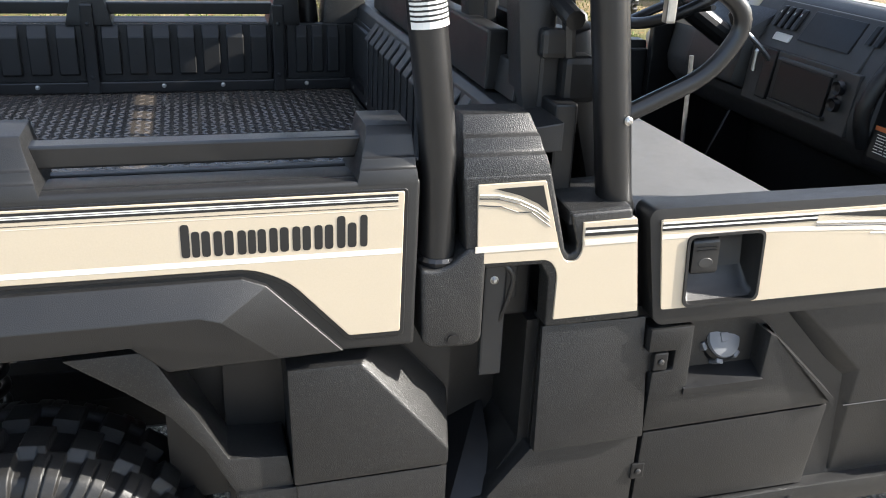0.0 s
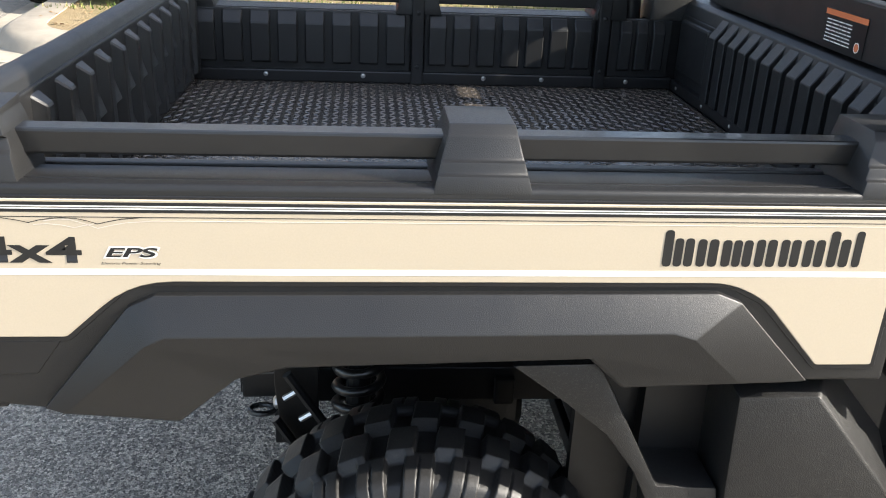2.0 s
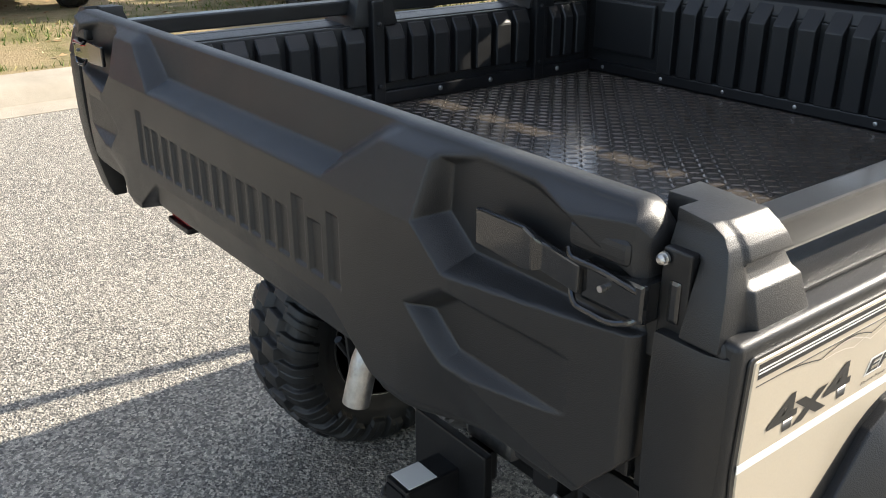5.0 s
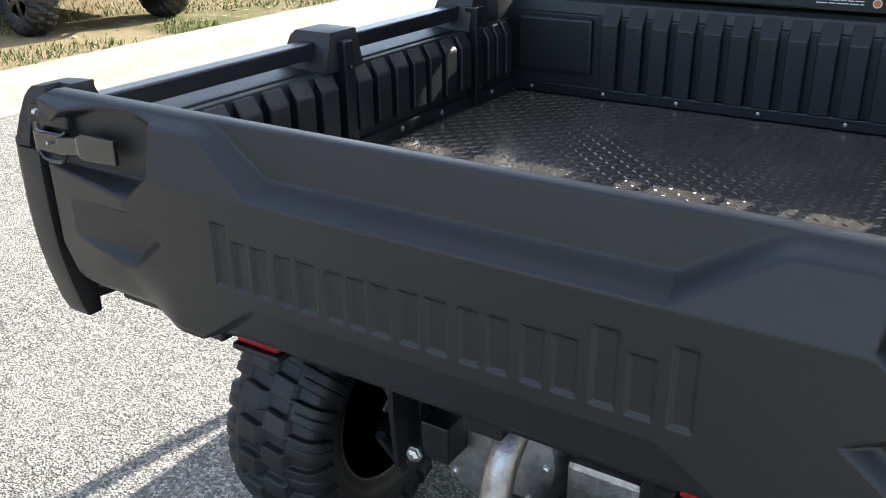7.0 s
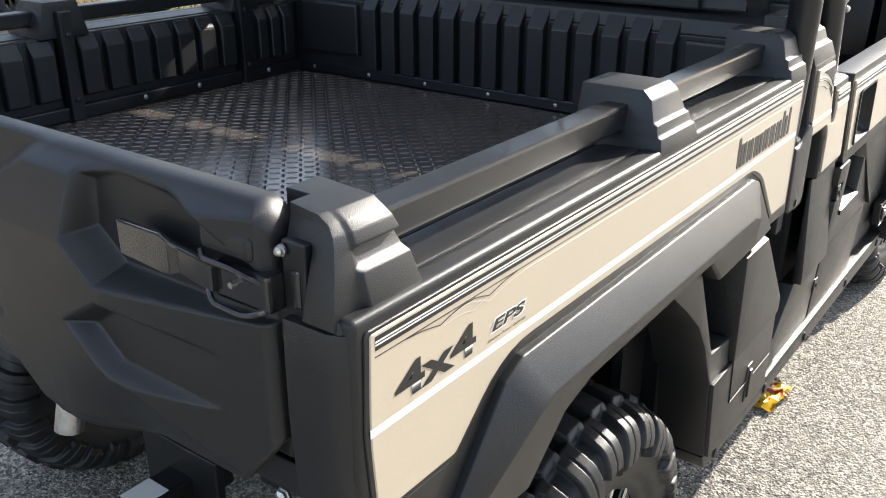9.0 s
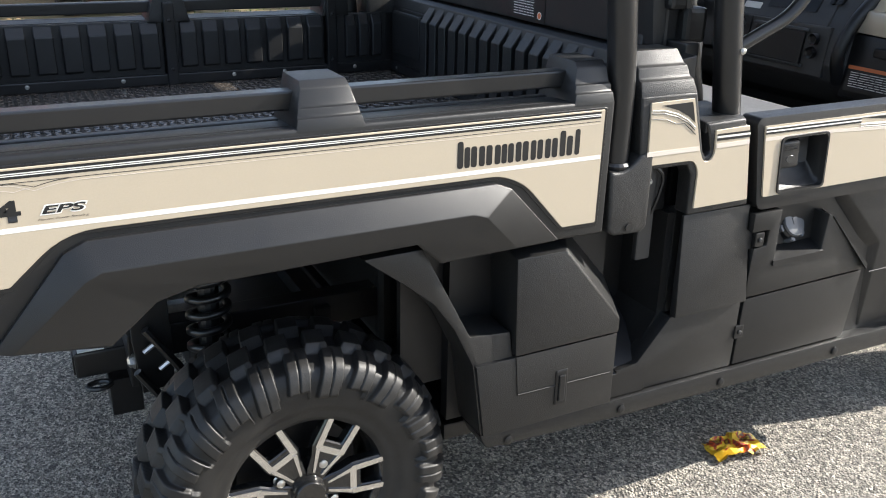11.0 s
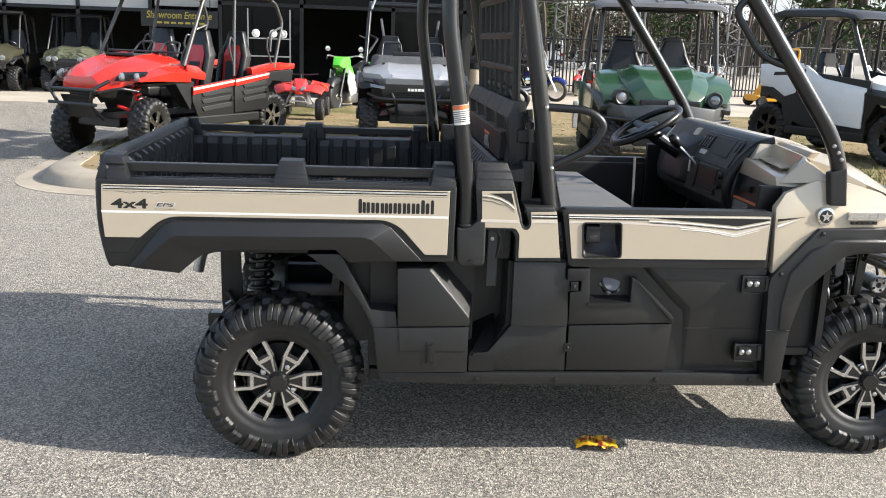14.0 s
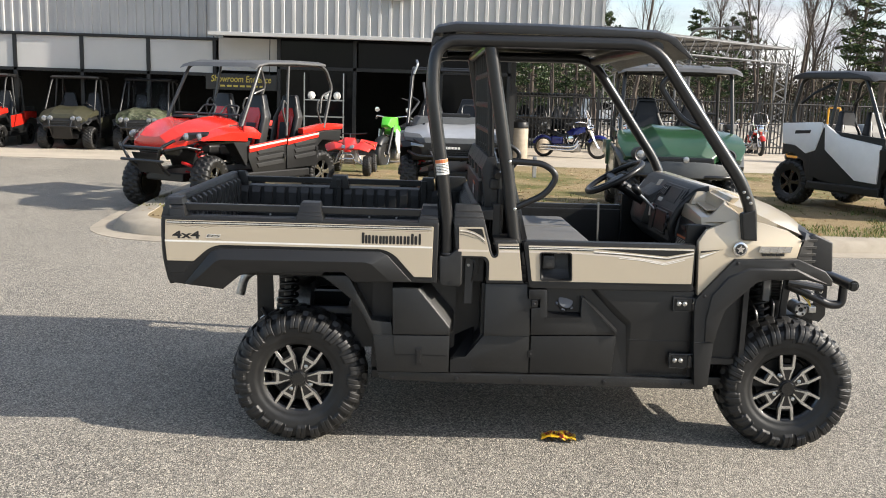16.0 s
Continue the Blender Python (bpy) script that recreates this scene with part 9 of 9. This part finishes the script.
# dark shopfront
for x0, x1 in ((-3.45, -1.45), (1.05, 2.85)):
    part("shop_pane", box(x0, x1, BY - 0.10, BY - 0.07, 2.42, 3.14), M_TINT, shop)
    part("shop_pane", box(x0, x1, BY - 0.10, BY - 0.07, 0.05, 2.32), M_TINT, shop)
part("shop_pane", box(-1.30, 0.95, BY - 0.10, BY - 0.07, 2.42, 3.14), M_TINT, shop)
for x in (-3.55, -1.45, 0.95, 2.85):
    part("shop_mullion", box(x, x + 0.10, BY - 0.16, BY - 0.04, 0, 3.16, 0.006), M_CHASSIS, shop)
part("shop_transom", box(-3.55, 2.95, BY - 0.16, BY - 0.04, 2.32, 2.42, 0.006), M_CHASSIS, shop)
part("shop_sill", box(-3.55, 2.95, BY - 0.16, BY - 0.04, 0.0, 0.08, 0.006), M_CHASSIS, shop)
# round plain sign disc
disc = thing("round_sign", (-0.25, BY - 1.05, 4.88), "large round red and white sign on the ribbed wall", "sign")
part("disc", moved(lathe([(0.70, -0.06), (0.70, 0.06)], 48), Matrix.Translation((-0.25, BY - 1.06, 4.88))), M_WHITE, disc)
part("ring", moved(lathe([(0.60, -0.075), (0.66, -0.075), (0.66, -0.05)], 48), Matrix.Translation((-0.25, BY - 1.06, 4.88))), M_RED, disc)
part("field", moved(lathe([(0.50, -0.08), (0.50, -0.05)], 40), Matrix.Translation((-0.25, BY - 1.06, 4.88))), M_INK, disc)
# hanging board with gold writing
board = thing("entrance_sign", (-4.6, BY - 0.2, 2.0), "black hanging board with gold showroom entrance lettering", "sign")
part("board", box(-5.5, -3.55, BY - 0.22, BY - 0.18, 1.72, 2.14, 0.006), M_INK, board)
for x in (-5.3, -3.75):
    part("hanger", tube([(x, BY - 0.2, 2.12), (x, BY - 0.1, 3.16)], 0.012, 6), M_CHASSIS, board)
writing("Showroom Entrance", -5.35, -3.70, BY - 0.225, 1.93, 2.11, M_GOLD, board, "sign_lettering", 0.01, 0.15)
bm = None
for i in range(7):
    bm = box(-5.1 + i * 0.18, -5.1 + i * 0.18 + 0.13, BY - 0.225, BY - 0.22, 1.80, 1.85, bm=bm)
part("sign_small_print", bm, M_GOLD, board)
# shelves of helmets and lamps seen through the shopfront
rack = thing("display_rack", (-2.2, BY - 0.5, 0.012), "metal display rack with bright accessories", "rack")
for z in (0.5, 1.05, 1.5):
    part("shelf", box(-2.75, -1.65, BY - 0.62, BY - 0.35, z, z + 0.03), M_STEEL, rack)
for x in (-2.75, -1.68):
    part("upright", box(x, x + 0.03, BY - 0.60, BY - 0.56, 0.012, 2.25), M_STEEL, rack)
for i, x in enumerate((-2.55, -2.1, -1.85)):
    part("chrome_ball", moved(lathe([(0.01, -0.11), (0.08, -0.08), (0.11, 0.0), (0.08, 0.08), (0.01, 0.11)], 20, axis="z"), Matrix.Translation((x, BY - 0.48, 1.64))), M_WHITE, rack, smooth=60)

# steel canopy on lattice posts
n = Nodes("galvanised_steel", 0.55, 0.2, 0.4)
n.colour(n.ramp(n.noise(8, 4), [(0.3, (0.105, 0.108, 0.112)), (0.7, (0.17, 0.174, 0.18))]))
M_GALV = n.m
canopy = thing("steel_canopy", (13, 32, 0), "grey steel lattice canopy beside the showroom", "canopy")
CA, CB = Vector((6.16, 27.0, 0)), Vector((16.4, 35.2, 0))


def lattice(p, q, up, parent, name, bays, r=0.035):
    """A flat truss from p to q: two chords and a zigzag."""
    own = tube([p, q], r, 6)
    tube([p + up, q + up], r, 6, bm=own)
    for i in range(bays):
        a = p.lerp(q, i / bays)
        b = p.lerp(q, (i + 0.5) / bays) + up
        c = p.lerp(q, (i + 1) / bays)
        tube([a, b], r * 0.6, 5, bm=own)
        tube([b, c], r * 0.6, 5, bm=own)
    return part(name, own, M_GALV, parent)


UPZ = Vector((0, 0, 0.62))
for off in (Vector((0, 0, 0)), Vector((-3.2, 2.8, 0)), Vector((-6.4, 5.6, 0))):
    lattice(CA + off + Vector((0, 0, 3.62)), CB + off + Vector((0, 0, 3.62)), UPZ, canopy, "roof_truss", 16)
for k in range(6):
    p = CA.lerp(CB, k / 5)
    lattice(p + Vector((0, 0, 3.62)), p + Vector((-6.4, 5.6, 3.62)), UPZ, canopy, "cross_truss", 8, 0.03)
for p in (CB, CA.lerp(CB, 0.45), CB + Vector((-6.4, 5.6, 0)), CA.lerp(CB, 0.45) + Vector((-6.4, 5.6, 0))):
    lattice(p, p + Vector((0, 0, 3.66)), Vector((-0.55, -0.1, 0)), canopy, "lattice_post", 7, 0.05)
own = loft([[tuple(CA + Vector((0, 0, z))), tuple(CB + Vector((0.4, 0.4, z))), tuple(CB + Vector((-6.4, 5.6, z))), tuple(CA + Vector((-6.4, 5.6, z)))] for z in (4.27, 4.33)])
part("canopy_deck", own, M_GALV, canopy)

# iron fence
fence = thing("iron_fence", (14, 30, 0), "black iron picket fence at the back of the lot", "fence")
pv, pf = [], []


def picket(x, y, h, w=0.018):
    k = len(pv)
    for dx, dy in ((-w, -w), (w, -w), (w, w), (-w, w)):
        pv.append((x + dx, y + dy, 0.0))
    for dx, dy in ((-w, -w), (w, -w), (w, w), (-w, w)):
        pv.append((x + dx, y + dy, h))
    for i in range(4):
        pf.append((k + i, k + (i + 1) % 4, k + 4 + (i + 1) % 4, k + 4 + i))


FA, FB = Vector((3.8, 27.9, 0)), Vector((34, 30.5, 0))
for i in range(230):
    p = FA.lerp(FB, i / 230)
    picket(p.x, p.y, 2.0)
tagged(part("picket", (pv, pf), M_CHASSIS, fence), kind="stuff")
for z in (0.25, 1.1, 1.85):
    part("fence_rail", tube([FA + Vector((0, 0, z)), FB + Vector((0, 0, z))], 0.03, 6), M_CHASSIS, fence)
for i in range(11):
    p = FA.lerp(FB, i / 10)
    part("fence_post", box(p.x - 0.05, p.x + 0.05, p.y - 0.05, p.y + 0.05, 0, 2.15, 0.006), M_CHASSIS, fence)

# white van far behind
van = thing("white_van", (13.7, 63, 0), "white van with dark windows parked far behind the fence", "van")
part("body", loft([[(12.7, y, 0.30), (14.7, y, 0.30), (14.7, y, 1.30), (14.55, y, 2.02), (12.85, y, 2.02), (12.7, y, 1.30)] for y in (62.0, 66.5)], b=0.08, seg=3), M_PURE, van, smooth=40)
for x in (12.92, 13.76):
    part("window", box(x, x + 0.72, 61.97, 62.02, 1.22, 1.78, 0.01), M_TINT, van)
for x in (12.78, 14.48):
    part("tail_lamp", box(x, x + 0.14, 61.97, 62.02, 0.85, 1.10, 0.01), M_REFLECT, van)
part("bumper", box(12.75, 14.65, 61.88, 62.02, 0.34, 0.52, 0.03), M_CHASSIS, van)
for x in (12.9, 14.5):
    for y in (62.9, 65.6):
        part("wheel", moved(lathe([(0.2, -0.1), (0.33, -0.1), (0.33, 0.1), (0.2, 0.1)], 20), Matrix.Translation((x, y, 0.33)) @ Matrix.Rotation(math.pi / 2, 4, "Z")), M_RUBBER, van)

# lamp post
lamp = thing("lot_lamp", (15.2, 46, 0), "tall grey car park lamp post", "lamp post")
part("pole", tube([(15.2, 46, 0), (15.2, 46, 5.6), (15.6, 46, 5.9), (17.4, 46, 6.0)], 0.07, 8, bend=0.3), M_GALV, lamp)
part("lamp_head", box(17.2, 18.0, 45.85, 46.15, 5.92, 6.12, 0.04), M_GALV, lamp)

# trees
n = Nodes("bark", 0.9, 0, 0.2)
n.colour(n.ramp(n.noise(6, 6, 0.6, (1, 1, 0.25)), [(0.3, (0.050, 0.040, 0.033)), (0.7, (0.115, 0.095, 0.080))]))
n.bump(n.noise(20, 5), 0.02)
M_BARK = n.m
n = Nodes("pine_needles", 0.7, 0, 0.25)
isl = n.t.nodes.new("ShaderNodeNewGeometry").outputs["Random Per Island"]
n.colour(n.ramp(isl, [(0.0, (0.018, 0.032, 0.012)), (0.6, (0.04, 0.065, 0.022)), (1.0, (0.075, 0.10, 0.035))]))
M_NEEDLE = n.m
n = Nodes("brush", 0.85, 0, 0.2)
isl = n.t.nodes.new("ShaderNodeNewGeometry").outputs["Random Per Island"]
n.colour(n.ramp(isl, [(0.0, (0.040, 0.033, 0.025)), (0.6, (0.085, 0.068, 0.050)), (1.0, (0.042, 0.050, 0.028))]))
M_BRUSH = n.m


def stick(vs, fs, a, b, r0, r1, seg=5):
    d = (b - a).normalized()
    u = d.cross(Vector((0, 0, 1)) if abs(d.z) < 0.9 else Vector((1, 0, 0))).normalized()
    w = d.cross(u)
    k = len(vs)
    for p, r in ((a, r0), (b, r1)):
        for i in range(seg):
            an = 2 * math.pi * i / seg
            vs.append(tuple(p + (u * math.cos(an) + w * math.sin(an)) * r))
    for i in range(seg):
        fs.append((k + i, k + (i + 1) % seg, k + seg + (i + 1) % seg, k + seg + i))


def bare_tree(x, y, h, seed):
    rnd = random.Random(seed)
    tree = thing("bare_tree", (x, y, 0), "leafless grey winter tree", "tree", "winter trees")
    tv, tf, cv, cf = [], [], [], []

    def grow(p, d, ln, r, lev):
        bits = 5 if lev == 0 else 3
        for i in range(bits):
            d2 = (d + Vector((rnd.uniform(-1, 1), rnd.uniform(-1, 1), rnd.uniform(-0.2, 0.5))) * (0.09 if lev == 0 else 0.30)).normalized()
            q = p + d2 * ln / bits
            r2 = r * 0.82
            stick(tv if lev == 0 else cv, tf if lev == 0 else cf, p, q, r, r2, 6 if lev == 0 else 4)
            if lev < 4 and (lev > 0 or i > 1):
                for j in range(2 if lev < 3 else 3):
                    side = (d2 + Vector((rnd.uniform(-1, 1), rnd.uniform(-1, 1), rnd.uniform(-0.1, 0.8))) * 0.85).normalized()
                    grow(p.lerp(q, rnd.uniform(0.4, 1.0)), side, ln * (rnd.uniform(0.30, 0.48) if lev == 0 else rnd.uniform(0.42, 0.66)), r2 * 0.46, lev + 1)
            p, d, r = q, d2, r2
        if lev == 0:
            for j in range(4):
                side = (d + Vector((rnd.uniform(-1, 1), rnd.uniform(-1, 1), 0.4)) * 0.6).normalized()
                grow(p, side, ln * 0.42, r * 0.6, 1)

    grow(Vector((x, y, 0)), Vector((0, 0, 1)), h * 0.72, h * 0.013, 0)
    part("trunk", (tv, tf), M_BARK, tree)
    part("crown", (cv, cf), M_BARK, tree)
    return tree


def pine(x, y, h, seed, clear=0.35):
    rnd = random.Random(seed)
    tree = thing("pine_tree", (x, y, 0), "tall dark green pine with a ragged crown", "tree", "pines")
    tv, tf, cv, cf = [], [], [], []
    top = Vector((x + rnd.uniform(-0.4, 0.4), y, h))
    stick(tv, tf, Vector((x, y, 0)), top, h * 0.018, h * 0.004, 8)
    for i in range(46):
        t = clear + (1 - clear) * (i / 46)
        p = Vector((x, y, 0)).lerp(top, t)
        ln = h * 0.20 * (1.15 - t) * rnd.uniform(0.6, 1.2) + 0.3
        a = rnd.uniform(0, 6.28)
        q = p + Vector((math.cos(a), math.sin(a), rnd.uniform(-0.05, 0.35))) * ln
        stick(tv, tf, p, q, h * 0.004, h * 0.0015, 4)
        for j in range(52):
            c = p.lerp(q, rnd.uniform(0.35, 1.05)) + Vector((rnd.gauss(0, 0.16), rnd.gauss(0, 0.16), rnd.gauss(0, 0.12))) * (h * 0.06)
            e1 = Vector((rnd.uniform(-1, 1), rnd.uniform(-1, 1), rnd.uniform(-0.6, 0.6))).normalized() * h * rnd.uniform(0.010, 0.020)
            e2 = e1.cross(Vector((rnd.uniform(-1, 1), rnd.uniform(-1, 1), rnd.uniform(-1, 1)))).normalized() * h * 0.006
            k = len(cv)
            cv += [tuple(c - e1), tuple(c + e2), tuple(c + e1), tuple(c - e2)]
            cf.append((k, k + 1, k + 2, k + 3))
    part("trunk", (tv, tf), M_BARK, tree)
    part("crown", (cv, cf), M_NEEDLE, tree)


for i, (x, y, h) in enumerate(((21.5, 60, 11.5), (25.5, 56, 12.5), (23.6, 66, 10), (28.5, 62, 13), (17.0, 62, 7.5), (13.5, 52, 13), (11.0, 56, 9), (31, 58, 10), (9.8, 44, 11), (33, 70, 12), (27.0, 59, 11.5), (29.4, 57, 10.5), (24.4, 60, 10.8), (26.2, 64, 12.5), (10.6, 66, 12), (12.2, 74, 12.5), (9.4, 58, 9.5))):
    bare_tree(x, y, h, 100 + i)
for i, (x, y, h, c) in enumerate(((29.3, 52, 14.5, 0.12), (33.2, 57, 13, 0.15), (31.4, 60, 12, 0.1), (24.6, 66, 8.6, 0.1), (19.6, 58, 8.2, 0.3), (27.0, 70, 9.5, 0.2), (12.4, 66, 9, 0.3), (15.5, 70, 9, 0.3), (36, 60, 15, 0.3), (24.6, 74, 8.0, 0.2), (8.2, 60, 10, 0.3), (10.2, 48, 7, 0.25), (10.2, 78, 11, 0.05), (11.8, 86, 12.5, 0.05), (13.6, 80, 11, 0.08), (9.0, 68, 8.5, 0.05), (12.4, 70, 8.0, 0.05), (15.0, 88, 9.5, 0.05))):
    pine(x, y, h, 300 + i, c)
# far brush belt
rnd = random.Random(77)
bv, bf = [], []
for i in range(120000):
    x = rnd.uniform(-20, 110)
    y = 104 + rnd.uniform(0, 22)
    z = rnd.uniform(0, 1) ** 0.8 * 7.4 * (0.85 + 0.45 * noise.noise(Vector((x * 0.09, 0, 0))) + 0.35 * noise.noise(Vector((x * 0.4, 5, 0))))
    s = rnd.uniform(0.07, 0.26)
    e1 = Vector((rnd.uniform(-1, 1), rnd.uniform(-1, 1), rnd.uniform(-1, 1))).normalized() * s
    e2 = e1.cross(Vector((rnd.uniform(-1, 1), rnd.uniform(-1, 1), rnd.uniform(-1, 1)))).normalized() * s * 0.5
    c = Vector((x, y, max(z, 0.2)))
    k = len(bv)
    bv += [tuple(c - e1), tuple(c + e2), tuple(c + e1), tuple(c - e2)]
    bf.append((k, k + 1, k + 2, k + 3))
for i in range(420):
    x, y, h = rnd.uniform(-20, 110), rnd.uniform(100, 124), rnd.uniform(5, 10.5)
    stick(bv, bf, Vector((x, y, 0)), Vector((x + rnd.uniform(-0.5, 0.5), y, h)), 0.14, 0.05, 4)
    for j in range(14):
        z = rnd.uniform(0.35, 0.98) * h
        stick(bv, bf, Vector((x, y, z)), Vector((x + rnd.uniform(-1.6, 1.6), y + rnd.uniform(-1, 1), z + rnd.uniform(0.5, 2.0))), 0.05, 0.012, 3)
tagged(part("far_woods", (bv, bf), M_BRUSH, None), "brown and green belt of far woods", "woods", kind="stuff")

# crumpled wrapper on the asphalt
rnd = random.Random(9)
own = bmesh.new()
bmesh.ops.create_grid(own, x_segments=14, y_segments=9, size=1)
for v in own.verts:
    u, w = v.co.x, v.co.y
    z = 0.022 + 0.020 * noise.noise(Vector((u * 2.6, w * 2.6, 3))) + 0.012 * noise.noise(Vector((u * 7, w * 7, 1)))
    v.co = Vector((u * 0.085 + 0.012 * noise.noise(Vector((u * 3, w * 3, 7))), w * 0.045 + 0.012 * noise.noise(Vector((u * 3, w * 3, 9))), max(z, 0.002) * (1.0 - 0.55 * abs(u) ** 3)))
moved(own, Matrix.Translation((1.235, 0.125, 0.004)) @ Matrix.Rotation(radians(-6), 4, "Z"))
n = Nodes("printed_foil", 0.3, 0.2, 0.5)
n.colour(n.ramp(n.noise(28, 3), [(0.35, (0.75, 0.40, 0.02)), (0.5, (0.80, 0.55, 0.05)), (0.56, (0.55, 0.05, 0.02)), (0.62, (0.08, 0.05, 0.03)), (0.70, (0.78, 0.50, 0.06))]))
wrap = thing("snack_wrapper", (1.235, 0.125, 0.004), "crumpled orange and yellow snack wrapper on the asphalt", "wrapper")
part("foil", own, n.m, wrap, smooth=25)
